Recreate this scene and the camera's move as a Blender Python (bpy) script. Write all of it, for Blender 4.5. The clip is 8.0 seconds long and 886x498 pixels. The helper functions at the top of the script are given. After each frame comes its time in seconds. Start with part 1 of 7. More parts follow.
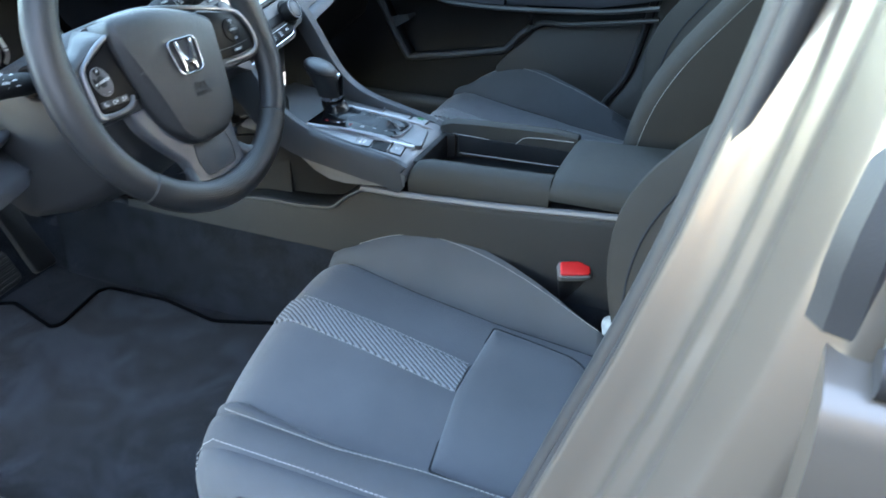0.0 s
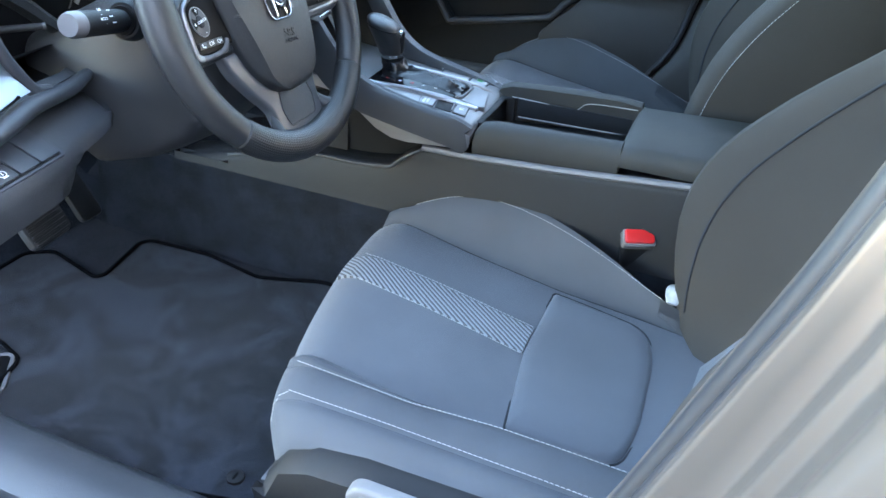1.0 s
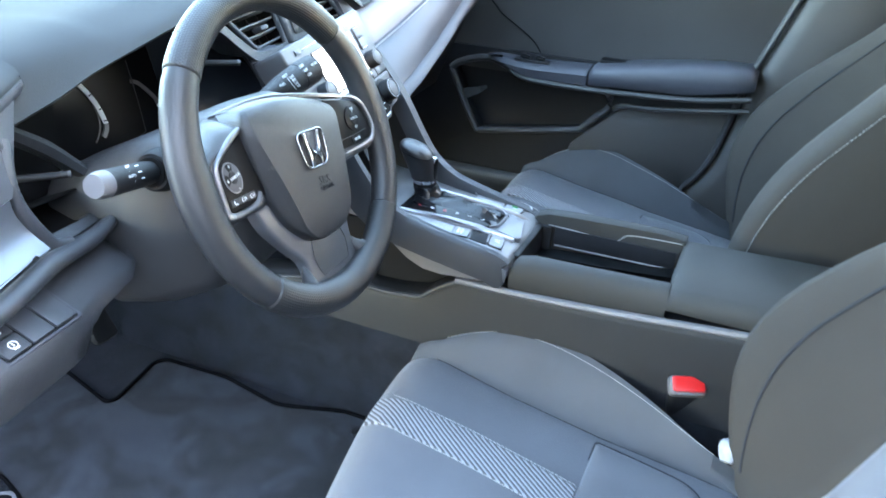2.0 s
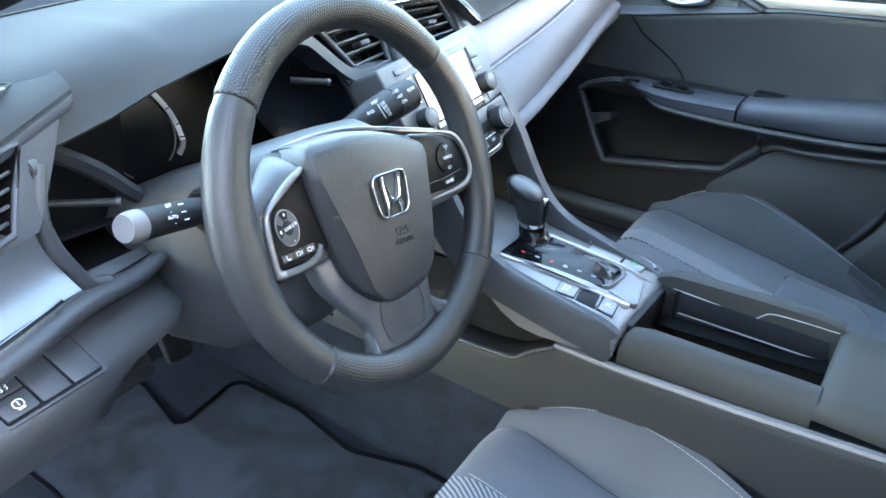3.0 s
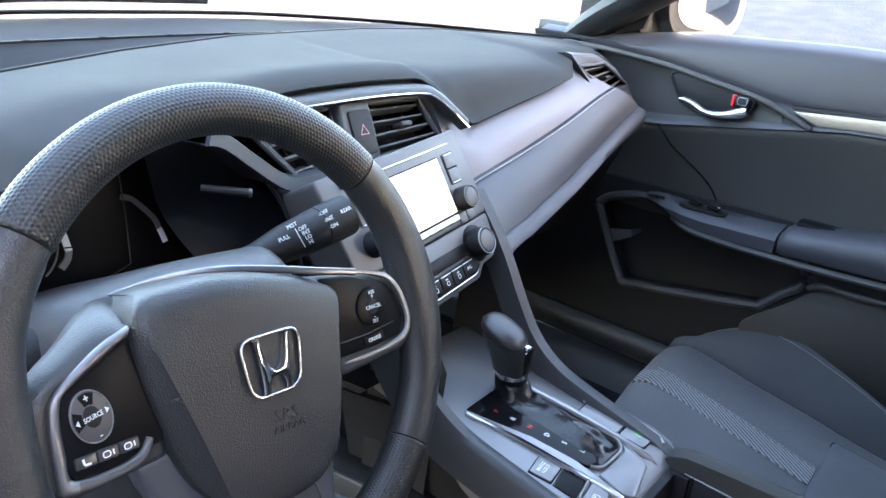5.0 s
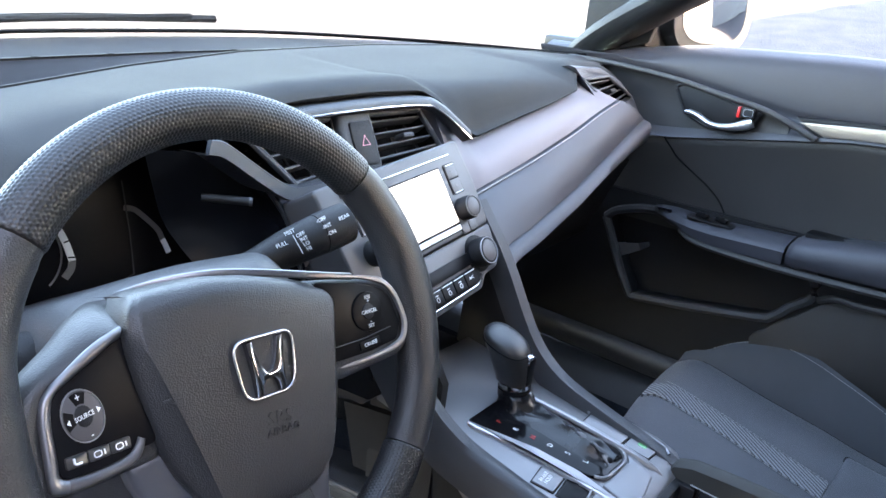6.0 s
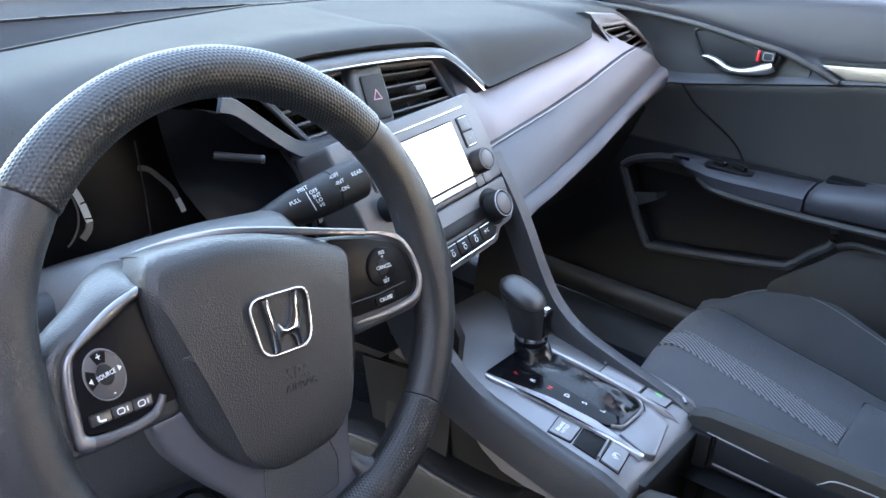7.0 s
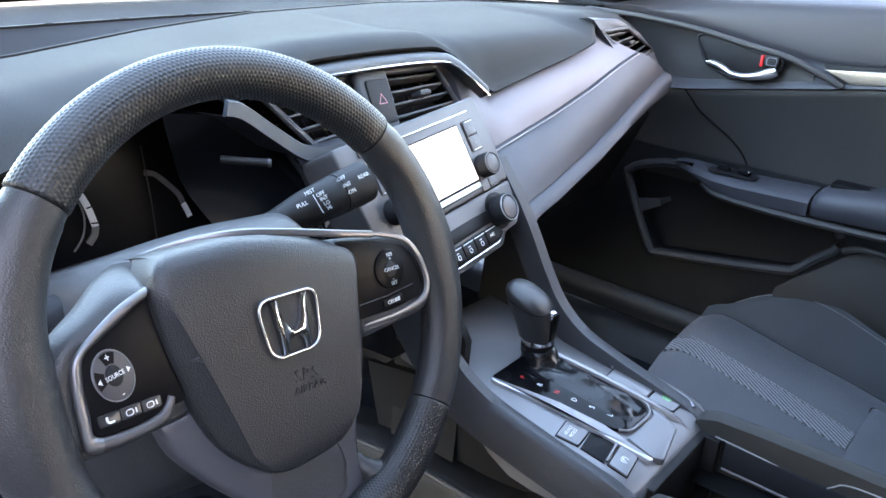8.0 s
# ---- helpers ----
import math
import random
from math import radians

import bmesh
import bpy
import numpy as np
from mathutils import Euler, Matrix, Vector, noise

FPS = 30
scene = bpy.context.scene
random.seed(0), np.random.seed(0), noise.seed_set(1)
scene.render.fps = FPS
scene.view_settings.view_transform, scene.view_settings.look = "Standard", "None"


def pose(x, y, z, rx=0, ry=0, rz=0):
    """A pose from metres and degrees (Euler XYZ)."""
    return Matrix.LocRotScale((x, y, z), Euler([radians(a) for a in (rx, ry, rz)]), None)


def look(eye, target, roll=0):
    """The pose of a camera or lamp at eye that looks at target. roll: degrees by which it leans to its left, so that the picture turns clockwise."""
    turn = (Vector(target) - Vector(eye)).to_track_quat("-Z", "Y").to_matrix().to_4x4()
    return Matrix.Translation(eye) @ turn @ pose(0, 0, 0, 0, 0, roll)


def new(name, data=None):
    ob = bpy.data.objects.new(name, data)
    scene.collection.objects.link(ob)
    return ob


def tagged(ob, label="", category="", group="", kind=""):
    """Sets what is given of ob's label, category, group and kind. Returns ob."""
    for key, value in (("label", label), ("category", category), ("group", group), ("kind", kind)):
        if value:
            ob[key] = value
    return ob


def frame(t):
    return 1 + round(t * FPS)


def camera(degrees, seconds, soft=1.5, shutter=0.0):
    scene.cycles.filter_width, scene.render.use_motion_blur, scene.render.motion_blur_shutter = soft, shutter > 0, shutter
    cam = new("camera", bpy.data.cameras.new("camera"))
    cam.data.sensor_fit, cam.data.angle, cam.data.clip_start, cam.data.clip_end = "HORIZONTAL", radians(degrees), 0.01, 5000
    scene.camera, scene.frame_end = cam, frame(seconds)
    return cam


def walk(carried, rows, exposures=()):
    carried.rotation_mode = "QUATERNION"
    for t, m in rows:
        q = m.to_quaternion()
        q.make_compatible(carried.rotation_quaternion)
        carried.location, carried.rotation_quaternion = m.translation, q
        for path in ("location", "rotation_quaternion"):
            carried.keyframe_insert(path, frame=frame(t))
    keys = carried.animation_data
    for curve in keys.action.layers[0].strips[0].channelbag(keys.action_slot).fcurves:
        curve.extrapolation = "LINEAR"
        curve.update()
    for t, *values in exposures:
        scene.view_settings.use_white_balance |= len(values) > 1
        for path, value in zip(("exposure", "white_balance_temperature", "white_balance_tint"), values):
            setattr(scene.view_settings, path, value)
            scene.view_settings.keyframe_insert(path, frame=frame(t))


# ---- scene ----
cam = camera(60.56, 8.0, shutter=0.25)
PATH = [
    (0, (-1.0711, -0.6354, 1.0613), (-0.2772, -0.3033, 0.5519), -0.36),
    (0.5, (-1.1272, -0.5690, 1.0438), (-0.3458, -0.2466, 0.5096), 2.60),
    (1, (-1.1212, -0.5308, 1.0400), (-0.3365, -0.2221, 0.5024), 2.52),
    (1.5, (-1.1103, -0.4908, 1.0630), (-0.2941, -0.2007, 0.5633), 3.14),
    (2, (-1.0394, -0.4584, 1.0929), (-0.2198, -0.1131, 0.6357), 2.80),
    (2.2, (-0.9974, -0.4310, 1.0773), (-0.1820, -0.0598, 0.6329), 3.58),
    (3.3, (-0.8540, -0.3942, 1.0866), (-0.1297, 0.1338, 0.6431), 3.71),
    (3.5, (-0.8339, -0.3734, 1.0750), (-0.1096, 0.1791, 0.6625), 4.59),
    (4, (-0.7500, -0.3533, 1.0662), (-0.0467, 0.2391, 0.6733), 4.50),
    (4.5, (-0.6828, -0.3532, 1.0663), (0.0396, 0.2266, 0.6896), 5.42),
    (5, (-0.6572, -0.3612, 1.0694), (0.0883, 0.1963, 0.7041), 6.08),
    (6.3, (-0.6468, -0.3783, 1.0571), (0.0886, 0.2085, 0.7181), 4.98),
    (6.5, (-0.6428, -0.3730, 1.0607), (0.0871, 0.1987, 0.6859), 5.41),
    (7, (-0.6480, -0.3783, 1.0592), (0.0617, 0.2021, 0.6597), 3.76),
    (7.5, (-0.6520, -0.3753, 1.0559), (0.0593, 0.2112, 0.6686), 4.21),
    (8, (-0.6517, -0.3752, 1.0527), (0.0601, 0.2102, 0.6646), 3.49),
]
EXPOSURE = [(0, 4.95, 7050, 9), (0.5, 5.02, 6850, 11), (1, 5.32, 6950, 11), (1.5, 5.58, 6950, 11), (2, 5.75, 7250, 11), (3.5, 5.45, 7300, 12), (4.5, 5.02, 7600, 20), (6.5, 5.02, 7700, 22), (7, 5.10, 7700, 22), (8, 5.08, 7700, 22)]
walk(cam, [(t, look(eye, target, roll)) for t, eye, target, roll in PATH], EXPOSURE)

# ---- world, sun, exposure ----
world = bpy.data.worlds.new("sky")
scene.world = world
world.use_nodes = True
wn = world.node_tree.nodes
sky = wn.new("ShaderNodeTexSky")
sky.sky_type, sky.sun_disc = "NISHITA", False
SUN_ELEV, SUN_FROM = 22.0, 171.0          # degrees; compass bearing the sun shines from, y is north
sky.sun_elevation, sky.sun_rotation = radians(SUN_ELEV), radians(SUN_FROM)
wn["Background"].inputs["Strength"].default_value = 0.15
world.node_tree.links.new(sky.outputs["Color"], wn["Background"].inputs["Color"])
sun = new("sun", bpy.data.lights.new("sun", "SUN"))
sun.data.energy, sun.data.angle, sun.data.color = 4.0, radians(0.5), (1.0, 0.93, 0.82)
sd = Vector((math.sin(radians(SUN_FROM)) * math.cos(radians(SUN_ELEV)), math.cos(radians(SUN_FROM)) * math.cos(radians(SUN_ELEV)), math.sin(radians(SUN_ELEV))))
sun.matrix_world = look(sd * 20, (0, 0, 0))


# ---- mesh helpers ----
LOCAL = set()  # things whose parts are given in their own axes


def finish(name, bm, mats, smooth=40):
    """bmesh -> linked object, smooth with sharp edges over an angle."""
    bmesh.ops.recalc_face_normals(bm, faces=bm.faces)
    me = bpy.data.meshes.new(name)
    bm.to_mesh(me)
    bm.free()
    for m in mats if isinstance(mats, (list, tuple)) else [mats]:
        me.materials.append(m)
    if smooth:
        me.polygons.foreach_set("use_smooth", [True] * len(me.polygons))
        me.set_sharp_from_angle(angle=radians(smooth))
    return new(name, me)


def part(name, bm, material, parent, label="", smooth=40):
    """One mesh part under a thing; the mesh is given in world metres unless the parent is turned."""
    ob = finish(name, bm, material, smooth)
    ob.parent = parent
    if parent.name in LOCAL:
        LOCAL.add(ob.name)
    else:
        ob.matrix_parent_inverse = base_of(parent).inverted()
    if label:
        tagged(ob, label)
    return ob


def base_of(ob):
    """World matrix of an object, worked out by hand up its parents."""
    m = ob.matrix_parent_inverse @ ob.matrix_basis
    while ob.parent is not None:
        ob = ob.parent
        m = ob.matrix_parent_inverse @ ob.matrix_basis @ m
    return m


def thing(name, label, category, at=(0, 0, 0), group="", kind="", m=None):
    """An Empty at the thing's base; with m its parts are given in m's own axes."""
    ob = new(name)
    ob.empty_display_size = 0.05
    ob.matrix_basis = m if m is not None else Matrix.Translation(at)
    if m is not None:
        LOCAL.add(ob.name)
    return tagged(ob, label, category, group, kind)


def cr(pts, n):
    """Catmull-Rom through points, n steps a span."""
    P = [Vector(p) for p in pts]
    P = [P[0] * 2 - P[1]] + P + [P[-1] * 2 - P[-2]]
    out = []
    for i in range(1, len(P) - 2):
        a, b, c, d = P[i - 1:i + 3]
        for k in range(n):
            t = k / n
            out.append(0.5 * (2 * b + (c - a) * t + (2 * a - 5 * b + 4 * c - d) * t * t + (3 * b - a - 3 * c + d) * t ** 3))
    out.append(P[-2])
    return out


def lerp(xs, ys, x):
    return float(np.interp(x, xs, ys))


def loft(rows, close=False, cap=False, bm=None, uv=None):
    """Quads between rows of points. close: each row is a ring; cap: close both ends."""
    bm = bm or bmesh.new()
    V = [[bm.verts.new(p) for p in r] for r in rows]
    n = len(rows[0])
    for a, b in zip(V, V[1:]):
        for k in range(n if close else n - 1):
            q = (a[k], a[(k + 1) % n], b[(k + 1) % n], b[k])
            if len(set(q)) == 4:
                bm.faces.new(q)
    if cap:
        bm.faces.new(V[0][::-1])
        bm.faces.new(V[-1])
    return bm


def thick(bm, off):
    """Gives an open sheet a body by pushing a copy along off."""
    r = bmesh.ops.extrude_face_region(bm, geom=bm.faces[:])
    bmesh.ops.translate(bm, vec=Vector(off), verts=[v for v in r["geom"] if isinstance(v, bmesh.types.BMVert)])
    return bm


def box(size, m=None, bevel=0.003, seg=2, bm=None):
    """Rounded box centred on m."""
    b = bmesh.new()
    bmesh.ops.create_cube(b, size=1.0)
    for v in b.verts:
        v.co = Vector((v.co.x * size[0], v.co.y * size[1], v.co.z * size[2]))
    if bevel:
        bmesh.ops.bevel(b, geom=b.edges[:], offset=min(bevel, min(size) * 0.49), segments=seg, affect="EDGES", profile=0.5)
    if m is not None:
        b.transform(m)
    return join(bm, b) if bm else b


def join(a, b):
    me = bpy.data.meshes.new("tmp")
    b.to_mesh(me)
    b.free()
    a.from_mesh(me)
    bpy.data.meshes.remove(me)
    return a


def tube(pts, r, n=10, cap=True, bm=None, flat=1.0, up=(0, 0, 1)):
    """Round bar along points; r a number or a list; flat squashes it along up."""
    pts = [Vector(p) for p in pts]
    rs = r if isinstance(r, (list, tuple)) else [r] * len(pts)
    rows = []
    for i, p in enumerate(pts):
        d = (pts[min(i + 1, len(pts) - 1)] - pts[max(i - 1, 0)]).normalized()
        s = d.cross(Vector(up))
        s = s.normalized() if s.length > 1e-4 else d.orthogonal().normalized()
        u = s.cross(d)
        rows.append([p + (s * math.cos(a) + u * math.sin(a) * flat) * rs[i] for a in [2 * math.pi * k / n for k in range(n)]])
    b = loft(rows, close=True, cap=cap)
    return join(bm, b) if bm else b


def basis(o, u, v):
    """Axes on a plane: x along u, y towards v, z out of it."""
    u = Vector(u).normalized()
    n = u.cross(Vector(v)).normalized()
    w = n.cross(u)
    m = Matrix((u, w, n)).transposed().to_4x4()
    m.translation = Vector(o)
    return m


def plate(outline, thick_, m=None, bevel=0.002, seg=2, dome=None, bm=None):
    """Polygon of (u, v) pushed down by thick_ with a rounded top edge."""
    b = bmesh.new()
    f = b.faces.new([b.verts.new((p[0], p[1], 0)) for p in outline])
    f.normal_update()
    if f.normal.z < 0:
        f.normal_flip()
    r = bmesh.ops.extrude_face_region(b, geom=[f])
    top = [v for v in r["geom"] if isinstance(v, bmesh.types.BMVert)]
    bmesh.ops.translate(b, vec=(0, 0, thick_), verts=top)
    b.normal_update()
    if bevel:
        es = [e for e in b.edges if all(v.co.z > thick_ * 0.5 for v in e.verts)]
        bmesh.ops.bevel(b, geom=es, offset=min(bevel, thick_ * 0.9), segments=seg, affect="EDGES", profile=0.5)
    for v in b.verts:
        v.co.z -= thick_
        if dome:
            v.co.z += dome(v.co.x, v.co.y)
    if m is not None:
        b.transform(m)
    return join(bm, b) if bm else b


def rrect(w, h, r, n=5, cx=0.0, cy=0.0):
    """Rounded rectangle outline, counter-clockwise."""
    out = []
    for k, (sx, sy) in enumerate(((1, 1), (-1, 1), (-1, -1), (1, -1))):
        for j in range(n + 1):
            a = math.pi / 2 * (k + j / n)
            out.append((cx + sx * (w / 2 - r) + r * math.cos(a), cy + sy * (h / 2 - r) + r * math.sin(a)))
    return out


def rounded(outline, r, n=4):
    """Rounds the corners of a polygon by r, or by one r for each corner."""
    out = []
    N = len(outline)
    for i in range(N):
        a, b, c = Vector(outline[i - 1]), Vector(outline[i]), Vector(outline[(i + 1) % N])
        k = min(r[i] if isinstance(r, list) else r, (a - b).length * 0.45, (c - b).length * 0.45)
        p, q = b + (a - b).normalized() * k, b + (c - b).normalized() * k
        for j in range(n + 1):
            t = j / n
            out.append((p * (1 - t) ** 2 + b * 2 * t * (1 - t) + q * t * t)[:2])
    return out


def disc(r, h, m=None, n=28, bevel=0.001, bm=None):
    return plate([(r * math.cos(2 * math.pi * k / n), r * math.sin(2 * math.pi * k / n)) for k in range(n)], h, m, bevel, bm=bm)


def ring(outline, width, thick_, m=None, bm=None):
    """Flat frame: an outline and its copy pulled in by width."""
    N = len(outline)
    inner = []
    for i in range(N):
        a, b_, d = Vector(outline[i - 1]), Vector(outline[i]), Vector(outline[(i + 1) % N])
        t = (d - a).normalized()
        inner.append(b_ + Vector((-t.y, t.x)) * width)
    rows = []
    for z, o in ((-thick_, outline), (-thick_ * 0.25, outline), (0, [Vector(p) * 0.82 + q * 0.18 for p, q in zip(map(Vector, outline), inner)]),
                 (0, [p * 0.18 + q * 0.82 for p, q in zip(map(Vector, outline), inner)]), (-thick_ * 0.25, inner), (-thick_, inner)):
        rows.append([Vector((p[0], p[1], z)) for p in o])
    b = loft(rows, close=True)
    if m is not None:
        b.transform(m)
    return join(bm, b) if bm else b


def letters(name, text, size, m, material, parent, depth=0.0003, label=""):
    """Writing in the built-in font, as a mesh."""
    cu = bpy.data.curves.new(name, "FONT")
    cu.body, cu.size, cu.align_x, cu.align_y, cu.extrude, cu.resolution_u = text, size, "CENTER", "CENTER", depth, 2
    ob = bpy.data.objects.new(name, cu)
    me = bpy.data.meshes.new_from_object(ob)
    bpy.data.objects.remove(ob)
    me.transform(m)
    me.name = name
    me.materials.clear()
    me.materials.append(material)
    o = new(name, me)
    o.parent = parent
    if parent.name not in LOCAL:
        o.matrix_parent_inverse = base_of(parent).inverted()
    return tagged(o, label) if label else o


# ---- materials ----
def mat(name, color, rough=0.5, metal=0.0, grain=0.0, scale=800.0, vary=0.15, vscale=6.0, spec=0.5, coat=0.0, sheen=0.0, pattern="noise", edge=0.2, twist=0.0):
    """Principled surface: two scales of colour change, fine grain as bump, roughness wear."""
    m = bpy.data.materials.new(name)
    m.use_nodes = True
    nt = m.node_tree
    bs = nt.nodes["Principled BSDF"]
    bs.inputs["Metallic"].default_value = metal
    bs.inputs["Specular IOR Level"].default_value = spec
    bs.inputs["Coat Weight"].default_value = coat
    bs.inputs["Coat Roughness"].default_value = 0.08
    if sheen:
        bs.inputs["Sheen Weight"].default_value = sheen
        bs.inputs["Sheen Roughness"].default_value = 0.4
    co = nt.nodes.new("ShaderNodeTexCoord")
    big = nt.nodes.new("ShaderNodeTexNoise")
    big.inputs["Scale"].default_value = vscale
    big.inputs["Detail"].default_value = 6
    big.inputs["Distortion"].default_value = twist
    nt.links.new(co.outputs["Object"], big.inputs["Vector"])
    fine = nt.nodes.new("ShaderNodeTexNoise" if pattern == "noise" else "ShaderNodeTexVoronoi")
    fine.inputs["Scale"].default_value = scale
    nt.links.new(co.outputs["Object"], fine.inputs["Vector"])
    ramp = nt.nodes.new("ShaderNodeMapRange")
    ramp.inputs["From Min"].default_value, ramp.inputs["From Max"].default_value = 0.5 - edge, 0.5 + edge
    ramp.inputs["To Min"].default_value, ramp.inputs["To Max"].default_value = 1 - vary, 1 + vary
    nt.links.new(big.outputs[0], ramp.inputs["Value"])
    mul = nt.nodes.new("ShaderNodeVectorMath")
    mul.operation = "SCALE"
    mul.inputs[0].default_value = color[:3]
    nt.links.new(ramp.outputs[0], mul.inputs["Scale"])
    nt.links.new(mul.outputs[0], bs.inputs["Base Color"])
    rr = nt.nodes.new("ShaderNodeMapRange")
    rr.inputs["From Min"].default_value, rr.inputs["From Max"].default_value = 0.3, 0.7
    rr.inputs["To Min"].default_value, rr.inputs["To Max"].default_value = max(rough - 0.06, 0.01), min(rough + 0.06, 1)
    nt.links.new(big.outputs[0], rr.inputs["Value"])
    nt.links.new(rr.outputs[0], bs.inputs["Roughness"])
    if grain:
        bp = nt.nodes.new("ShaderNodeBump")
        bp.inputs["Strength"].default_value = 1.0
        bp.inputs["Distance"].default_value = grain
        nt.links.new(fine.outputs[0], bp.inputs["Height"])
        nt.links.new(bp.outputs[0], bs.inputs["Normal"])
    return m


def stripes(m, period, dark, light, angle=0.0):
    """Fine diagonal woven lines in two greys, laid along the mesh's own map."""
    nt = m.node_tree
    bs = nt.nodes["Principled BSDF"]
    uvn = nt.nodes.new("ShaderNodeUVMap")
    mp = nt.nodes.new("ShaderNodeMapping")
    mp.inputs["Rotation"].default_value = (0, 0, radians(angle))
    nt.links.new(uvn.outputs[0], mp.inputs["Vector"])
    wv = nt.nodes.new("ShaderNodeTexWave")
    wv.inputs["Scale"].default_value = 0.314 / period
    wv.inputs["Distortion"].default_value = 0.6
    wv.inputs["Detail"].default_value = 1.0
    wv.inputs["Detail Scale"].default_value = 3.0
    nt.links.new(mp.outputs[0], wv.inputs["Vector"])
    cr_ = nt.nodes.new("ShaderNodeValToRGB")
    cr_.color_ramp.elements[0].position, cr_.color_ramp.elements[1].position = 0.35, 0.65
    cr_.color_ramp.elements[0].color, cr_.color_ramp.elements[1].color = (*dark, 1), (*light, 1)
    nt.links.new(wv.outputs["Fac"], cr_.inputs["Fac"])
    nt.links.new(cr_.outputs["Color"], bs.inputs["Base Color"])
    bp = nt.nodes.new("ShaderNodeBump")
    bp.inputs["Distance"].default_value = 0.0006
    nt.links.new(wv.outputs["Fac"], bp.inputs["Height"])
    nt.links.new(bp.outputs[0], bs.inputs["Normal"])
    return m


def glow(name, color, strength):
    m = bpy.data.materials.new(name)
    m.use_nodes = True
    bs = m.node_tree.nodes["Principled BSDF"]
    bs.inputs["Base Color"].default_value = (0.02, 0.02, 0.02, 1)
    bs.inputs["Emission Color"].default_value = (*color, 1)
    bs.inputs["Emission Strength"].default_value = strength
    bs.inputs["Roughness"].default_value = 0.2
    return m


def glass(name, tint=(1, 1, 1), rough=0.0):
    m = bpy.data.materials.new(name)
    m.use_nodes = True
    nt = m.node_tree
    nt.nodes.remove(nt.nodes["Principled BSDF"])
    tr, gl, mx, lw, pw, ad = (nt.nodes.new("ShaderNode" + k) for k in ("BsdfTransparent", "BsdfGlossy", "MixShader", "LayerWeight", "Math", "Math"))
    tr.inputs["Color"].default_value = (*tint, 1)
    gl.inputs["Roughness"].default_value = rough
    lw.inputs["Blend"].default_value = 0.5
    pw.operation, ad.operation = "POWER", "MULTIPLY_ADD"
    pw.inputs[1].default_value = 5.0
    ad.inputs[1].default_value, ad.inputs[2].default_value = 0.7, 0.03
    nt.links.new(lw.outputs["Facing"], pw.inputs[0])
    nt.links.new(pw.outputs[0], ad.inputs[0])
    nt.links.new(ad.outputs[0], mx.inputs[0])
    nt.links.new(tr.outputs[0], mx.inputs[1])
    nt.links.new(gl.outputs[0], mx.inputs[2])
    nt.links.new(mx.outputs[0], nt.nodes["Material Output"].inputs["Surface"])
    return m


M_PAD = mat("dash_pad", (0.0385, 0.0405, 0.0412), 0.70, spec=0.04, grain=0.0002, scale=900, pattern="voronoi", vary=0.1)
M_PLASTIC = mat("dark_plastic", (0.028, 0.0304, 0.0348), 0.42, grain=0.0003, scale=1100, pattern="voronoi")
M_SHELF = mat("shelf_plastic", (0.021, 0.0222, 0.025), 0.7, spec=0.04, grain=0.0003, scale=1100, pattern="voronoi")
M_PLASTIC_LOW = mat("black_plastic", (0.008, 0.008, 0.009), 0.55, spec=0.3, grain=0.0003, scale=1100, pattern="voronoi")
M_SHROUD = mat("grey_plastic", (0.036, 0.0365, 0.039), 0.46, grain=0.0003, scale=1100, pattern="voronoi")
M_ARMREST = mat("armrest_vinyl", (0.033, 0.0325, 0.030), 0.62, spec=0.3, grain=0.0003, scale=900, pattern="voronoi")
M_DASH = mat("dash_skin", (0.042, 0.043, 0.051), 0.45, spec=0.38, grain=0.0002, scale=1000, pattern="voronoi", vary=0.08)
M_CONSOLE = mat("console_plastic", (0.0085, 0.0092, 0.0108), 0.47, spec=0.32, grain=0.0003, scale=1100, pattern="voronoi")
# Silver with the blue sky reflection mixed into its base colour.
M_SILVER_SKY = mat("sky_tinted_silver", (0.30, 0.325, 0.36), 0.36, metal=0.8, vary=0.03)
M_STRIP = mat("dash_strip_silver", (0.125, 0.119, 0.131), 0.48, metal=0.6, grain=0.00005, scale=2000, vary=0.05)
# Darker copy of the seat cloth; bolster shade is put into its colour.
M_SEAT_SHADED = mat("seat_cloth_shaded", (0.066, 0.071, 0.079), 0.85, grain=0.0004, scale=1400, sheen=0.08, spec=0.25)
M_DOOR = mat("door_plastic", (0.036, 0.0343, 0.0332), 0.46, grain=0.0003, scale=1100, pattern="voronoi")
M_LEATHER = mat("grained_leather", (0.0205, 0.0206, 0.0220), 0.36, spec=0.5, grain=0.00022, scale=900, pattern="voronoi")
M_HUB = mat("hub_vinyl", (0.0200, 0.0202, 0.0216), 0.38, grain=0.00026, scale=950, pattern="voronoi")
M_DIMPLE = mat("dimpled_leather", (0.0135, 0.0135, 0.0142), 0.38, spec=0.5, grain=0.00004, scale=2500)
M_SPOKE = mat("spoke_satin", (0.050, 0.052, 0.060), 0.36, spec=0.5, grain=0.00004, scale=2500, vary=0.06)
M_BUTTON = mat("button_satin", (0.050, 0.048, 0.047), 0.32, metal=0.4, vary=0.06)
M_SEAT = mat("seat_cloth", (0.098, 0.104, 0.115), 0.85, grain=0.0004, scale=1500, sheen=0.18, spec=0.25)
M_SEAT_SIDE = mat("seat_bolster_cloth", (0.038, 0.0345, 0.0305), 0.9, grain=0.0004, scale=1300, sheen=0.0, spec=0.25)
M_BAND = stripes(mat("woven_band", (0.1, 0.1, 0.11), 0.7, sheen=0.2), 0.0060, (0.056, 0.058, 0.063), (0.23, 0.24, 0.26), 35)
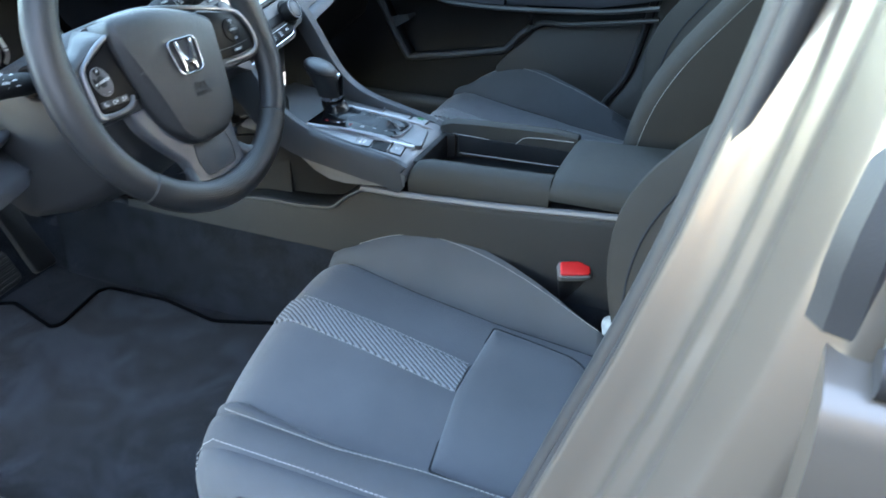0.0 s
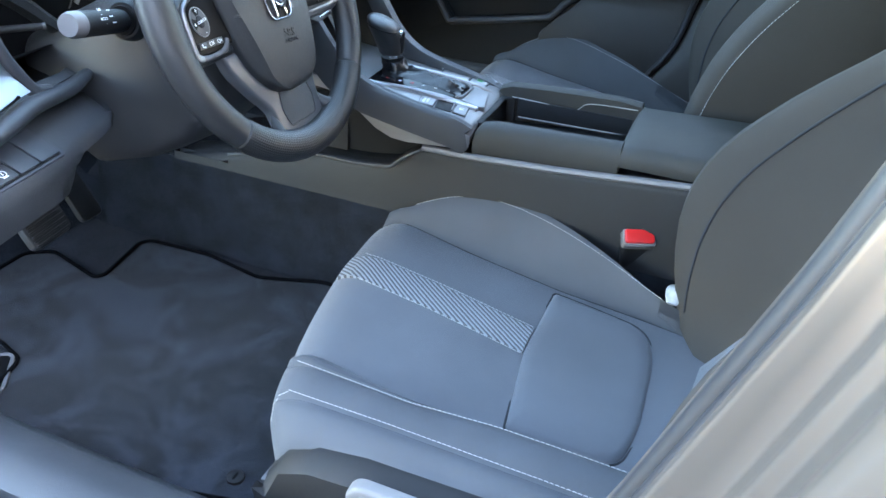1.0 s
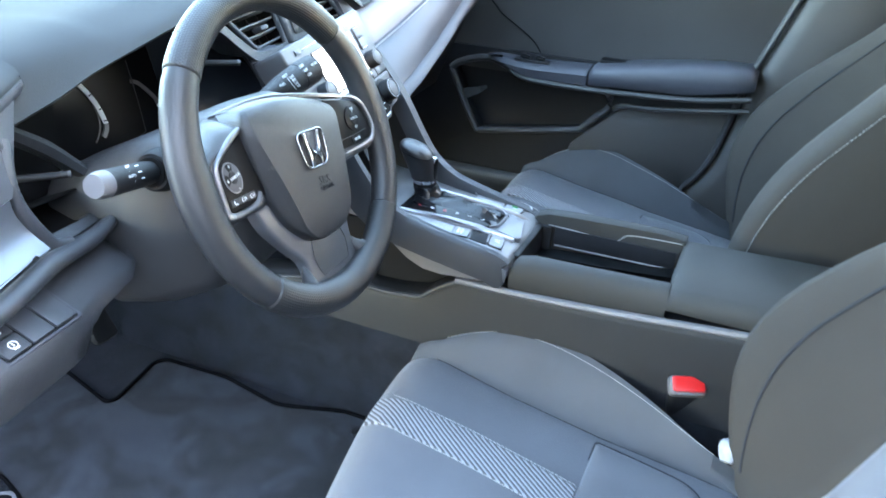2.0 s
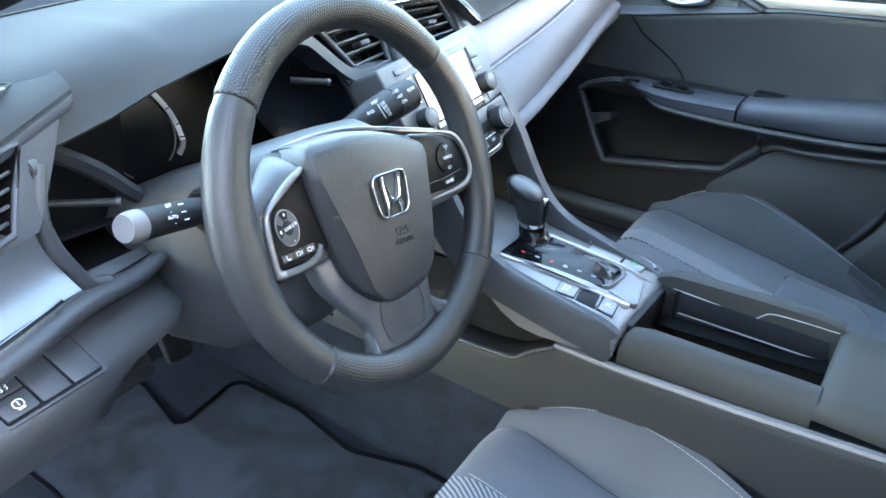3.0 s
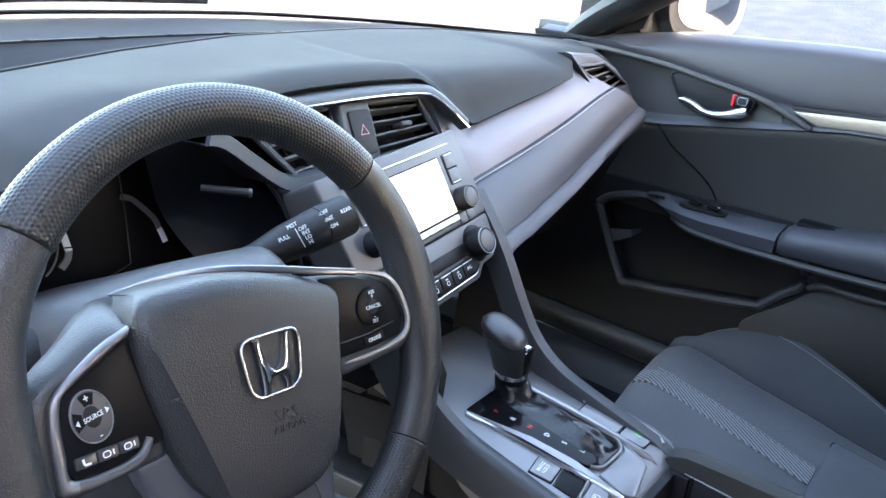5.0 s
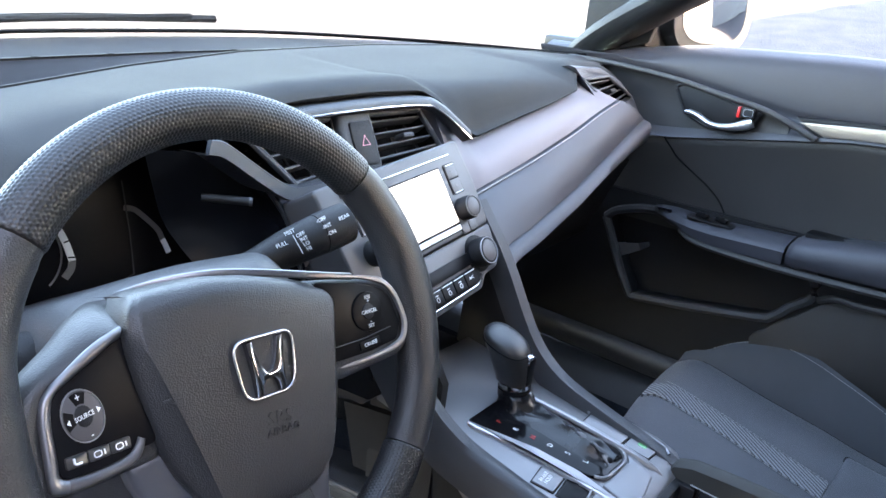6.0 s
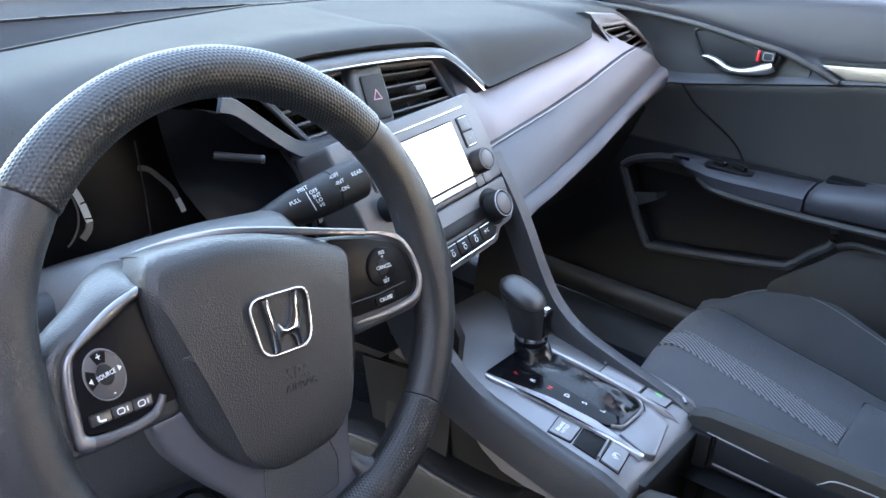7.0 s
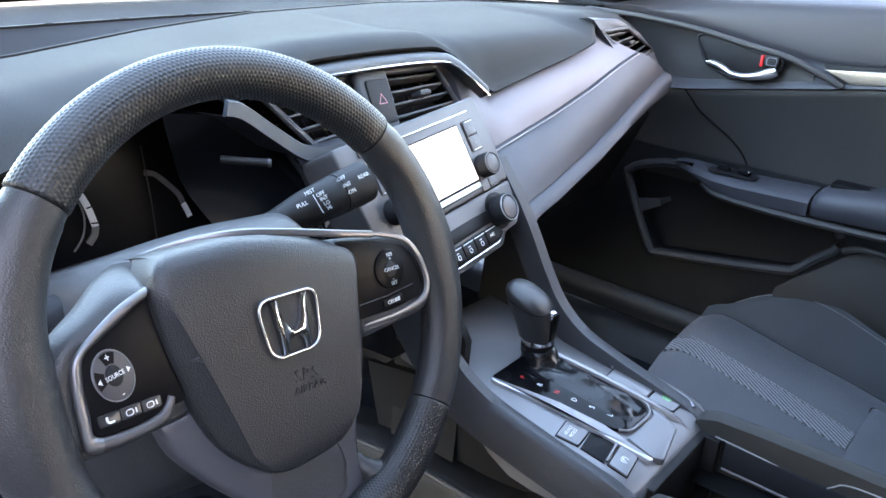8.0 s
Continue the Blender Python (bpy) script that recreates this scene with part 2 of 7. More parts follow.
M_THREAD = mat("grey_thread", (0.30, 0.30, 0.30), 0.8)
M_CARPET = mat("carpet", (0.0095, 0.0115, 0.0160), 0.95, grain=0.003, scale=700, vary=0.6, vscale=22, sheen=0.08, spec=0.1)
M_MAT = mat("mat_carpet", (0.0130, 0.0157, 0.0210), 0.95, grain=0.003, scale=800, vary=0.65, vscale=9, sheen=0.12, edge=0.10, twist=1.2, spec=0.1)
M_STRAP = mat("pale_plastic", (0.34, 0.34, 0.33), 0.35, vary=0.3, vscale=60)
M_BINDING = mat("mat_binding", (0.003, 0.003, 0.0035), 0.9, spec=0.05, grain=0.0006, scale=700)
M_SILVER = mat("silver_trim", (0.27, 0.262, 0.268), 0.40, metal=0.8, grain=0.00005, scale=2000, vary=0.04)
M_EDGE = mat("brushed_edge", (0.19, 0.19, 0.20), 0.38, metal=0.85, grain=0.00004, scale=2500, vary=0.04)
M_SATIN = mat("satin_grey", (0.20, 0.195, 0.20), 0.38, metal=0.3, grain=0.00008, scale=2000, vary=0.06)
M_LINE = mat("dull_satin", (0.135, 0.130, 0.132), 0.5, metal=0.2, grain=0.00008, scale=2000, vary=0.06)
M_BADGE = mat("badge_chrome", (0.40, 0.40, 0.42), 0.12, metal=1.0, vary=0.03)
M_BEZEL = mat("bezel_grey", (0.072, 0.069, 0.071), 0.42, metal=0.2, grain=0.00008, scale=2000, vary=0.05)
# Paler than the other silver trim: the windscreen's reflection is painted in.
M_WEDGE_SKY = mat("wedge_sky_silver", (0.50, 0.50, 0.52), 0.33, metal=0.7, vary=0.04)
M_PLATE = mat("plate_grey", (0.165, 0.163, 0.168), 0.36, metal=0.35, grain=0.0001, scale=1500, vary=0.06)
M_SEAM = mat("seam_cloth", (0.030, 0.032, 0.036), 0.9, spec=0.1, grain=0.0003, scale=900)
M_CHROME = mat("chrome", (0.62, 0.62, 0.64), 0.13, metal=1.0, vary=0.02)
M_GLOSS = mat("gloss_black", (0.005, 0.005, 0.006), 0.38, spec=0.09, vary=0.05)
M_LENS = mat("cluster_gloss", (0.005, 0.006, 0.008), 0.10, spec=0.14, vary=0.05)
M_GATE = mat("gate_gloss", (0.005, 0.005, 0.006), 0.10, spec=0.15, vary=0.05)
M_INLAY = mat("inlay_trim", (0.40, 0.355, 0.30), 0.32, metal=0.7, vary=0.04)
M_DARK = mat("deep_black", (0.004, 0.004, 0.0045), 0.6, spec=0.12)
M_WHITE = mat("printed_white", (0.75, 0.75, 0.75), 0.6)
M_GREY_INK = mat("printed_grey", (0.32, 0.32, 0.33), 0.6)
M_RED = mat("red_plastic", (0.62, 0.02, 0.02), 0.35)
M_RUBBER = mat("rubber_seal", (0.020, 0.020, 0.022), 0.5, grain=0.0001, scale=900)
M_PAINT = mat("champagne_paint", (0.132, 0.112, 0.095), 0.34, metal=0.55, grain=0.00003, scale=3000, coat=0.45, vary=0.03)
M_HEADLINER = mat("headliner_cloth", (0.72, 0.70, 0.68), 0.9, grain=0.0004, scale=1200)
M_CAP = mat("stalk_cap_grey", (0.12, 0.115, 0.115), 0.5, grain=0.0002, scale=900)
M_SCREEN = glow("lit_screen", (0.93, 0.96, 1.0), 0.09)
M_GREEN = glow("green_light", (0.1, 0.8, 0.45), 0.016)
M_GLASS = glass("windscreen_glass", (0.90, 0.95, 0.93))
M_SIDE_GLASS = glass("side_glass", (0.95, 0.97, 0.96))
M_MIRROR = mat("mirror_glass", (0.42, 0.43, 0.46), 0.02, metal=1.0, vary=0.0)
M_GROUND = mat("pale_concrete", (0.056, 0.0495, 0.0475), 0.9, grain=0.008, scale=40, vary=0.4, vscale=5)


# ---- the setting ----
def structure(name, bm, material, label, category, smooth=40):
    return tagged(finish(name, bm, material, smooth), label, category, kind="structure")


def outer_ground():
    """Flat under the car, rising beyond the passenger's side."""
    prof = ((-600, 0), (-60, 0), (-12, 0), (-3, 0), (1.6, 0), (2.4, 0.04), (3.2, 0.14), (6, 0.62), (14, 2.1), (30, 3.6), (80, 6), (600, 12))
    rows = [[Vector((x, y, z)) for x, z in prof] for y in (-600, -60, -12, -3, 3, 12, 60, 600)]
    structure("ground", loft(rows), M_GROUND, "pale pinkish concrete forecourt rising beside the car", "ground")


outer_ground()
M_WALL = mat("stucco", (0.15, 0.15, 0.152), 0.9, grain=0.004, scale=120, vary=0.12, vscale=3)
# Unseen wall, added to keep direct sun off the car.
structure("rear_shade_wall", box((10.4, 0.2, 3.4), Matrix.Translation((-3.5, -5.1, 1.7)), 0.01), M_WALL, "unseen grey wall added behind the car to block the sun", "wall")
# Second added wall, out of view: shades the ground beyond the passenger window.
structure("far_shade_wall", box((14.0, 0.2, 4.2), Matrix.Translation((11.6, -5.1, 1.8)), 0.01), M_WALL, "unseen grey wall added beyond a gap to shade the passenger side ground", "wall")
# Added out of view to block low skylight from the driver's side.
structure("side_shade_wall", box((0.2, 5.8, 3.5), Matrix.Translation((-3.3, -2.1, 1.75)), 0.01), M_WALL, "unseen grey wall added beside the car to cut the skylight", "wall")
# Added reflector out of view: throws warm sunlight onto pillar and seats.
structure("front_bounce_wall", box((2.2, 0.2, 1.9), Matrix.Translation((-4.6, 5.6, 0.95)), 0.01), mat("warm_bounce_stucco", (0.30, 0.225, 0.155), 0.9, grain=0.004, scale=120, vary=0.12, vscale=3), "unseen warm wall added to bounce sunlight into the car", "wall")

# car floor with the tunnel, footwell slope and side sills
FX = [-0.70, -0.66, -0.62, -0.40, -0.118, -0.10, 0.0, 0.10, 0.118, 0.40, 0.62, 0.66, 0.70]
FZ = [0.30, 0.26, 0.205, 0.20, 0.205, 0.30, 0.34, 0.30, 0.205, 0.20, 0.205, 0.26, 0.30]
rows = []
for y, dz in ((-1.35, 0.05), (-0.9, 0.02), (-0.6, 0.0), (0.0, 0.0), (0.45, 0.0), (0.67, 0.0), (0.74, 0.07), (0.82, 0.24), (0.87, 0.40), (0.89, 0.52)):
    rows.append([Vector((x, y, z + dz)) for x, z in zip(FX, FZ)])
structure("floor", thick(loft(rows), (0, 0, -0.03)), M_CARPET, "dark charcoal carpet over the car floor and footwells", "car floor")


def sill_trim():
    """Scuff plates along the door openings."""
    for sx in (-1, 1):
        prof = [(0.655, 0.22), (0.668, 0.30), (0.69, 0.322), (0.735, 0.326), (0.765, 0.315), (0.78, 0.27), (0.78, 0.2), (0.70, 0.2)]
        rows = [[Vector((sx * x, y, z)) for x, z in prof] for y in (0.72, 0.4, 0.0, -0.45, -1.2)]
        structure("sill_trim", loft(rows, close=True, cap=True), M_PLASTIC, "dark grained plastic sill trim along the door opening", "sill trim")
        prof = [(0.782, 0.19), (0.782, 0.312), (0.80, 0.325), (0.85, 0.318), (0.875, 0.29), (0.88, 0.19)]
        rows = [[Vector((sx * x, y, z)) for x, z in prof] for y in (0.9, 0.4, 0.0, -0.45, -1.3)]
        structure("body_sill", loft(rows, close=True, cap=True), M_PAINT, "champagne metallic painted body sill under the doors", "car body")


sill_trim()


def roof():
    xs = (-0.60, -0.54, -0.4, 0.0, 0.4, 0.54, 0.60)
    rows = []
    for y, z in ((-0.12, 1.245), (-0.25, 1.29), (-0.5, 1.325), (-0.9, 1.32), (-1.5, 1.24), (-1.9, 1.12)):
        rows.append([Vector((x, y - 0.05 * (x / 0.6) ** 2, z - 0.06 * abs(x / 0.60) ** 2.5)) for x in xs])
    structure("ceiling", thick(loft(rows), (0, 0, 0.05)), M_HEADLINER, "light grey cloth headliner under the roof", "headliner")
    rows = [[p + Vector((0, 0, 0.052)) for p in r] for r in rows]
    structure("roof", thick(loft(rows), (0, 0, 0.01)), M_PAINT, "champagne metallic painted car roof", "car roof")


roof()


def pillar(name, pts, r, material, label, flat=0.6):
    structure(name, tube(cr(pts, 5), r, 12, flat=flat), material, label, "pillar")


LEFT_PILLAR = [(-0.735, 0.42, 0.855), (-0.68, 0.30, 0.922), (-0.64, 0.20, 0.975), (-0.61, 0.07, 1.037), (-0.605, -0.04, 1.12), (-0.60, -0.12, 1.205)]
for sx in (-1, 1):
    pillar("a_pillar", [(sx * 0.775, 0.46, 0.86), (sx * 0.74, 0.385, 0.945), (sx * 0.705, 0.28, 1.015), (sx * 0.675, 0.15, 1.085), (sx * 0.64, 0.02, 1.15), (sx * 0.60, -0.12, 1.21)] if sx > 0 else
           LEFT_PILLAR, 0.050, M_PLASTIC_LOW, "dark pillar trim beside the windscreen")
    pillar("roof_rail", [(sx * 0.60, -0.12, 1.20), (sx * 0.60, -0.3, 1.25), (sx * 0.605, -0.6, 1.27), (sx * 0.60, -0.9, 1.265), (sx * 0.58, -1.4, 1.19)], 0.03, M_PAINT, "champagne painted roof rail over the door opening")
    pillar("c_pillar", [(sx * 0.72, -1.35, 0.85), (sx * 0.66, -1.55, 1.05), (sx * 0.58, -1.75, 1.17)], 0.08, M_PLASTIC, "dark rear pillar trim")


def windscreen():
    """Curved glass from the cowl to the roof's front edge."""
    base = [(-0.70, 0.36, 0.93), (-0.5, 0.60, 0.93), (-0.25, 0.75, 0.93), (0, 0.775, 0.93), (0.25, 0.75, 0.93), (0.5, 0.60, 0.93), (0.70, 0.36, 0.93)]
    top = [(-0.56, -0.17, 1.21), (-0.42, -0.14, 1.235), (-0.2, -0.12, 1.245), (0, -0.115, 1.25), (0.2, -0.12, 1.245), (0.42, -0.14, 1.235), (0.56, -0.17, 1.21)]
    rows = []
    for k in range(7):
        t = k / 6
        rows.append([Vector(a) * (1 - t) + Vector(b) * t + Vector((0, 0.02, 0.02)) * math.sin(math.pi * t) for a, b in zip(base, top)])
    w = structure("window_1", thick(loft(rows), (0, 0.003, 0.003)), M_GLASS, "clear curved windscreen glass", "windscreen")
    w.visible_shadow = False
    frit = [[Vector(p) + Vector((0, -0.004, 0.0)) for p in cr(base, 4)], [Vector(p) + Vector((0, -0.016, 0.0055)) for p in cr(base, 4)]]
    structure("windscreen_border", thick(loft(frit), (0, 0.002, 0.002)), M_DARK, "black border along the foot of the windscreen", "windscreen border")


windscreen()


def side_glass(name, pts, label):
    b = bmesh.new()
    b.faces.new([b.verts.new(p) for p in pts])
    w = structure(name, thick(b, (0.004, 0, 0)), M_SIDE_GLASS, label, "car window")
    w.visible_shadow = False


side_glass("window_2", [(0.735, 0.28, 0.95), (0.735, -0.60, 0.975), (0.61, -0.62, 1.27), (0.57, -0.14, 1.215)], "clear passenger door window glass")
side_glass("window_3", [(0.735, -0.68, 0.975), (0.735, -1.35, 0.99), (0.63, -1.45, 1.22), (0.635, -0.70, 1.28)], "rear door window glass")
side_glass("window_4", [(-0.790, -0.72, 0.905), (-0.790, -1.35, 0.92), (-0.63, -1.45, 1.22), (-0.635, -0.74, 1.28)], "rear door window glass beside the painted pillar")


def b_pillar(sx):
    """Painted door jamb with rolled steps, and the rubber door seal along its inner edge."""
    rows = []
    for z in (0.33, 0.45, 0.58, 0.70, 0.80, 0.88, 0.96, 1.05, 1.15, 1.27):
        y0 = lerp([0.33, 0.45, 0.59, 0.71, 0.80, 0.87, 0.95, 1.05, 1.27], [-0.44, -0.475, -0.525, -0.563, -0.592, -0.612, -0.632, -0.65, -0.675], z)
        tip = lerp([0.33, 0.9, 1.27], [0.0, 0.0, -0.07], z)
        deep = lerp([0.33, 0.6, 0.8, 0.95], [1.9, 1.7, 1.3, 1.0], z)
        prof = [(0.690, 0.0), (0.737, -0.003), (0.745, -0.016), (0.753, -0.0235), (0.769, -0.0235), (0.777, -0.0305), (0.788, -0.0320), (0.802, -0.0290), (0.826, -0.041), (0.839, -0.057), (0.842, -0.10)]
        fine = [prof[0]]
        for p, q, r in zip(prof, prof[1:], prof[2:]):
            p, q, r = Vector(p), Vector(q), Vector(r)
            u, v = q + (p - q).normalized() * 0.0026, q + (r - q).normalized() * 0.0026
            fine += [tuple(u), tuple((u + v) * 0.25 + q * 0.5), tuple(v)]
        fine.append(prof[-1])
        rows.append([Vector((sx * (x + tip), y0 + dy * deep, z)) for x, dy in fine] + [Vector((sx * (0.74 + tip), y0 - 0.19, z)), Vector((sx * (0.70 + tip), y0 - 0.12, z))])
    structure("b_pillar", loft(rows, close=True, cap=True), M_PAINT, "champagne metallic painted door pillar with rolled steps", "pillar", 60)
    seal = [Vector((sx * 0.712, r[0].y - 0.006, r[0].z)) for r in rows]
    lip = tube(cr([p + Vector((sx * 0.013, -0.004, 0)) for p in seal], 3), 0.008, 10)
    structure("door_seal", tube(cr(seal, 3), 0.0105, 10, flat=1.0, bm=lip), M_RUBBER, "dark rubber door seal along the painted pillar", "door seal")
    inner = [[Vector((sx * (0.69 + p), r[0].y + dy, r[0].z)) for p, dy in ((0.005, -0.012), (-0.02, -0.05), (-0.03, -0.11), (-0.02, -0.17), (0.02, -0.19))] for r in rows]
    structure("pillar_trim", thick(loft(inner), (sx * 0.01, 0, 0)), M_PLASTIC_LOW, "dark plastic trim on the inside of the door pillar", "pillar trim")


b_pillar(-1)
b_pillar(1)


# ---- floor mat ----
def floor_mat():
    o = thing("floor_mat", "dark charcoal carpet floor mat with bound edge in the footwell", "floor mat", (-0.38, 0.2, 0.207))
    pts = [(-0.60, -0.09), (-0.63, 0.05), (-0.655, 0.25), (-0.64, 0.33), (-0.585, 0.40), (-0.52, 0.42), (-0.50, 0.485), (-0.50, 0.60), (-0.43, 0.66), (-0.29, 0.66), (-0.262, 0.615), (-0.296, 0.484),
           (-0.282, 0.472), (-0.168, 0.492), (-0.150, 0.478), (-0.1425, 0.345), (-0.166, 0.215), (-0.155, 0.18), (-0.128, 0.10), (-0.128, -0.09)]
    out = rounded(pts, 0.014, 4)
    part("carpet", plate(out, 0.008, Matrix.Translation((0, 0, 0.216)), 0.003), M_MAT, o)
    path = [Vector((x, y, 0.2185)) for x, y in out]
    part("binding", tube(path + [path[0]], 0.0036, 8, cap=False), M_BINDING, o, "black bound edge")
    part("badge", ring(rrect(0.10, 0.055, 0.018), 0.006, 0.004, basis((-0.565, 0.43, 0.221), (0.8, 0.6, 0), (-0.6, 0.8, 0))), M_CAP, o, "grey rounded badge outline")
    part("badge_plate", plate(rrect(0.09, 0.045, 0.014), 0.003, basis((-0.565, 0.43, 0.219), (0.8, 0.6, 0), (-0.6, 0.8, 0))), M_DARK, o)
    for x, y in ((-0.575, -0.03), (-0.165, 0.05)):
        clip = part("mat_clip", disc(0.012, 0.005, Matrix.Translation((x, y, 0.222))), M_PLASTIC_LOW, o, "round black mat fixing")
        part("clip_slot", box((0.012, 0.003, 0.003), Matrix.Translation((x, y, 0.2225)), 0.001), M_DARK, clip)


floor_mat()


# ---- pedals ----
def pedals():
    o = thing("brake_pedal", "ribbed rubber brake pedal on a black arm", "pedal", (-0.37, 0.47, 0.36))
    m = basis((-0.372, 0.47, 0.378), (1, 0.08, 0.03), (0, 0.42, 0.9))
    part("pad", plate(rrect(0.085, 0.062, 0.012), 0.014, m, 0.004), M_RUBBER, o)
    for k in range(7):
        part("rib", box((0.074, 0.0035, 0.004), m @ Matrix.Translation((0, -0.024 + 0.008 * k, 0.001)), 0.001), M_RUBBER, o)
    part("arm", tube(cr([(-0.372, 0.482, 0.375), (-0.37, 0.56, 0.42), (-0.365, 0.62, 0.6)], 4), 0.011, 8), M_DARK, o)
    g = thing("accelerator_pedal", "black plastic accelerator pedal hanging in the footwell", "pedal", (-0.24, 0.53, 0.3))
    m = basis((-0.262, 0.52, 0.39), (1, 0, 0), (0.05, 0.5, 0.86))
    part("pad", plate(rounded([(-0.024, -0.07), (0.024, -0.07), (0.02, 0.07), (-0.02, 0.07)], 0.012), 0.012, m, 0.004), M_PLASTIC_LOW, g)
    part("arm", tube(cr([(-0.262, 0.56, 0.45), (-0.262, 0.62, 0.52), (-0.262, 0.66, 0.62)], 4), 0.012, 8), M_DARK, g)


pedals()


# ---- seats (built in the driver's place, the second moved across) ----
def soft(xs, ys, x, w):
    """lerp with its corners rounded over a width."""
    return sum(lerp(xs, ys, x + w * (k / 4 - 1)) for k in range(9)) / 9


def seat(wider=0.0, band=0.028, lean=0.0):
    o = thing("car_seat", "charcoal cloth front seat with grey stitching and a woven stripe", "car seat", (-0.36, -0.3, 0.2), "front seats")
    yf = lambda x: soft([-0.62, -0.60, -0.57, -0.52, -0.42, -0.32, -0.18, -0.12, -0.09], [-0.165, -0.135, -0.117, -0.098, -0.076, -0.058, -0.047, -0.052 + wider * 0.2, -0.062 + wider * 0.4], x, 0.02)
    zc = lambda y: lerp([-0.62, -0.48, -0.35, -0.20, -0.09, -0.03], [0.345, 0.352, 0.363, 0.385, 0.403, 0.405], y)
    gl = lambda y: lerp([-0.6, -0.37, -0.26, -0.09], [-0.485, -0.486, -0.495, -0.487], y)
    gr = lambda y: lerp([-0.6, -0.48, -0.35, -0.2, -0.08, -0.03], [-0.178, -0.164, -0.160, -0.154, -0.143, -0.140], y) + wider * lerp([-0.5, -0.3], [0.3, 1.0], y)
    sr = lambda y: soft([-0.6, -0.49, -0.435, -0.33, -0.22, -0.15, -0.07], [-0.195, -0.165, -0.143, -0.108, -0.092, -0.094, -0.112], y, 0.05) + wider * lerp([-0.40, -0.15], [0.0, 0.9], y)
    zl = lambda y: lerp([-0.6, -0.45, -0.25, -0.1], [0.392, 0.398, 0.403, 0.403], y)
    zr = lambda y: soft([-0.6, -0.5, -0.42, -0.33, -0.24, -0.18, -0.12, -0.08, -0.05], [0.375, 0.396, 0.427, 0.452, 0.468, 0.464, 0.443, 0.418, 0.396], y, 0.035) + wider * lerp([-0.30, -0.18, -0.11, -0.05], [0.0, 0.35, 0.15, -0.35], y)
    ysamp = [-0.60, -0.57, -0.54, -0.51] + [-0.48 + 0.02 * k for k in range(20)]

    def nose(x, z):
        """Front roll from the top edge down to the seat's underside."""
        y = yf(x)
        return [Vector((x, y + 0.012, z - 0.016)), Vector((x, y + 0.021, z - 0.04)), Vector((x, y + 0.02, z - 0.075)), Vector((x, y + 0.008, z - 0.11)), Vector((x, y - 0.02, z - 0.13))]

    def strip(cols, sag=0.0):
        """Sheet over columns of (x(y), z(y)); each column runs from the rear over the front roll."""
        grid = []
        for fx, fz in cols:
            line = []
            xe = fx(-0.05)
            front = yf(xe)
            for y in ysamp:
                yy = -0.60 + (y + 0.60) * (front - 0.02 + 0.60) / 0.50
                x = fx(yy)
                edge = max(0.0, 1 - (front - yy) / 0.05)
                line.append(Vector((x, yy, fz(yy) - 0.006 * edge ** 2)))
            z = line[-1].z
            line += [Vector((xe, front - 0.003, z - 0.006))] + nose(xe, z)
            grid.append(line)
        return grid

    def span(fa, fb, za, zb, n, bulge, dip=0.007):
        cols = []
        for k in range(n + 1):
            t = k / n
            h = lambda y, t=t: za(y) * (1 - t) + zb(y) * t + bulge * math.sin(math.pi * t) - dip * (max(0, 1 - t * n / 1.2) ** 2 + max(0, 1 - (1 - t) * n / 1.2) ** 2)
            f = lambda y, t=t: fa(y) * (1 - t) + fb(y) * t
            cols.append((f, h))
        return strip(cols)

    b = loft(span(gl, gr, zc, zc, 22, 0.004, 0.0035))
    part("cushion_centre", thick(b, (0, 0, -0.02)), M_SEAT, o)
    e1 = lambda y: gl(y) - 0.024
    e2 = lambda y: -0.567
    e3 = lambda y: -0.612
    b = loft(span(e1, gl, zl, zc, 6, 0.004, 0.004))
    part("cushion_seam_panel", thick(b, (0, 0, -0.02)), M_SEAT_SHADED, o)
    b = loft(span(e2, e1, zl, zl, 7, 0.004, 0.0025))
    part("outer_bolster", thick(b, (0, 0, -0.02)), M_SEAT_SHADED, o)
    b = loft(span(e3, e2, lambda y: zl(y) - 0.022, zl, 6, 0.009, 0.002))
    part("outer_bolster_roll", thick(b, (0, 0, -0.02)), M_SEAT_SHADED, o)
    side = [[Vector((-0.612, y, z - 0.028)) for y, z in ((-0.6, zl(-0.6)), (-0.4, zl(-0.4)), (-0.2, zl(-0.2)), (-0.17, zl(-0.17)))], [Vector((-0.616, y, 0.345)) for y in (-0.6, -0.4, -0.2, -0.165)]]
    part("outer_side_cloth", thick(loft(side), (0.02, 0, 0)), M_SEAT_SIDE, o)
    b = loft(span(gr, sr, zc, zr, 10, 0.012, 0.002))
    part("inner_bolster", thick(b, (0, 0, -0.02)), M_SEAT_SHADED, o)
    e4 = lambda y: sr(y) + 0.012
    b = loft(span(sr, e4, zr, lambda y: zr(y) - 0.045, 4, 0.008, 0.0015))
    part("inner_bolster_roll", thick(b, (0, 0, -0.03)), M_SEAT_SHADED, o)
    # dark sewn grooves between the panels
    for f, z0 in ((gl, zc), (gr, zc)):
        pts = [Vector((f(y), y, z0(y) - 0.0035)) for y in [-0.55 + (yf(f(-0.05)) - 0.03 + 0.55) * k / 20 for k in range(21)]]
        part("seam", tube(pts, 0.0013, 6), M_SEAM, o)
    # rear pad, pillowed
    c = Vector((-0.338, -0.425))
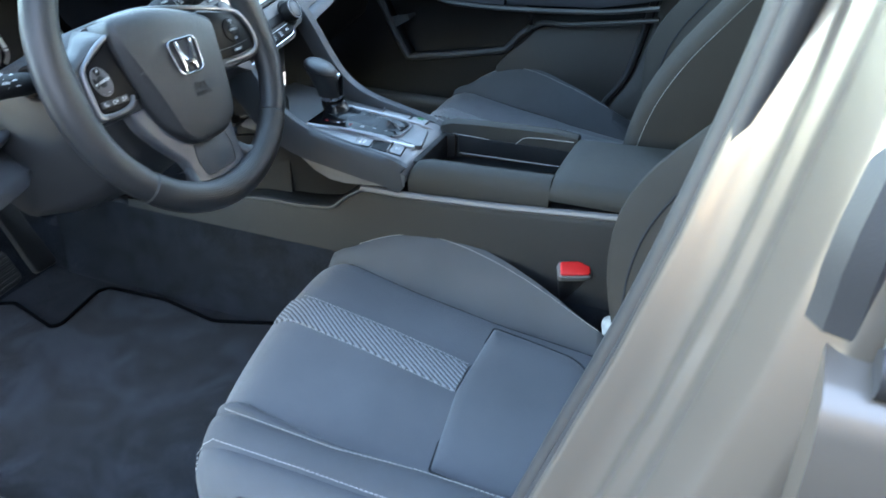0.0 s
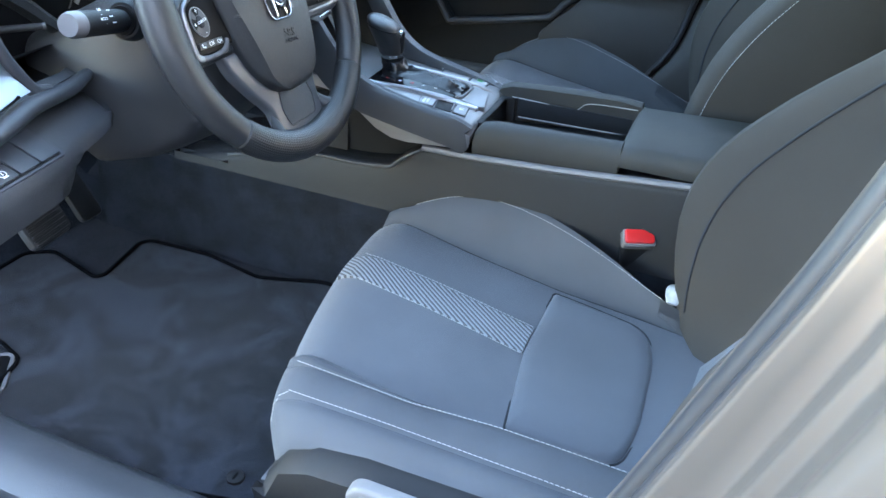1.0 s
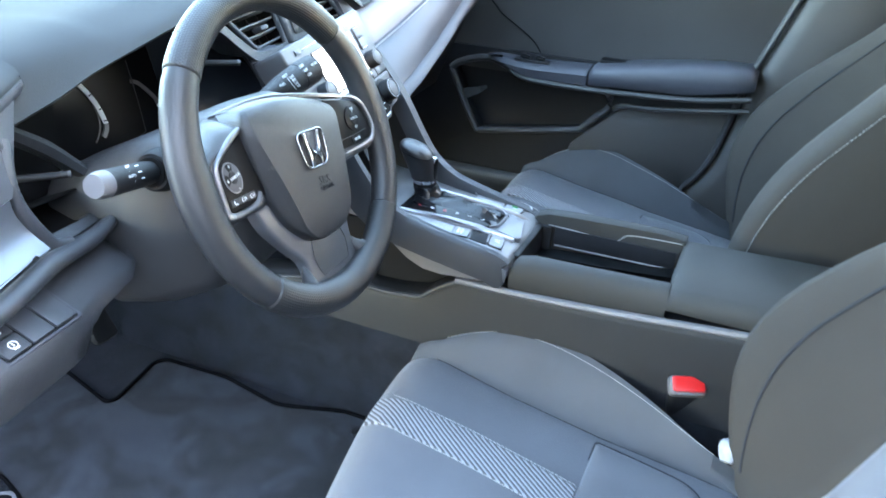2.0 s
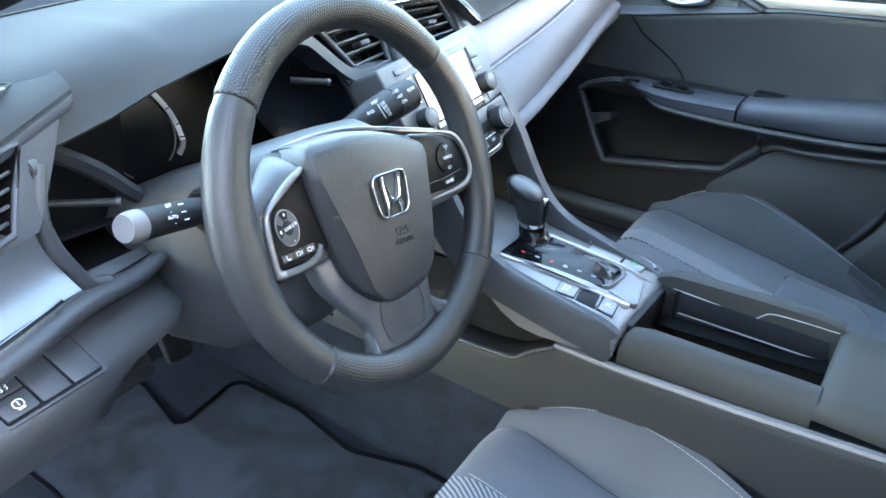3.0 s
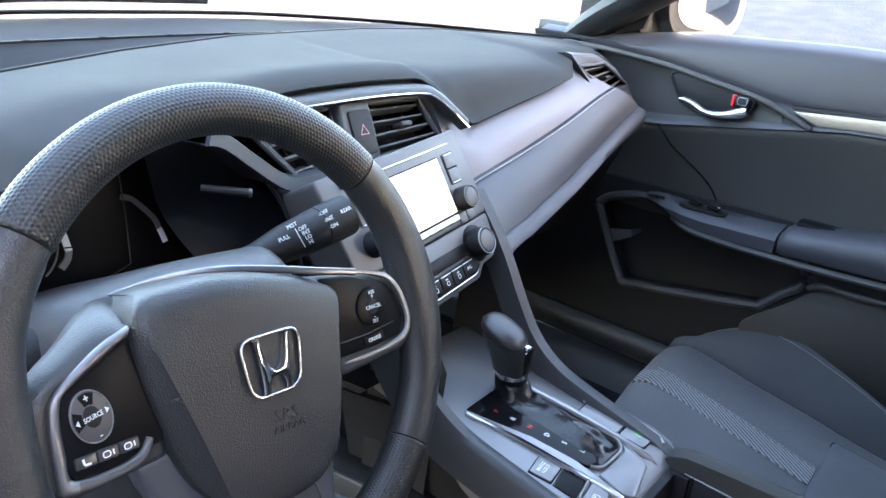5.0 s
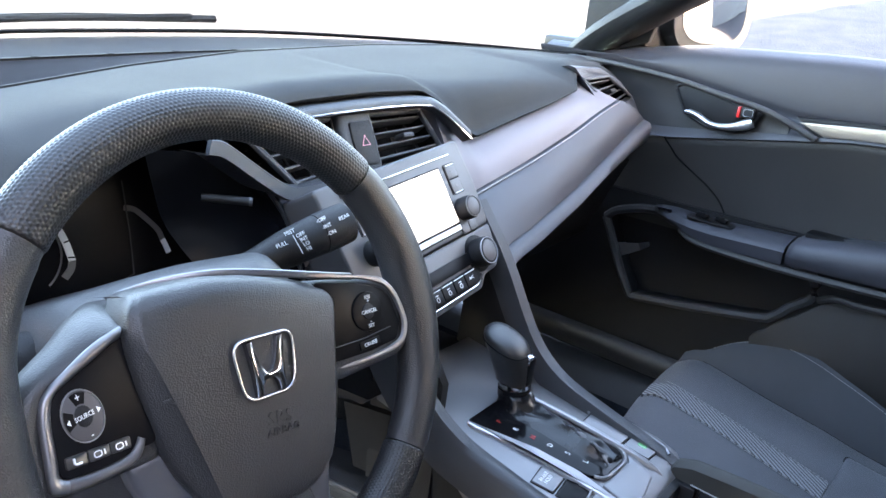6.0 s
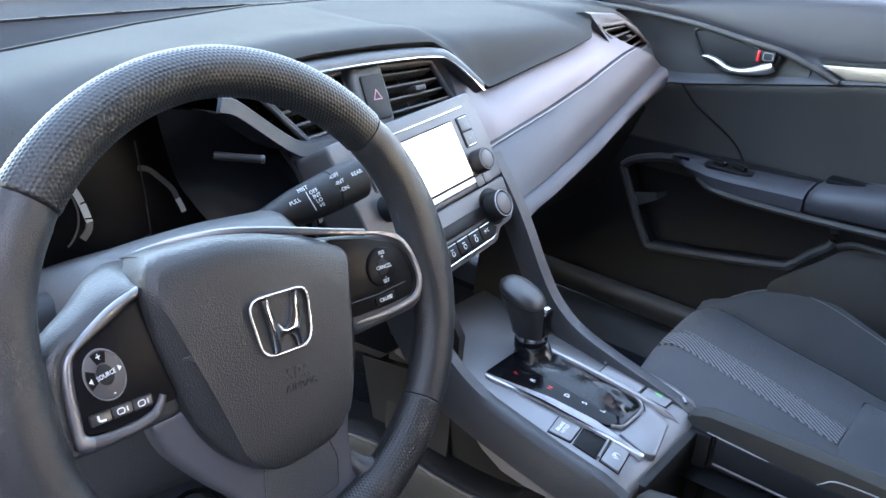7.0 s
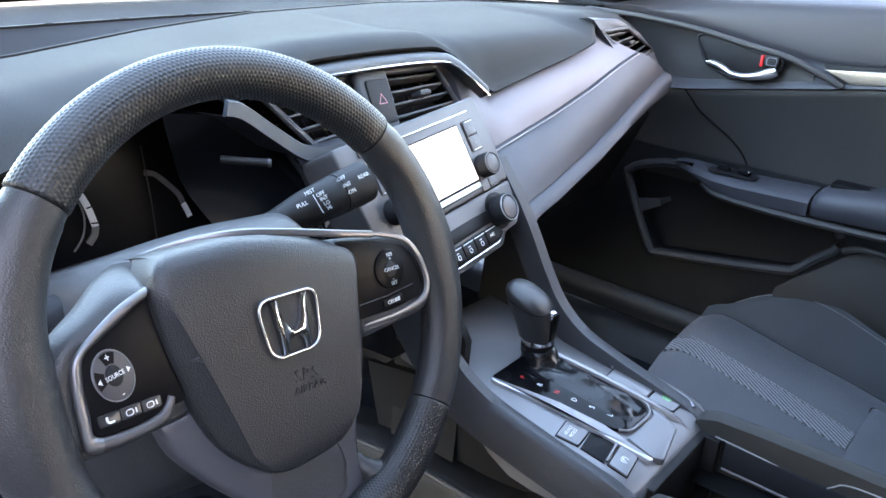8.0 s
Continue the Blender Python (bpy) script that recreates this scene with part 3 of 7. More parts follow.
    out = rounded([(-0.476, -0.366), (-0.482, -0.47), (-0.462, -0.508), (-0.40, -0.520), (-0.255, -0.515), (-0.190, -0.490), (-0.180, -0.40), (-0.176, -0.345), (-0.335, -0.343)], [0.006, 0.035, 0.035, 0.035, 0.035, 0.035, 0.035, 0.006, 0.02], 6)
    rows = []
    for k, (f, h) in enumerate(((1.0, -0.006), (0.985, 0.001), (0.96, 0.0055), (0.9, 0.0085), (0.75, 0.010), (0.5, 0.011), (0.25, 0.011), (0.03, 0.011))):
        rows.append([Vector((c.x + (p[0] - c.x) * f, c.y + (p[1] - c.y) * f, zc(c.y + (p[1] - c.y) * f) + h)) for p in out])
    b = loft(rows, close=True)
    b.faces.new([v for v in b.verts][-len(out):])
    part("rear_pad", b, M_SEAT, o)
    edge = [Vector((p[0], p[1], zc(p[1]) + 0.0005)) for p in out]
    part("pad_seam", tube(edge + edge[:1], 0.0019, 6, cap=False), M_SEAM, o)
    # woven stripe
    xs = lambda y: lerp([-0.345, -0.2, -0.06], [-0.309, -0.297 + lean * 0.5, -0.296 + lean], y)
    grid = []
    for k in range(7):
        w = band * (k / 3 - 1)
        line = []
        for j in range(26):
            y = -0.344 + (yf(-0.30) - 0.012 + 0.344) * j / 25
            edge = max(0.0, 1 - (yf(-0.3) - y) / 0.05)
            line.append(Vector((xs(y) + w, y, zc(y) + 0.0068 - 0.006 * edge ** 2 + 0.001 * math.sin(math.pi * k / 6))))
        z = line[-1].z
        line += [Vector((p.x, p.y - 0.004, p.z + 0.004)) for p in nose(xs(0) + w, z + 0.002)[:3]]
        grid.append(line)
    b = loft(grid)
    lay = b.loops.layers.uv.new("map")
    for f in b.faces:
        for lp in f.loops:
            lp[lay].uv = (lp.vert.co.x, lp.vert.co.y + (0.40 - min(lp.vert.co.z, 0.40)) * 0.4)
    part("woven_stripe", thick(b, (0, 0, -0.006)), M_BAND, o, "grey stripe with fine diagonal weave")
    # stitching

    def stitches(name, pts, step=0.0062, length=0.0046, r=0.00052):
        b = bmesh.new()
        acc = 0.0
        for p, q in zip(pts, pts[1:]):
            L = (q - p).length
            while acc < L:
                a = p + (q - p) * (acc / L)
                d = (q - p).normalized()
                tube([a, a + d * length * 0.5 + Vector((0, 0, 0.0006)), a + d * length], r, 5, bm=b)
                acc += step
            acc -= L
        part(name, b, M_THREAD, o, "light grey thread")

    line = lambda fx, fz, y0, y1, up: [Vector((fx(y), y, fz(y) + up)) for y in [y0 + (y1 - y0) * k / 40 for k in range(41)]]
    stitches("stitching", line(lambda y: e1(y) - 0.004, zl, -0.53, -0.105, 0.0035))
    stitches("stitching", line(lambda y: e2(y) + 0.002, zl, -0.58, -0.125, 0.0035) + [Vector((-0.567, -0.112, 0.396)), Vector((-0.575, -0.106, 0.385)), Vector((-0.585, -0.108, 0.37))])
    stitches("stitching", line(lambda y: sr(y) - 0.16 * (sr(y) - gr(y)), lambda y: 0.16 * zc(y) + 0.84 * zr(y), -0.50, -0.085, 0.0062))
    for w in (-band - 0.003, band + 0.003):
        stitches("stitching", line(lambda y: xs(y) + w, zc, -0.342, -0.072, 0.0065))
    # frame cover, lever, rails
    sh = [[Vector((x, y, z)) for y, z in ((-0.62, zt), (-0.45, zt + 0.002), (-0.25, zt + 0.003), (-0.19, zt - 0.002), (-0.15, zt - 0.02), (-0.125, zt - 0.055))] for x, zt in ((-0.60, 0.386), (-0.622, 0.383), (-0.638, 0.370))]
    sh += [[Vector((x, y, z)) for y, z in ((-0.62, zb), (-0.45, zb), (-0.25, zb), (-0.18, zb), (-0.135, zb + 0.004), (-0.118, zb + 0.012))] for x, zb in ((-0.648, 0.31), (-0.640, 0.25), (-0.60, 0.238))]
    part("side_shield", thick(loft(sh), (0.012, 0, 0)), M_PLASTIC_LOW, o, "black moulded plastic side cover")
    m = basis((-0.656, -0.345, 0.378), (0, -1, 0.0), (0, 0, 1))
    part("height_lever", plate(rounded([(-0.10, 0.005), (-0.096, -0.018), (0.10, -0.026), (0.12, 0.0), (0.10, 0.022), (-0.085, 0.022)], 0.012), 0.016, m, 0.006, 3), M_CAP, o, "grey plastic height lever")
    for x in (-0.56, -0.18):
        part("rail", box((0.03, 0.52, 0.03), Matrix.Translation((x, -0.33, 0.222)), 0.004), M_SATIN, o)
    part("base_frame", box((0.44, 0.42, 0.05), Matrix.Translation((-0.365, -0.36, 0.27)), 0.015), M_DARK, o)
    rows = [[Vector((x, yf(x) - 0.012, 0.30)) for x in (-0.60, -0.5, -0.3, -0.15, -0.11)], [Vector((x, yf(x) - 0.03, 0.245)) for x in (-0.60, -0.5, -0.3, -0.15, -0.11)]]
    part("front_skirt", thick(loft(rows), (0, -0.02, 0)), M_PLASTIC_LOW, o)
    # backrest, in its own leaning axes
    A = radians(26)
    up, fw = Vector((0, -math.sin(A), math.cos(A))), Vector((0, math.cos(A), math.sin(A)))
    H0 = Vector((-0.362, -0.540, 0.36))
    loc = lambda X, h, d: H0 + Vector((X, 0, 0)) + up * h + fw * d
    hs = [0.0, 0.03, 0.06, 0.09, 0.12, 0.15, 0.18, 0.21, 0.24, 0.27, 0.30, 0.34, 0.38, 0.42, 0.46, 0.50, 0.54, 0.57, 0.60, 0.625, 0.645, 0.66]
    wid = lambda h: soft([0, 0.08, 0.2, 0.35, 0.5, 0.6, 0.66], [0.235, 0.25, 0.262, 0.262, 0.245, 0.215, 0.16], h, 0.06)
    bul = lambda h: soft([-0.06, 0, 0.075, 0.15, 0.227, 0.30, 0.363, 0.46, 0.60, 0.66, 0.72], [-0.04, 0.012, 0.080, 0.122, 0.133, 0.117, 0.097, 0.058, 0.024, -0.005, -0.05], h, 0.04)
    low_bul = lambda h: soft([-0.06, 0, 0.06, 0.18, 0.3, 0.45, 0.6, 0.66, 0.72], [-0.033, 0.006, 0.040, 0.085, 0.096, 0.064, 0.029, 0.0, -0.05], h, 0.06)
    cen = lambda h: lerp([0, 0.1, 0.25, 0.45, 0.6, 0.66], [-0.035, -0.045, -0.035, -0.035, -0.035, -0.06], h)
    gx = lambda h: lerp([0, 0.2, 0.45, 0.66], [0.135, 0.145, 0.15, 0.135], h)
    rows = [[loc(gx(h) * t, h, cen(h) + 0.008 * (1 - t * t) - 0.007 * max(0, (abs(t) - 0.93) / 0.07)) for t in [-1 + k / 12 for k in range(25)]] for h in hs]
    part("backrest_centre", thick(loft(rows), fw * -0.03), M_SEAT, o)
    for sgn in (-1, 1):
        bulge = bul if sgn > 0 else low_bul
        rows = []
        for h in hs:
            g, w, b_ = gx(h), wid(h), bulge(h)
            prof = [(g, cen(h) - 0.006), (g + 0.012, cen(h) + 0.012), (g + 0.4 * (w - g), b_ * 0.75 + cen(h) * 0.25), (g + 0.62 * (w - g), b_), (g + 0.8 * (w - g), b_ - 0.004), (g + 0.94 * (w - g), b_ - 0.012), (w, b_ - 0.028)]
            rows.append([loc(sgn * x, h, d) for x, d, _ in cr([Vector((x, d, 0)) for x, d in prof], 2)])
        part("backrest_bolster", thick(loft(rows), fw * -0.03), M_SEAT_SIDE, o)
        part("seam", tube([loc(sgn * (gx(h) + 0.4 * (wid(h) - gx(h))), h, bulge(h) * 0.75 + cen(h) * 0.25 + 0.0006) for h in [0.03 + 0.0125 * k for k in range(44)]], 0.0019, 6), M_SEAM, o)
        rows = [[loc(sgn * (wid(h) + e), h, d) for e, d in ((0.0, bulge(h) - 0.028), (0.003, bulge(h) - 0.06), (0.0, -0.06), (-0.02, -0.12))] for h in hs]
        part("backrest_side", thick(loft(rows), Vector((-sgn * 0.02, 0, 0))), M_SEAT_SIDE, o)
        stitches("stitching", [loc(sgn * (wid(h) + 0.001), h, bulge(h) - 0.026) for h in [0.03 + 0.0125 * k for k in range(46)]])
    rows = [[loc(wid(h) * t * 0.92, h, -0.12 - 0.02 * (1 - t * t)) for t in (-1, -0.6, -0.2, 0.2, 0.6, 1)] for h in hs]
    part("backrest_shell", thick(loft(rows), fw * -0.012), M_PLASTIC_LOW, o, "black back panel")
    rows = [[loc(wid(0.66) * t * 0.95, 0.655, d) for t in (-1, -0.5, 0, 0.5, 1)] for d in (-0.03, -0.07, -0.13)]
    part("backrest_top", thick(loft(rows), up * -0.02), M_SEAT_SIDE, o)
    part("recliner_cover", disc(0.055, 0.02, basis((-0.628, -0.585, 0.36), (0, 1, 0), (0, 0, 1)) @ pose(0, 0, 0, 180), 24, 0.006), M_PLASTIC_LOW, o)
    return o


driver = seat()
passenger = seat(0.032, 0.0245, 0.015)
passenger.matrix_basis = Matrix.Translation((0.748, 0.085, 0.034)) @ passenger.matrix_basis
driver["label"] = "charcoal cloth driver seat with grey stitching, behind the steering wheel"
passenger["label"] = "charcoal cloth passenger seat with grey stitching and a woven stripe"


def buckle():
    o = thing("seat_belt_buckle", "black seat belt buckle with a red release button beside the seat", "seat belt buckle", (-0.125, -0.48, 0.33))
    u = (0.387, -0.922, 0)
    m = basis((-0.113, -0.448, 0.459), u, (0.699, 0.294, 0.649))
    h = basis((-0.113, -0.448, 0.459), u, (-0.20, -0.084, 0.976))
    part("housing", box((0.047, 0.080, 0.027), h @ Matrix.Translation((0.003, -0.047, -0.010)) @ pose(0, 0, 0, 0, 0, 6), 0.007, 3), M_PLASTIC_LOW, o)
    part("collar", plate(rrect(0.050, 0.028, 0.006), 0.014, m @ Matrix.Translation((0, 0, -0.002)), 0.003, 3), M_CAP, o, "grey plastic collar")
    part("button", plate(rrect(0.044, 0.0215, 0.004), 0.006, m @ Matrix.Translation((0, 0.001, 0.0025)), 0.002, 3), M_RED, o, "red release button")
    part("strap", tube([h @ Vector((0.008, -0.08, -0.010)), h @ Vector((0.014, -0.13, -0.010))], 0.018, 8, flat=0.3), M_BINDING, o)
    q = thing("seat_belt_bracket", "folded light plastic cover where the buckle stalk leaves the seat", "bracket", (-0.15, -0.52, 0.37))
    part("cover", tube(cr([(-0.175, -0.515, 0.398), (-0.155, -0.518, 0.408), (-0.135, -0.530, 0.402), (-0.125, -0.55, 0.385)], 4), [0.008, 0.010, 0.013, 0.015, 0.016, 0.015, 0.013, 0.015, 0.016, 0.015, 0.013, 0.011, 0.010], 9, flat=0.4), M_STRAP, q)


buckle()


# ---- steering wheel, in the plane of its rim ----
TILT_W = radians(21.04)
WHEEL = basis((-0.3695, 0.0032, 0.7986), (1, 0, 0), (0, math.sin(TILT_W), math.cos(TILT_W)))


def rim_piece(a0, a1, dimpled):
    """Stretch of the rim; the dimpled stretches carry rows of small raised beads."""
    R, pitch = 0.1677, 0.0031
    n = int(radians(a1 - a0) * R / 0.00056) if dimpled else max(8, int((a1 - a0) / 1.6))
    k = 196 if dimpled else 28
    a = np.radians(a0 + (a1 - a0) * np.arange(n + 1) / n)[:, None]
    p = (2 * math.pi * np.arange(k) / k)[None, :]
    off = lambda c: np.abs((np.degrees(a) - c + 180) % 360 - 180)
    fat = 0.0038 * np.exp(-(np.minimum(off(2), off(178)) / 17) ** 2)
    top = np.maximum(np.sin(a), 0) ** 4
    end = np.where((np.arange(n + 1) < 2) | (np.arange(n + 1) > n - 2), 0.0007, 0.0)[:, None]
    wide = 0.0186 - 0.0017 * top + fat - end
    deep = 0.0160 - end
    if dimpled:
        rows = 2 * round(2 * math.pi * 0.0174 / (pitch * 0.866) / 2)
        v = p * rows / (2 * math.pi)
        best = np.full((n + 1, k), 9.0)
        for q in (0, 1, 2):
            row = np.floor(v) - 1 + q
            s = a * R / pitch + 0.5 * (row % 2)
            du = (s - np.round(s)) * pitch
            dv = (v - row) * pitch * 0.866
            best = np.minimum(best, du * du + dv * dv)
        bead = 0.00050 * np.clip(1 - best / (0.00142 ** 2), 0, 1)
    else:
        bead = 0.0
    rr = R + 0.0022 * top - fat * 0.6 + (wide + bead) * np.cos(p)
    z = (deep + bead) * np.sin(p)
    co = np.stack([rr * np.cos(a), rr * np.sin(a), z + 0 * a], axis=2).reshape(-1, 3)
    i, j = np.meshgrid(np.arange(n), np.arange(k), indexing="ij")
    j2 = (j + 1) % k
    quads = np.stack([i * k + j, (i + 1) * k + j, (i + 1) * k + j2, i * k + j2], axis=2).reshape(-1, 4)
    me = bpy.data.meshes.new("tmp")
    me.from_pydata(co.tolist(), [], quads.tolist() + [list(range(k))[::-1], [n * k + q for q in range(k)]])
    b = bmesh.new()
    b.from_mesh(me)
    bpy.data.meshes.remove(me)
    return b


def rolled(outer, inner, h, crown=0.0018, n=4):
    """Trim strip with a rounded crown between two matching edge lines; h is the height of its foot."""
    o_, i_ = (cr([Vector((*p, 0)) for p in q], n) for q in (outer, inner))
    rows = [[p.lerp(q, t) + Vector((0, 0, h + z)) for p, q in zip(o_, i_)] for t, z in ((0.0, -0.006), (0.0, -0.0002), (0.12, crown * 0.6), (0.35, crown), (0.65, crown * 0.9), (0.9, crown * 0.3), (1.0, -0.0004), (1.0, -0.004))]
    return loft(rows)


def steering_wheel():
    o = thing("steering_wheel", "black leather steering wheel with three spokes and silver trim", "steering wheel", m=WHEEL)
    part("rim_top", rim_piece(40.6, 138.1, True), M_DIMPLE, o, "dimpled black leather", 180)
    part("rim_side", rim_piece(138.5, 223.2, False), M_LEATHER, o, "smooth grained black leather", 60)
    part("rim_side", rim_piece(-42.2, 40.2, False), M_LEATHER, o, "smooth grained black leather", 60)
    part("rim_bottom", rim_piece(223.6, 317.4, True), M_DIMPLE, o, "dimpled black leather", 180)
    for sx in (-1, 1):
        b = bmesh.new()
        stub = cr([Vector((sx * x, y, z)) for x, y, z in ((0.086, -0.146, -0.002), (0.070, -0.149, -0.003), (0.057, -0.144, -0.006), (0.050, -0.134, -0.010), (0.046, -0.121, -0.014))], 5)
        part("rim_web", tube(stub, [0.0150 - 0.0125 * (k / 20) ** 1.6 for k in range(21)], 16, bm=b), M_LEATHER, o, "leather web beside the lower spoke", 60)
    # hub cover: a creased face that rolls back over its top edge
    half = [(0.0, 0.0605), (0.040, 0.0605), (0.066, 0.0590), (0.077, 0.0520), (0.0812, 0.038), (0.0805, 0.018), (0.0785, 0.0), (0.0715, -0.040), (0.0595, -0.069), (0.036, -0.0942), (0.0145, -0.1015), (0.0, -0.1025)]
    right = [p[:2] for p in cr([Vector((*p, 0)) for p in half], 4)]
    crease = lambda y: 0.0655 + 0.24 * y
    dome = lambda x, y: 0.017 - 0.9 * min(abs(x), crease(y)) ** 2 - 0.85 * max(0.0, abs(x) - crease(y)) - 1.0 * (y + 0.01) ** 2
    skew = lambda x, y: lerp([-0.08, -0.06, -0.02, 0.012, 0.048, 0.075], [0.003, 0.006, 0.0055, -0.001, -0.0125, -0.024], x) * min(1, max(0.0, y / 0.06))
    line = sorted((y, x) for x, y in right)
    wide = lambda y: max(0.012, float(np.interp(y, [p[0] for p in line], [p[1] for p in line])))
    rows = []
    ys = [(0.0600, 0.052), (0.0602, 0.036), (0.0600, 0.024), (0.0592, 0.0155), (0.0572, 0.0090), (0.0540, 0.0046), (0.0495, 0.0020), (0.044, 0.0007), (0.038, 0), (0.030, 0), (0.020, 0), (0.010, 0), (0.0, 0), (-0.010, 0), (-0.020, 0), (-0.032, 0), (-0.044, 0), (-0.055, 0), (-0.066, 0), (-0.076, 0), (-0.085, 0), (-0.0925, 0.0005), (-0.098, 0.0015), (-0.1010, 0.0035), (-0.1022, 0.0075), (-0.1024, 0.03)]
    for y, end in ys:
        w = wide(min(y, 0.0590)) if y < 0.0590 else wide(0.0585)
        c = min(crease(y), 0.90 * w)
        cols = [(w, -0.030), (w, -0.0075), (0.994 * w, -0.0034), (0.982 * w, -0.0012), (0.965 * w, -0.0003), (0.5 * (0.965 * w + c), 0.0), (c + 0.0012, 0.0006), (c, 0.0011), (c - 0.002, 0.0011), (0.8 * c, 0.001), (0.6 * c, 0.001), (0.4 * c, 0.001), (0.2 * c, 0.001), (0.0, 0.001)]
        half_ = [(x, dome(x, min(y, 0.044)) + dz - end) for x, dz in cols]
        full = [(-x, z) for x, z in half_] + half_[-2::-1]
        rows.append([Vector((x, y + skew(x, y), z)) for x, z in full])
    hub = part("hub_cover", loft(rows), M_HUB, o, "grained black airbag cover", 38)
    lift = lambda x, y, e=0.0: dome(x, y) + 0.0011 + e
    # badge: chrome rounded frame round a flared chrome bar shape
    bm_ = Matrix.Translation((0.0008, -0.0016, 0.0176)) @ pose(0, 0, 0, 0, 0, -3.5)
    edge = rounded([(0.0245, 0.0198), (-0.0245, 0.0198), (-0.0200, -0.0205), (0.0200, -0.0205)], 0.011, 7)
    badge = part("badge", plate(edge[::-1], 0.003, bm_, 0.0008), M_HUB, o)
    part("badge_frame", tube([bm_ @ Vector((*p, 0.0016)) for p in edge + edge[:2]], 0.00135, 10, cap=False, flat=1.1), M_BADGE, badge, "chrome frame")
    hs = [(0.0150, 0.0182), (0.0098, 0.0182), (0.0082, 0.0100), (0.0058, 0.0020), (0.0030, -0.0028), (0.0, -0.0040)]
    hl = [(0.0, -0.0088), (0.0035, -0.0096), (0.0056, -0.0125), (0.0070, -0.0192), (0.0118, -0.0192), (0.0124, -0.0060), (0.0136, 0.0080)]
    bar = hs + [(-x, y) for x, y in hs[-2::-1]] + [(-x, y) for x, y in hl[::-1]] + hl[1:]
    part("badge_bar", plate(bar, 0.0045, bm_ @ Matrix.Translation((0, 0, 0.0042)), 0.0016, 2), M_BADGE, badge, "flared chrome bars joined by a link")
    letters("airbag_mark", "SRS", 0.0135, Matrix.Translation((0.0035, -0.0395, lift(0.0035, -0.0395, 0.0001))) @ pose(0, 0, 0, 6, 0, -8), M_HUB, hub, 0.0005)
    letters("airbag_mark", "AIRBAG", 0.0078, Matrix.Translation((0.0045, -0.0485, lift(0.0045, -0.0485, 0.0001))) @ pose(0, 0, 0, 7, 0, -6), M_HUB, hub, 0.0005)
    hm = basis((-0.0675, -0.0020, lift(-0.0675, -0.002, 0.0004)), (1, 0, 0.6), (0, 1, 0))
    part("horn_mark", plate([(-0.0032, 0.0010), (0.0, 0.0012), (0.0034, 0.0032), (0.0034, -0.0032), (0.0, -0.0012), (-0.0032, -0.0010)], 0.0006, hm, 0.0002), M_HUB, hub)
    # left-hand spoke: leather wing, satin frame, gloss switch panel
    body = [(-0.070, 0.046), (-0.084, 0.046), (-0.104, 0.040), (-0.132, 0.024), (-0.148, 0.020), (-0.152, -0.010), (-0.150, -0.036), (-0.126, -0.0385), (-0.070, -0.0385)]
    spoke = part("spoke", plate(rounded(body, 0.008), 0.022, Matrix.Translation((0, 0, -0.005)), 0.005, 3), M_PLASTIC, o)
    inn = [(-0.0800, 0.0485), (-0.0860, 0.0480), (-0.1004, 0.0427), (-0.1180, 0.0330), (-0.1315, 0.0235), (-0.1372, 0.0060), (-0.1390, -0.0120), (-0.1400, -0.0276)]
    out = [(-0.0605, 0.0620, -0.054), (-0.0800, 0.0640, -0.042), (-0.0985, 0.0580, -0.030), (-0.1165, 0.0470, -0.022), (-0.1390, 0.0345, -0.014), (-0.1530, 0.0140, -0.006), (-0.1560, -0.0120, -0.004), (-0.1540, -0.0330, -0.004)]
    a_, b_ = cr([Vector((*p, -0.0005)) for p in inn], 4), cr([Vector(p) for p in out], 4)
    part("spoke_wing", loft([[p.lerp(q, t) + Vector((0, 0, 0.005 * math.sin(math.pi * t))) for p, q in zip(a_, b_)] for t in (0, 0.08, 0.2, 0.4, 0.6, 0.8, 1.0)] + [[q + Vector((0.004, -0.006, -0.012)) for q in b_]]), M_LEATHER, spoke, "grained leather wing joining the rim", 60)
    panel = [(-0.0770, 0.0430), (-0.0862, 0.0420), (-0.1000, 0.0360), (-0.1250, 0.0238), (-0.1290, 0.0162), (-0.1316, 0.0010), (-0.1332, -0.0200), (-0.1295, -0.0262), (-0.1015, -0.0282), (-0.0902, -0.0262), (-0.0740, -0.0262)]
    part("switch_panel", plate(rounded(panel, 0.004), 0.004, Matrix.Translation((0, 0, -0.0008)), 0.001), M_GLOSS, spoke, "gloss black switch panel")
    eo = [(-0.0800, 0.0490), (-0.0850, 0.0478), (-0.1004, 0.0427), (-0.1180, 0.0330), (-0.1308, 0.0242), (-0.1352, 0.0165), (-0.1375, 0.0050), (-0.1390, -0.0120), (-0.1400, -0.0270), (-0.1375, -0.0318), (-0.1310, -0.0338)]
    ei = [(-0.0830, 0.0420), (-0.0880, 0.0406), (-0.1000, 0.0348), (-0.1140, 0.0285), (-0.1246, 0.0230), (-0.1286, 0.0160), (-0.1308, 0.0040), (-0.1318, -0.0110), (-0.1328, -0.0200), (-0.1318, -0.0240), (-0.1285, -0.0262)]
    part("silver_edge", rolled(eo, ei, 0.0008, 0.0022), M_EDGE, spoke, "brushed silver edge", 60)
    lo = [(-0.1310, -0.0338), (-0.1180, -0.0345), (-0.1020, -0.0345), (-0.0900, -0.0325), (-0.0840, -0.0270), (-0.0815, -0.0210)]
    li = [(-0.1285, -0.0262), (-0.1180, -0.0280), (-0.1015, -0.0282), (-0.0925, -0.0262), (-0.0878, -0.0225), (-0.0850, -0.0185)]
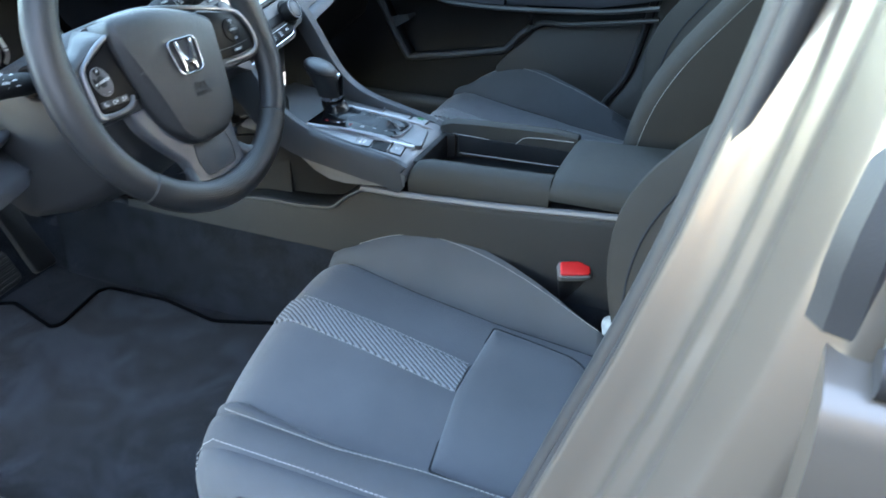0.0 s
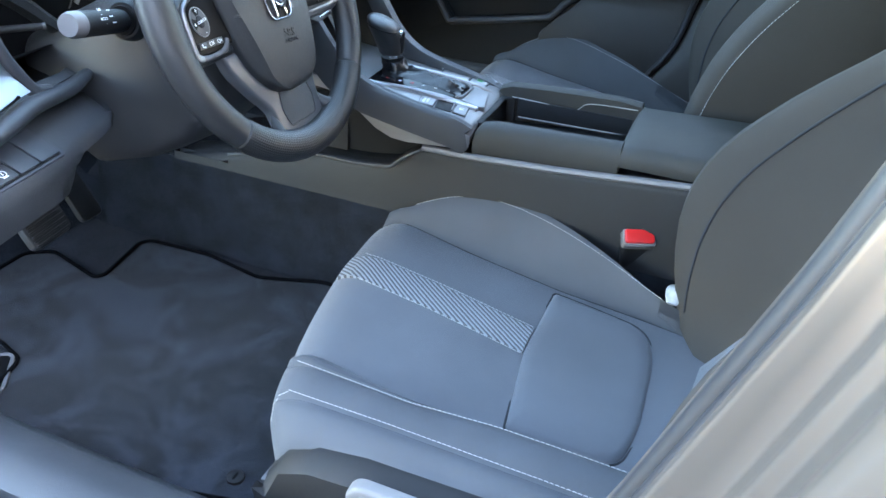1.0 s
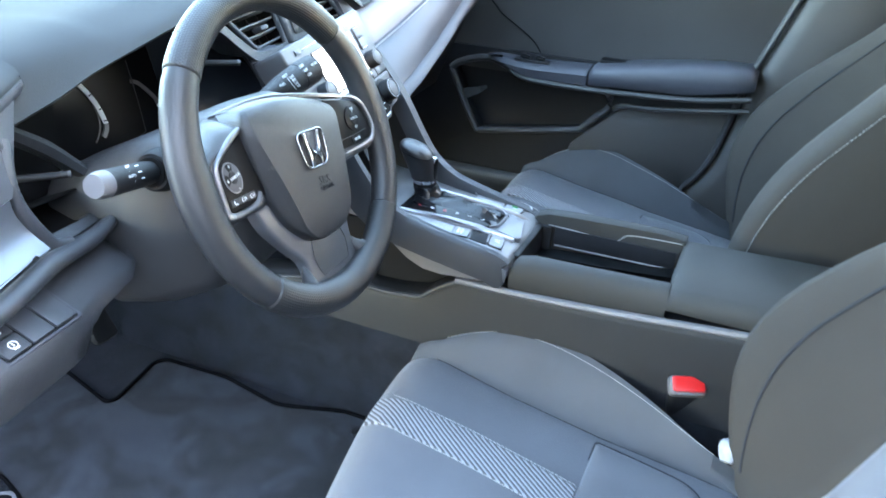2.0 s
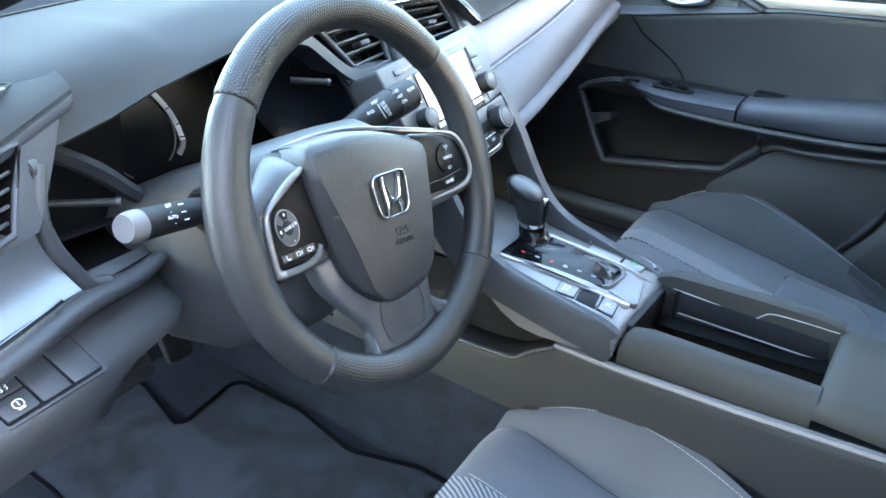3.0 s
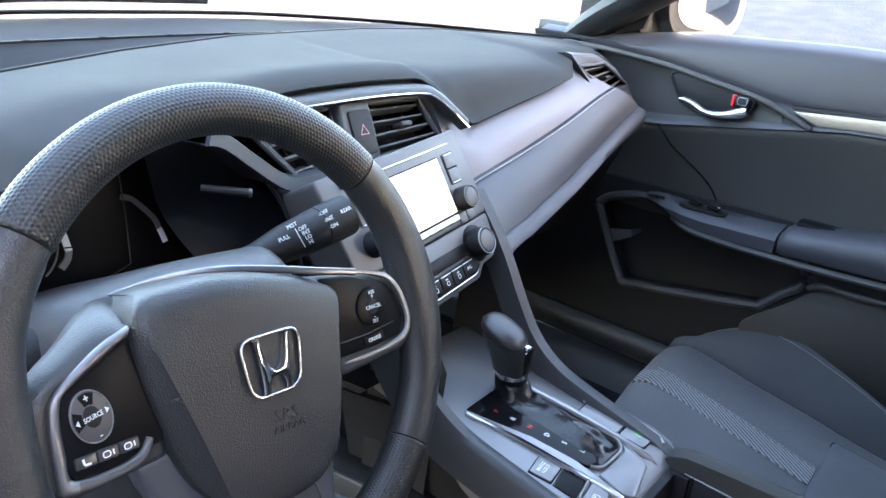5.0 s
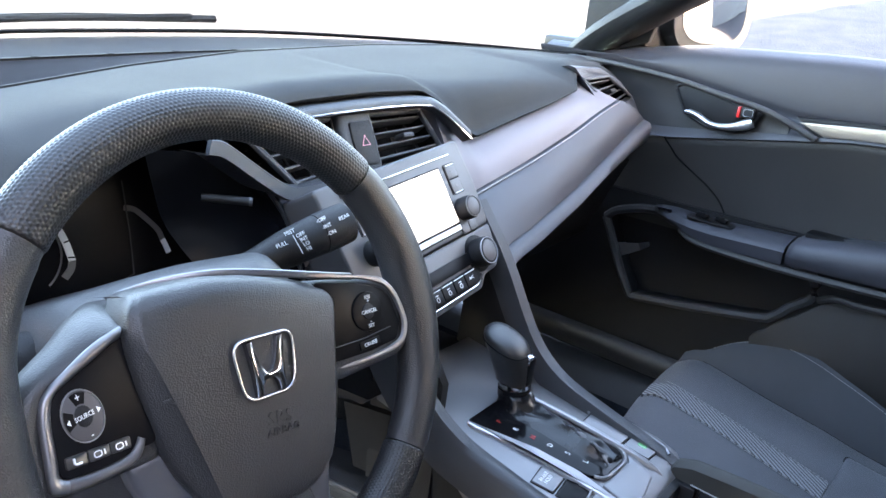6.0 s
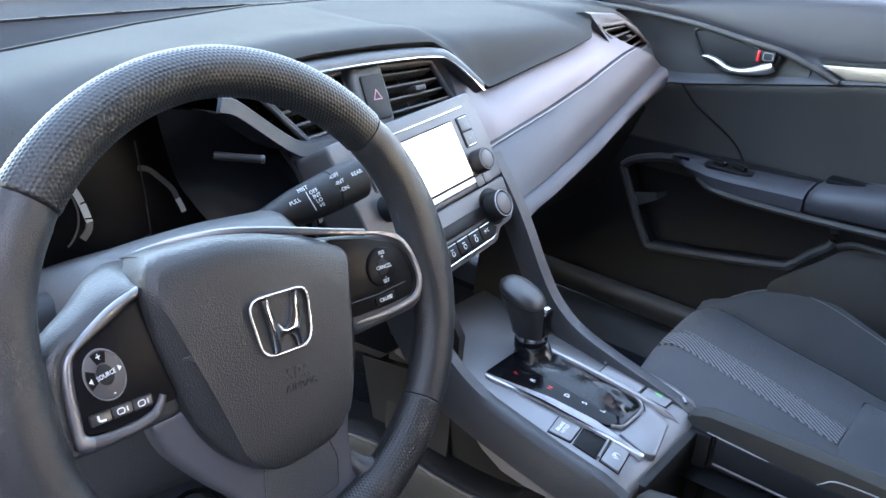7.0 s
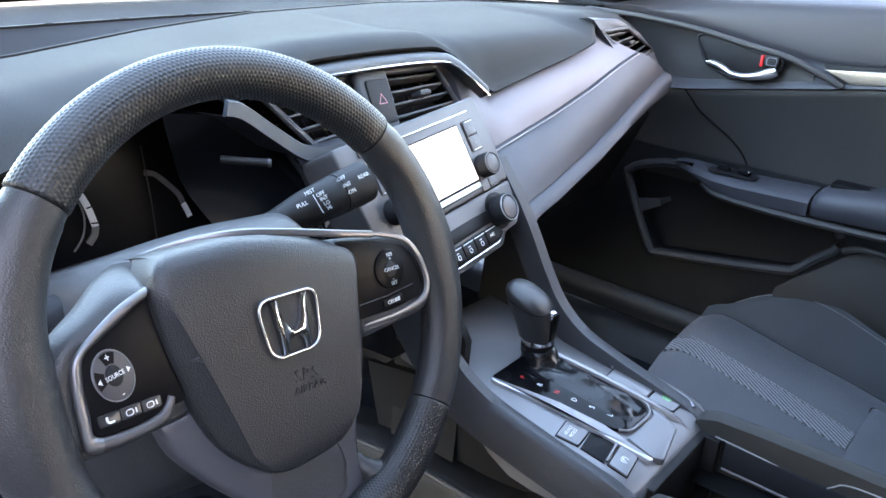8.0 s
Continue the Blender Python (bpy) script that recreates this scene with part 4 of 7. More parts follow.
    part("lower_edge", rolled(lo, li, 0.0006, 0.0016), M_BEZEL, spoke, "dark satin lower edge", 60)
    pad = Matrix.Translation((-0.1128, 0.0055, 0.0006)) @ pose(0, 0, 0, 0, 0, 8) @ Matrix.Diagonal((0.76, 1.03, 1, 1))
    dial = part("dial", disc(0.0150, 0.003, pad, 36, 0.0012), M_BEZEL, spoke, "oval satin switch pad")
    part("dial_ring", ring([(0.0157 * math.cos(2 * math.pi * k / 32), 0.0157 * math.sin(2 * math.pi * k / 32)) for k in range(32)], 0.0007, 0.002, pad @ Matrix.Translation((0, 0, 0.0002))), M_SATIN, spoke)
    for s0 in (60, 150):
        arc = [(r * math.cos(radians(s0 + d)), r * math.sin(radians(s0 + d))) for r, ds in ((0.0142, range(0, 51, 10)), (0.0072, range(50, -1, -10))) for d in ds]
        part("dial_sector", plate(arc, 0.0004, pad @ Matrix.Translation((0, 0, 0.0003)), 0), M_GLOSS, dial)
    part("dial_button", disc(0.0064, 0.003, pad @ Matrix.Translation((0, 0, 0.0014)), 24, 0.0008), M_PLASTIC_LOW, dial)
    T = lambda s, x, y, size, q: letters("mark", s, size, q @ Matrix.Translation((x, y, 0.0018)), M_WHITE, dial, 0.00015)
    T("SOURCE", 0, 0, 0.0040, pad), T("+", 0, 0.0112, 0.0072, pad), T("-", 0, -0.0112, 0.0072, pad)
    for q in (-1, 1):
        part("arrow", plate([(q * 0.0134, 0), (q * 0.0106, 0.0018), (q * 0.0106, -0.0018)], 0.0004, pad @ Matrix.Translation((0, 0, 0.0009)), 0), M_WHITE, dial)
    for k in range(3):
        c = Vector((-0.1222 + 0.0128 * k, -0.0177 - 0.0006 * k, 0.0012))
        btn = part("button", plate(rrect(0.0125, 0.0070, 0.0012), 0.004, Matrix.Translation(c) @ pose(0, 0, 0, 0, 0, -3), 0.0008), M_BUTTON, spoke, "small satin button")
        if k == 0:
            part("phone_mark", tube(cr([c + Vector(p) for p in ((-0.0017, 0.0022, 0.0003), (-0.0013, -0.0012, 0.0003), (0.0022, -0.0018, 0.0003))], 4), 0.0007, 6), M_WHITE, btn)
        else:
            part("mark", ring(rrect(0.0036, 0.0028, 0.001)[::-1], 0.0006, 0.0003, Matrix.Translation(c + Vector((-0.001, 0, 0.0003)))), M_WHITE, btn)
            part("mark", box((0.0008, 0.0030, 0.0004), Matrix.Translation(c + Vector((0.0030, 0, 0.0001))), 0), M_WHITE, btn)
    # right-hand spoke
    body = [(0.062, 0.042), (0.100, 0.034), (0.130, 0.0265), (0.146, 0.014), (0.152, -0.006), (0.150, -0.030), (0.136, -0.038), (0.066, -0.038)]
    spoke = part("spoke", plate(rounded(body, 0.008), 0.026, Matrix.Translation((0, 0, 0.0055)), 0.005, 3), M_PLASTIC, o)
    panel = [(0.062, 0.040), (0.098, 0.0315), (0.126, 0.0205), (0.1345, 0.0110), (0.1400, -0.0125), (0.1330, -0.0245), (0.1035, -0.0255), (0.064, -0.0225)]
    part("switch_panel", plate(rounded(panel, 0.004), 0.004, Matrix.Translation((0, 0, 0.0075)), 0.001), M_GLOSS, spoke, "gloss black switch panel")
    path = [(0.094, 0.0370, 0.0066), (0.114, 0.0310, 0.0082), (0.1285, 0.0238, 0.0090), (0.1375, 0.0120, 0.0092), (0.1425, -0.0040, 0.0090), (0.1430, -0.0160, 0.0088), (0.1365, -0.0265, 0.0080), (0.118, -0.0300, 0.0070), (0.094, -0.0300, 0.0060), (0.070, -0.0285, 0.0045)]
    part("silver_edge", tube(cr([Vector(p) for p in path], 5), [0.0009 + 0.0018 * min(1, k / 8, (45 - k) / 14 + 0.1) for k in range(46)], 8, flat=0.8), M_EDGE, spoke, "thin brushed silver edge")
    part("panel_line", tube([(0.070, -0.0120, 0.0078), (0.098, -0.0135, 0.0079), (0.128, -0.0125, 0.0079)], 0.0004, 5), M_PLASTIC, spoke)
    pad = Matrix.Translation((0.1070, 0.0058, 0.0092)) @ pose(0, 0, 0, 0, 0, -3)
    dial = part("dial", disc(0.0155, 0.003, pad, 36, 0.0010), M_GLOSS, spoke, "round gloss switch pad")
    part("dial_button", disc(0.0062, 0.003, pad @ Matrix.Translation((0, 0, 0.0012)), 24, 0.0008), M_PLASTIC_LOW, dial)
    T("CANCEL", 0, 0, 0.0042, pad), T("RES", 0, 0.0112, 0.0040, pad), T("+", 0, 0.0080, 0.0048, pad), T("SET", 0, -0.0112, 0.0040, pad), T("-", 0, -0.0078, 0.0048, pad)
    btn = part("button", plate(rrect(0.0215, 0.0066, 0.0012), 0.004, Matrix.Translation((0.1035, -0.0190, 0.0086)), 0.0007), M_GLOSS, spoke, "gloss black button")
    letters("mark", "CRUISE", 0.0042, Matrix.Translation((0.1035, -0.0190, 0.0090)), M_WHITE, btn, 0.00015)
    # bright line over the hub, falling back towards the column
    top = [(-0.0605, 0.0625, -0.054), (-0.045, 0.0655, -0.040), (-0.025, 0.0662, -0.028), (0.0, 0.0635, -0.016), (0.030, 0.0560, -0.006), (0.0645, 0.0455, 0.0036), (0.098, 0.0360, 0.0078)]
    part("silver_top_edge", tube(cr([Vector(p) for p in top], 5), [0.0016 + 0.0012 * min(1, k / 16) for k in range(31)], 8, flat=0.8, up=(0, 0, 1)), M_EDGE, o, "brushed silver edge over the hub")
    shelf = [(-0.076, 0.050), (-0.04, 0.058), (0.0, 0.056), (0.043, 0.044), (0.072, 0.032), (0.078, -0.03), (-0.078, -0.03)]
    part("hub_back", plate(shelf, 0.045, Matrix.Translation((0, 0, -0.016)), 0.004), M_PLASTIC_LOW, o)
    # lower spoke
    hl = [(0.074, -0.036), (0.070, -0.058), (0.058, -0.088), (0.050, -0.112), (0.048, -0.135), (0.054, -0.156), (0.050, -0.166)]
    hr = [(0.094, -0.036), (0.088, -0.060), (0.067, -0.092), (0.050, -0.114), (0.048, -0.135), (0.054, -0.156), (0.050, -0.166)]
    side = lambda h: [p[:2] for p in cr([Vector((*p, 0)) for p in h], 3)]
    low = side(hl) + [(-x, y) for x, y in side(hr)[::-1]]
    ls = part("lower_spoke", plate(low, 0.014, Matrix.Translation((0, 0, -0.0065)), 0.005, 3), M_SPOKE, o, "dark satin lower spoke")
    ins = rounded([(0.027, -0.096), (0.033, -0.120), (0.027, -0.143), (-0.027, -0.143), (-0.033, -0.120), (-0.027, -0.096)], 0.006)
    part("spoke_insert", plate(ins, 0.006, Matrix.Translation((0, 0, -0.0050)), 0.002), M_PLASTIC, ls, "satin grey insert")
    part("insert_line", tube([Vector((x, y, -0.0054)) for x, y in ins + ins[:1]], 0.0006, 6, cap=False), M_SHROUD, ls)


steering_wheel()


def column():
    o = thing("steering_column", "dark plastic steering column cover under the wheel", "steering column", (-0.37, 0.2, 0.66))
    rows = []
    for d, w, hu, hd in ((-0.028, 0.055, 0.045, 0.045), (-0.045, 0.085, 0.060, 0.070), (-0.075, 0.105, 0.066, 0.105), (-0.13, 0.115, 0.062, 0.135), (-0.20, 0.118, 0.056, 0.145), (-0.29, 0.11, 0.05, 0.14)):
        out = [(w * 0.8, hu), (w, hu * 0.55), (w, -hd * 0.4), (w * 0.72, -hd * 0.92), (0, -hd), (-w * 0.72, -hd * 0.92), (-w, -hd * 0.4), (-w, hu * 0.55), (-w * 0.8, hu), (0, hu + 0.006)]
        rows.append([WHEEL @ Vector((x, y, d)) for x, y in rounded(out, 0.02, 3)])
    part("shroud", loft(rows, close=True, cap=True), M_SHROUD, o)
    for sx, a, b_, lab in ((-1, (-0.475, 0.105, 0.79), (-0.577, 0.083, 0.813), "indicator"), (1, (-0.308, 0.106, 0.8155), (-0.207, 0.100, 0.8355), "wiper")):
        s = thing(lab + "_stalk", "black %s stalk with white markings on the steering column" % lab, "control stalk", a)
        a, b_ = Vector(a), Vector(b_)
        d = (b_ - a).normalized()
        L = (b_ - a).length
        if sx < 0:
            st = part("arm", tube([a - d * 0.04, a + d * 0.02, a + d * 0.03, b_ - d * 0.012], [0.0115, 0.0115, 0.0128, 0.0132], 20), M_PLASTIC_LOW, s)
            part("end_cap", tube([b_ - d * 0.0115, b_ - d * 0.002, b_ + d * 0.004], [0.0134, 0.0131, 0.0112], 20), M_CAP, s, "grey end cap")
            part("seat_ring", tube([a - d * 0.012, a + d * 0.012, a + d * 0.016], [0.025, 0.0215, 0.019], 24), M_PLASTIC_LOW, s)
            part("inner_ring", tube([a + d * 0.014, a + d * 0.019], [0.0165, 0.0155], 24), M_DARK, s)
        else:
            st = part("arm", tube([a - d * 0.05, a + d * 0.02, a + d * 0.05, b_ - d * 0.018], [0.011, 0.012, 0.0165, 0.0185], 20), M_PLASTIC_LOW, s)
            part("end_switch", tube([b_ - d * 0.017, b_ - d * 0.001, b_ + d * 0.014, b_ + d * 0.016], [0.0187, 0.0190, 0.0188, 0.016], 20), M_PLASTIC_LOW, s, "turning end switch")
        # markings face back and up, towards the driver
        back = Vector((-0.45, -0.75, 0.55))
        nrm = (back - d * back.dot(d)).normalized()
        side = d * (1 if sx > 0 else -1)
        fm = lambda q, v, r=0.0192: basis(a + d * q + nrm * r + nrm.cross(side) * v, side, nrm.cross(side))
        if sx > 0:
            for q, v, w in ((0.052, 0.009, "MIST"), (0.060, 0.0035, "OFF"), (0.061, -0.001, "INT"), (0.061, -0.0055, "LO"), (0.061, -0.010, "HI"), (0.085, 0.008, "-OFF"), (0.087, 0.001, "-INT"), (0.088, -0.006, "-ON"), (0.107, 0.002, "REAR"), (0.040, 0.002, "PULL")):
                letters("mark", w, 0.0050, fm(q, v, 0.0197), M_WHITE, st, 0.0001)
            part("mark_line", box((0.0006, 0.018, 0.0002), fm(0.0535, -0.003, 0.0195), 0), M_WHITE, st)
        else:
            for q, v, w in ((0.070, 0.009, "OFF"), (0.070, 0.003, "-"), (0.070, -0.003, "AUTO"), (0.070, -0.009, "-")):
                letters("mark", w, 0.0042, fm(q, v * 0.85, 0.0137), M_WHITE, st, 0.0001)
            for v in (0.008, 0.0, -0.008):
                part("mark_line", box((0.006, 0.001, 0.0002), fm(0.055, v * 0.85, 0.0134), 0), M_WHITE, st)


column()


# ---- dashboard ----
LIP_X = [-0.72, -0.62, -0.56, -0.50, -0.45, -0.40, -0.34, -0.28, -0.20, -0.128, -0.03, 0.06, 0.09, 0.118, 0.153, 0.271, 0.344, 0.425, 0.455, 0.50, 0.60, 0.68]
LIP_Y = [0.25, 0.225, 0.207, 0.205, 0.205, 0.205, 0.207, 0.212, 0.226, 0.232, 0.237, 0.239, 0.229, 0.213, 0.216, 0.222, 0.224, 0.229, 0.252, 0.262, 0.27, 0.29]
LIP_Z = [0.87, 0.855, 0.842, 0.857, 0.873, 0.884, 0.896, 0.906, 0.919, 0.924, 0.925, 0.922, 0.907, 0.876, 0.860, 0.878, 0.889, 0.904, 0.925, 0.928, 0.918, 0.90]
BACK_X = [-0.72, -0.5, -0.33, -0.17, 0.0, 0.27, 0.45, 0.60, 0.68]
BACK_Y = [0.40, 0.465, 0.49, 0.51, 0.527, 0.552, 0.525, 0.44, 0.36]
BACK_Z = [0.885, 0.893, 0.902, 0.918, 0.929, 0.932, 0.933, 0.931, 0.93]


def dashboard():
    o = thing("dashboard", "dark moulded dashboard with a silver trim strip and air vents", "dashboard", (0, 0.3, 0.6))
    rows = []
    xs = [-0.70 + 0.0125 * k for k in range(111)]
    for x in xs:
        ly, lz = lerp(LIP_X, LIP_Y, x), lerp(LIP_X, LIP_Z, x)
        by, bz = lerp(BACK_X, BACK_Y, x), lerp(BACK_X, BACK_Z, x)
        crest = max(lz + 0.010, bz - 0.004) + lerp([-0.6, -0.52, -0.42, -0.30, -0.2], [0.0, 0.010, 0.020, 0.012, 0.0], x)
        prof = [(by, bz), (by - 0.012, bz + 0.004), (by * 0.65 + ly * 0.35, crest * 0.55 + (bz + 0.004) * 0.45), (by * 0.32 + ly * 0.68, crest + 0.0), (ly + 0.035, max(lz + 0.014, crest - 0.010)), (ly + 0.010, lz + 0.008), (ly, lz)]
        line = [Vector((x, p.x, p.y)) for p in cr([Vector((y, z, 0)) for y, z in prof], 3)]
        line += [Vector((x, ly + 0.004, lz - 0.004)), Vector((x, ly + 0.05, lz - 0.010)), Vector((x, by, bz - 0.05))]
        rows.append(line)
    part("upper_pad", loft(rows, close=True, cap=True), M_PAD, o, "soft grained upper pad", 35)
    # rear shelf under the windscreen with the defroster slot
    rows = []
    for x in xs[::5]:
        by, bz = lerp(BACK_X, BACK_Y, x), lerp(BACK_X, BACK_Z, x)
        g = 0.775 - 0.42 * x * x
        rows.append([Vector((x, by - 0.02, bz - 0.03)), Vector((x, by + 0.002, bz - 0.012)), Vector((x, by * 0.7 + g * 0.3, 0.922)), Vector((x, by * 0.3 + g * 0.7, 0.925)), Vector((x, g, 0.925))])
    part("rear_shelf", thick(loft(rows), (0, 0, -0.02)), M_SHELF, o)
    part("pad_groove", tube([Vector((x, lerp(BACK_X, BACK_Y, x) - 0.002, lerp(BACK_X, BACK_Z, x) + 0.002)) for x in xs[::3]], 0.0035, 6), M_DARK, o, "dark groove behind the pad")
    slot = [[Vector((x, lerp(BACK_X, BACK_Y, x) * 0.72 + (0.775 - 0.42 * x * x) * 0.28 + e, 0.9245)) for x in [-0.5 + 0.1 * k for k in range(11)]] for e in (0.004, 0.010)]
    part("defroster_slot", thick(loft(slot), (0, 0, -0.004)), M_DARK, o)
    for k in range(10):
        x = -0.45 + 0.1 * k
        y = lerp(BACK_X, BACK_Y, x) * 0.72 + (0.775 - 0.42 * x * x) * 0.28 + 0.007
        part("slot_rib", box((0.008, 0.008, 0.002), Matrix.Translation((x, y, 0.9245)), 0.0009), M_SHELF, o)
    # passenger face: silver strip, glove panel, lower roll
    up = lambda x: Vector((x, lerp(LIP_X, LIP_Y, x) + 0.010, lerp(LIP_X, LIP_Z, x) - 0.002))
    mid = lambda x: Vector((x, lerp([0.085, 0.137, 0.25, 0.38, 0.50, 0.61], [0.183, 0.188, 0.199, 0.207, 0.214, 0.222], x), lerp([0.085, 0.137, 0.25, 0.30, 0.38, 0.467, 0.50, 0.61], [0.791, 0.799, 0.815, 0.825, 0.842, 0.866, 0.874, 0.895], x)))
    low = lambda x: Vector((x, lerp([0.085, 0.126, 0.20, 0.236, 0.37, 0.54, 0.61], [0.112, 0.125, 0.138, 0.145, 0.166, 0.185, 0.192], x), lerp([0.085, 0.126, 0.19, 0.236, 0.34, 0.395, 0.54, 0.61], [0.735, 0.741, 0.746, 0.752, 0.770, 0.785, 0.830, 0.850], x)))
    def face(fa, fb, bulge, ends, n=6):
        """Panel between two lines, cut off along the slanting side of the end vent."""
        rows = []
        for q in range(31):
            line = []
            for k in range(n + 1):
                x = 0.085 + (ends[0] + (ends[1] - ends[0]) * k / n - 0.085) * q / 30
                a, b_ = fa(x), fb(x)
                nrm = Vector((0, -(a.z - b_.z), (a.y - b_.y))).normalized()
                line.append(a.lerp(b_, k / n) + nrm * bulge * math.sin(math.pi * k / n))
            rows.append(line)
        return thick(loft(rows), (0, 0.02, 0))
    part("silver_strip", face(lambda x: up(x) + Vector((0, 0.004, -0.004)), mid, 0.004, (0.462, 0.545)), M_STRIP, o, "wide satin silver strip")
    part("glove_panel", face(lambda x: mid(x) + Vector((0, -0.006, -0.002)), low, 0.006, (0.550, 0.606)), M_DASH, o, "dark grained panel")
    rows = []
    for x in [0.085 + 0.0175 * k for k in range(31)]:
        p = low(x)
        h = lerp([0.085, 0.15, 0.40, 0.54, 0.61], [0.012, 0.016, 0.026, 0.038, 0.048], x)
        ring_ = [(0.0, -0.002), (-0.012, -0.006), (-0.017, -0.016), (-0.013, -h * 0.75), (0.004, -h), (0.05, -h - 0.012), (0.10, -h - 0.02)]
        rows.append([p + Vector((0, y, z)) for y, z in ring_])
    part("glove_box_lid", thick(loft(rows), (0, 0.02, 0.004)), M_DASH, o, "rounded glove box lid", 60)
    part("trim_line", tube([mid(x) + Vector((0, -0.007, -0.001)) for x in [0.085 + 0.0152 * k for k in range(31)]], 0.0012, 6), M_SATIN, o)
    # Near-black underside: footwell shade is put into the panel's colour.
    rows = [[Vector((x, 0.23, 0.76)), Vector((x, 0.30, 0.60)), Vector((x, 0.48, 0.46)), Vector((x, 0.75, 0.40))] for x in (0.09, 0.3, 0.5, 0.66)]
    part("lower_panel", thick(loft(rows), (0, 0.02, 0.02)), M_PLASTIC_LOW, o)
    return o


dash = dashboard()


def vent(name, label, quad, slats, sections, material, frame_m=None, r=0.004):
    """Framed louvre: quad corners (top left, top right, bottom right, bottom left) as the driver sees it; slats lie along it."""
    o = thing(name, label, "air vent", quad[3], "dashboard vents")
    tl, tr_, br, bl = map(Vector, quad)
    n = (tr_ - tl).cross(bl - tl).normalized()
    if n.y > 0:
        n = -n
    ins = -n * 0.03
    c = [tl, tr_, br, bl]
    part("duct", loft([[p + n * 0.001 for p in c], [p + ins for p in c]], close=True, cap=False), M_DARK, o)
    bb = bmesh.new()
    bb.faces.new([bb.verts.new(p + ins) for p in c])
    part("duct_back", thick(bb, -n * 0.004), M_DARK, o)
    part("frame", tube([c[k % 4].lerp(c[(k + 1) % 4], t) + n * 0.001 for k in range(4) for t in (0, 0.5)] + [c[0] + n * 0.001], r, 8, cap=False), frame_m or material, o)
    for k in range(slats):
        t = (k + 0.7) / (slats + 0.4)
        a, d = tl.lerp(bl, t), tr_.lerp(br, t)
        upv = (tl - bl).normalized()
        m = basis((a + d) / 2 - n * 0.010, d - a, upv)
        part("slat", box(((d - a).length * 0.985, 0.0032, 0.017), m @ pose(0, 0, 0, -12), 0.0014), M_SHROUD, o)
    for k in range(sections):
        t = (k + 0.5) / sections
        a, d = tl.lerp(tr_, t), bl.lerp(br, t)
        part("vane", tube([a - n * 0.021, d - n * 0.021], 0.0018, 6), M_PLASTIC_LOW, o)
    t = tl.lerp(bl, 0.5).lerp(tr_.lerp(br, 0.5), 0.55)
    part("vent_tab", box((0.020, 0.007, 0.018), basis(t - n * 0.002, tr_ - tl, tl - bl), 0.003), material, o, "adjusting tab")
    return o


# centre vents with the hazard switch between them
vent("air_vent", "dark centre air vent with level slats", [(-0.205, 0.232, 0.893), (-0.088, 0.242, 0.898), (-0.088, 0.212, 0.838), (-0.150, 0.208, 0.832)], 4, 4, M_PLASTIC)
vent("air_vent", "dark centre air vent with level slats beside the hazard switch", [(-0.030, 0.243, 0.898), (0.062, 0.244, 0.896), (0.082, 0.214, 0.848), (-0.030, 0.213, 0.840)], 4, 3, M_PLASTIC)
vent("air_vent", "small air vent at the end of the dashboard", [(0.470, 0.2480, 0.9150), (0.553, 0.2460, 0.9165), (0.628, 0.2330, 0.8790), (0.558, 0.2240, 0.8600)], 4, 2, M_PLASTIC_LOW, M_DASH, 0.0032)


def end_panel():
    """Moulding round the end vent."""
    outer = [(0.4440, 0.2520, 0.9370), (0.5380, 0.2530, 0.9310), (0.6080, 0.2470, 0.9055), (0.6480, 0.2350, 0.8720), (0.6500, 0.2220, 0.8480), (0.6050, 0.2090, 0.8300), (0.5480, 0.2070, 0.8500), (0.4900, 0.2290, 0.8850)]
    q = [Vector(p) for p in ((0.470, 0.2480, 0.9150), (0.553, 0.2460, 0.9165), (0.628, 0.2330, 0.8790), (0.558, 0.2240, 0.8600))]
    inner = [q[0], q[0].lerp(q[1], 0.7), q[1], q[1].lerp(q[2], 0.6), q[2], q[2].lerp(q[3], 0.6), q[3], q[3].lerp(q[0], 0.55)]
    outer = [Vector(p) for p in outer]
    rows = [[p + Vector((0.01, 0.06, -0.01)) for p in outer], [p + Vector((0.0, 0.008, 0)) for p in outer], [p.lerp(i, 0.10) + Vector((0, -0.001, 0)) for p, i in zip(outer, inner)], [p.lerp(i, 0.75) + Vector((0, -0.002, 0)) for p, i in zip(outer, inner)], inner, [p + Vector((0, 0.01, 0)) for p in inner]]
    part("end_moulding", loft(rows, close=True), M_DASH, dash, "smooth moulding round the end vent", 45)


end_panel()


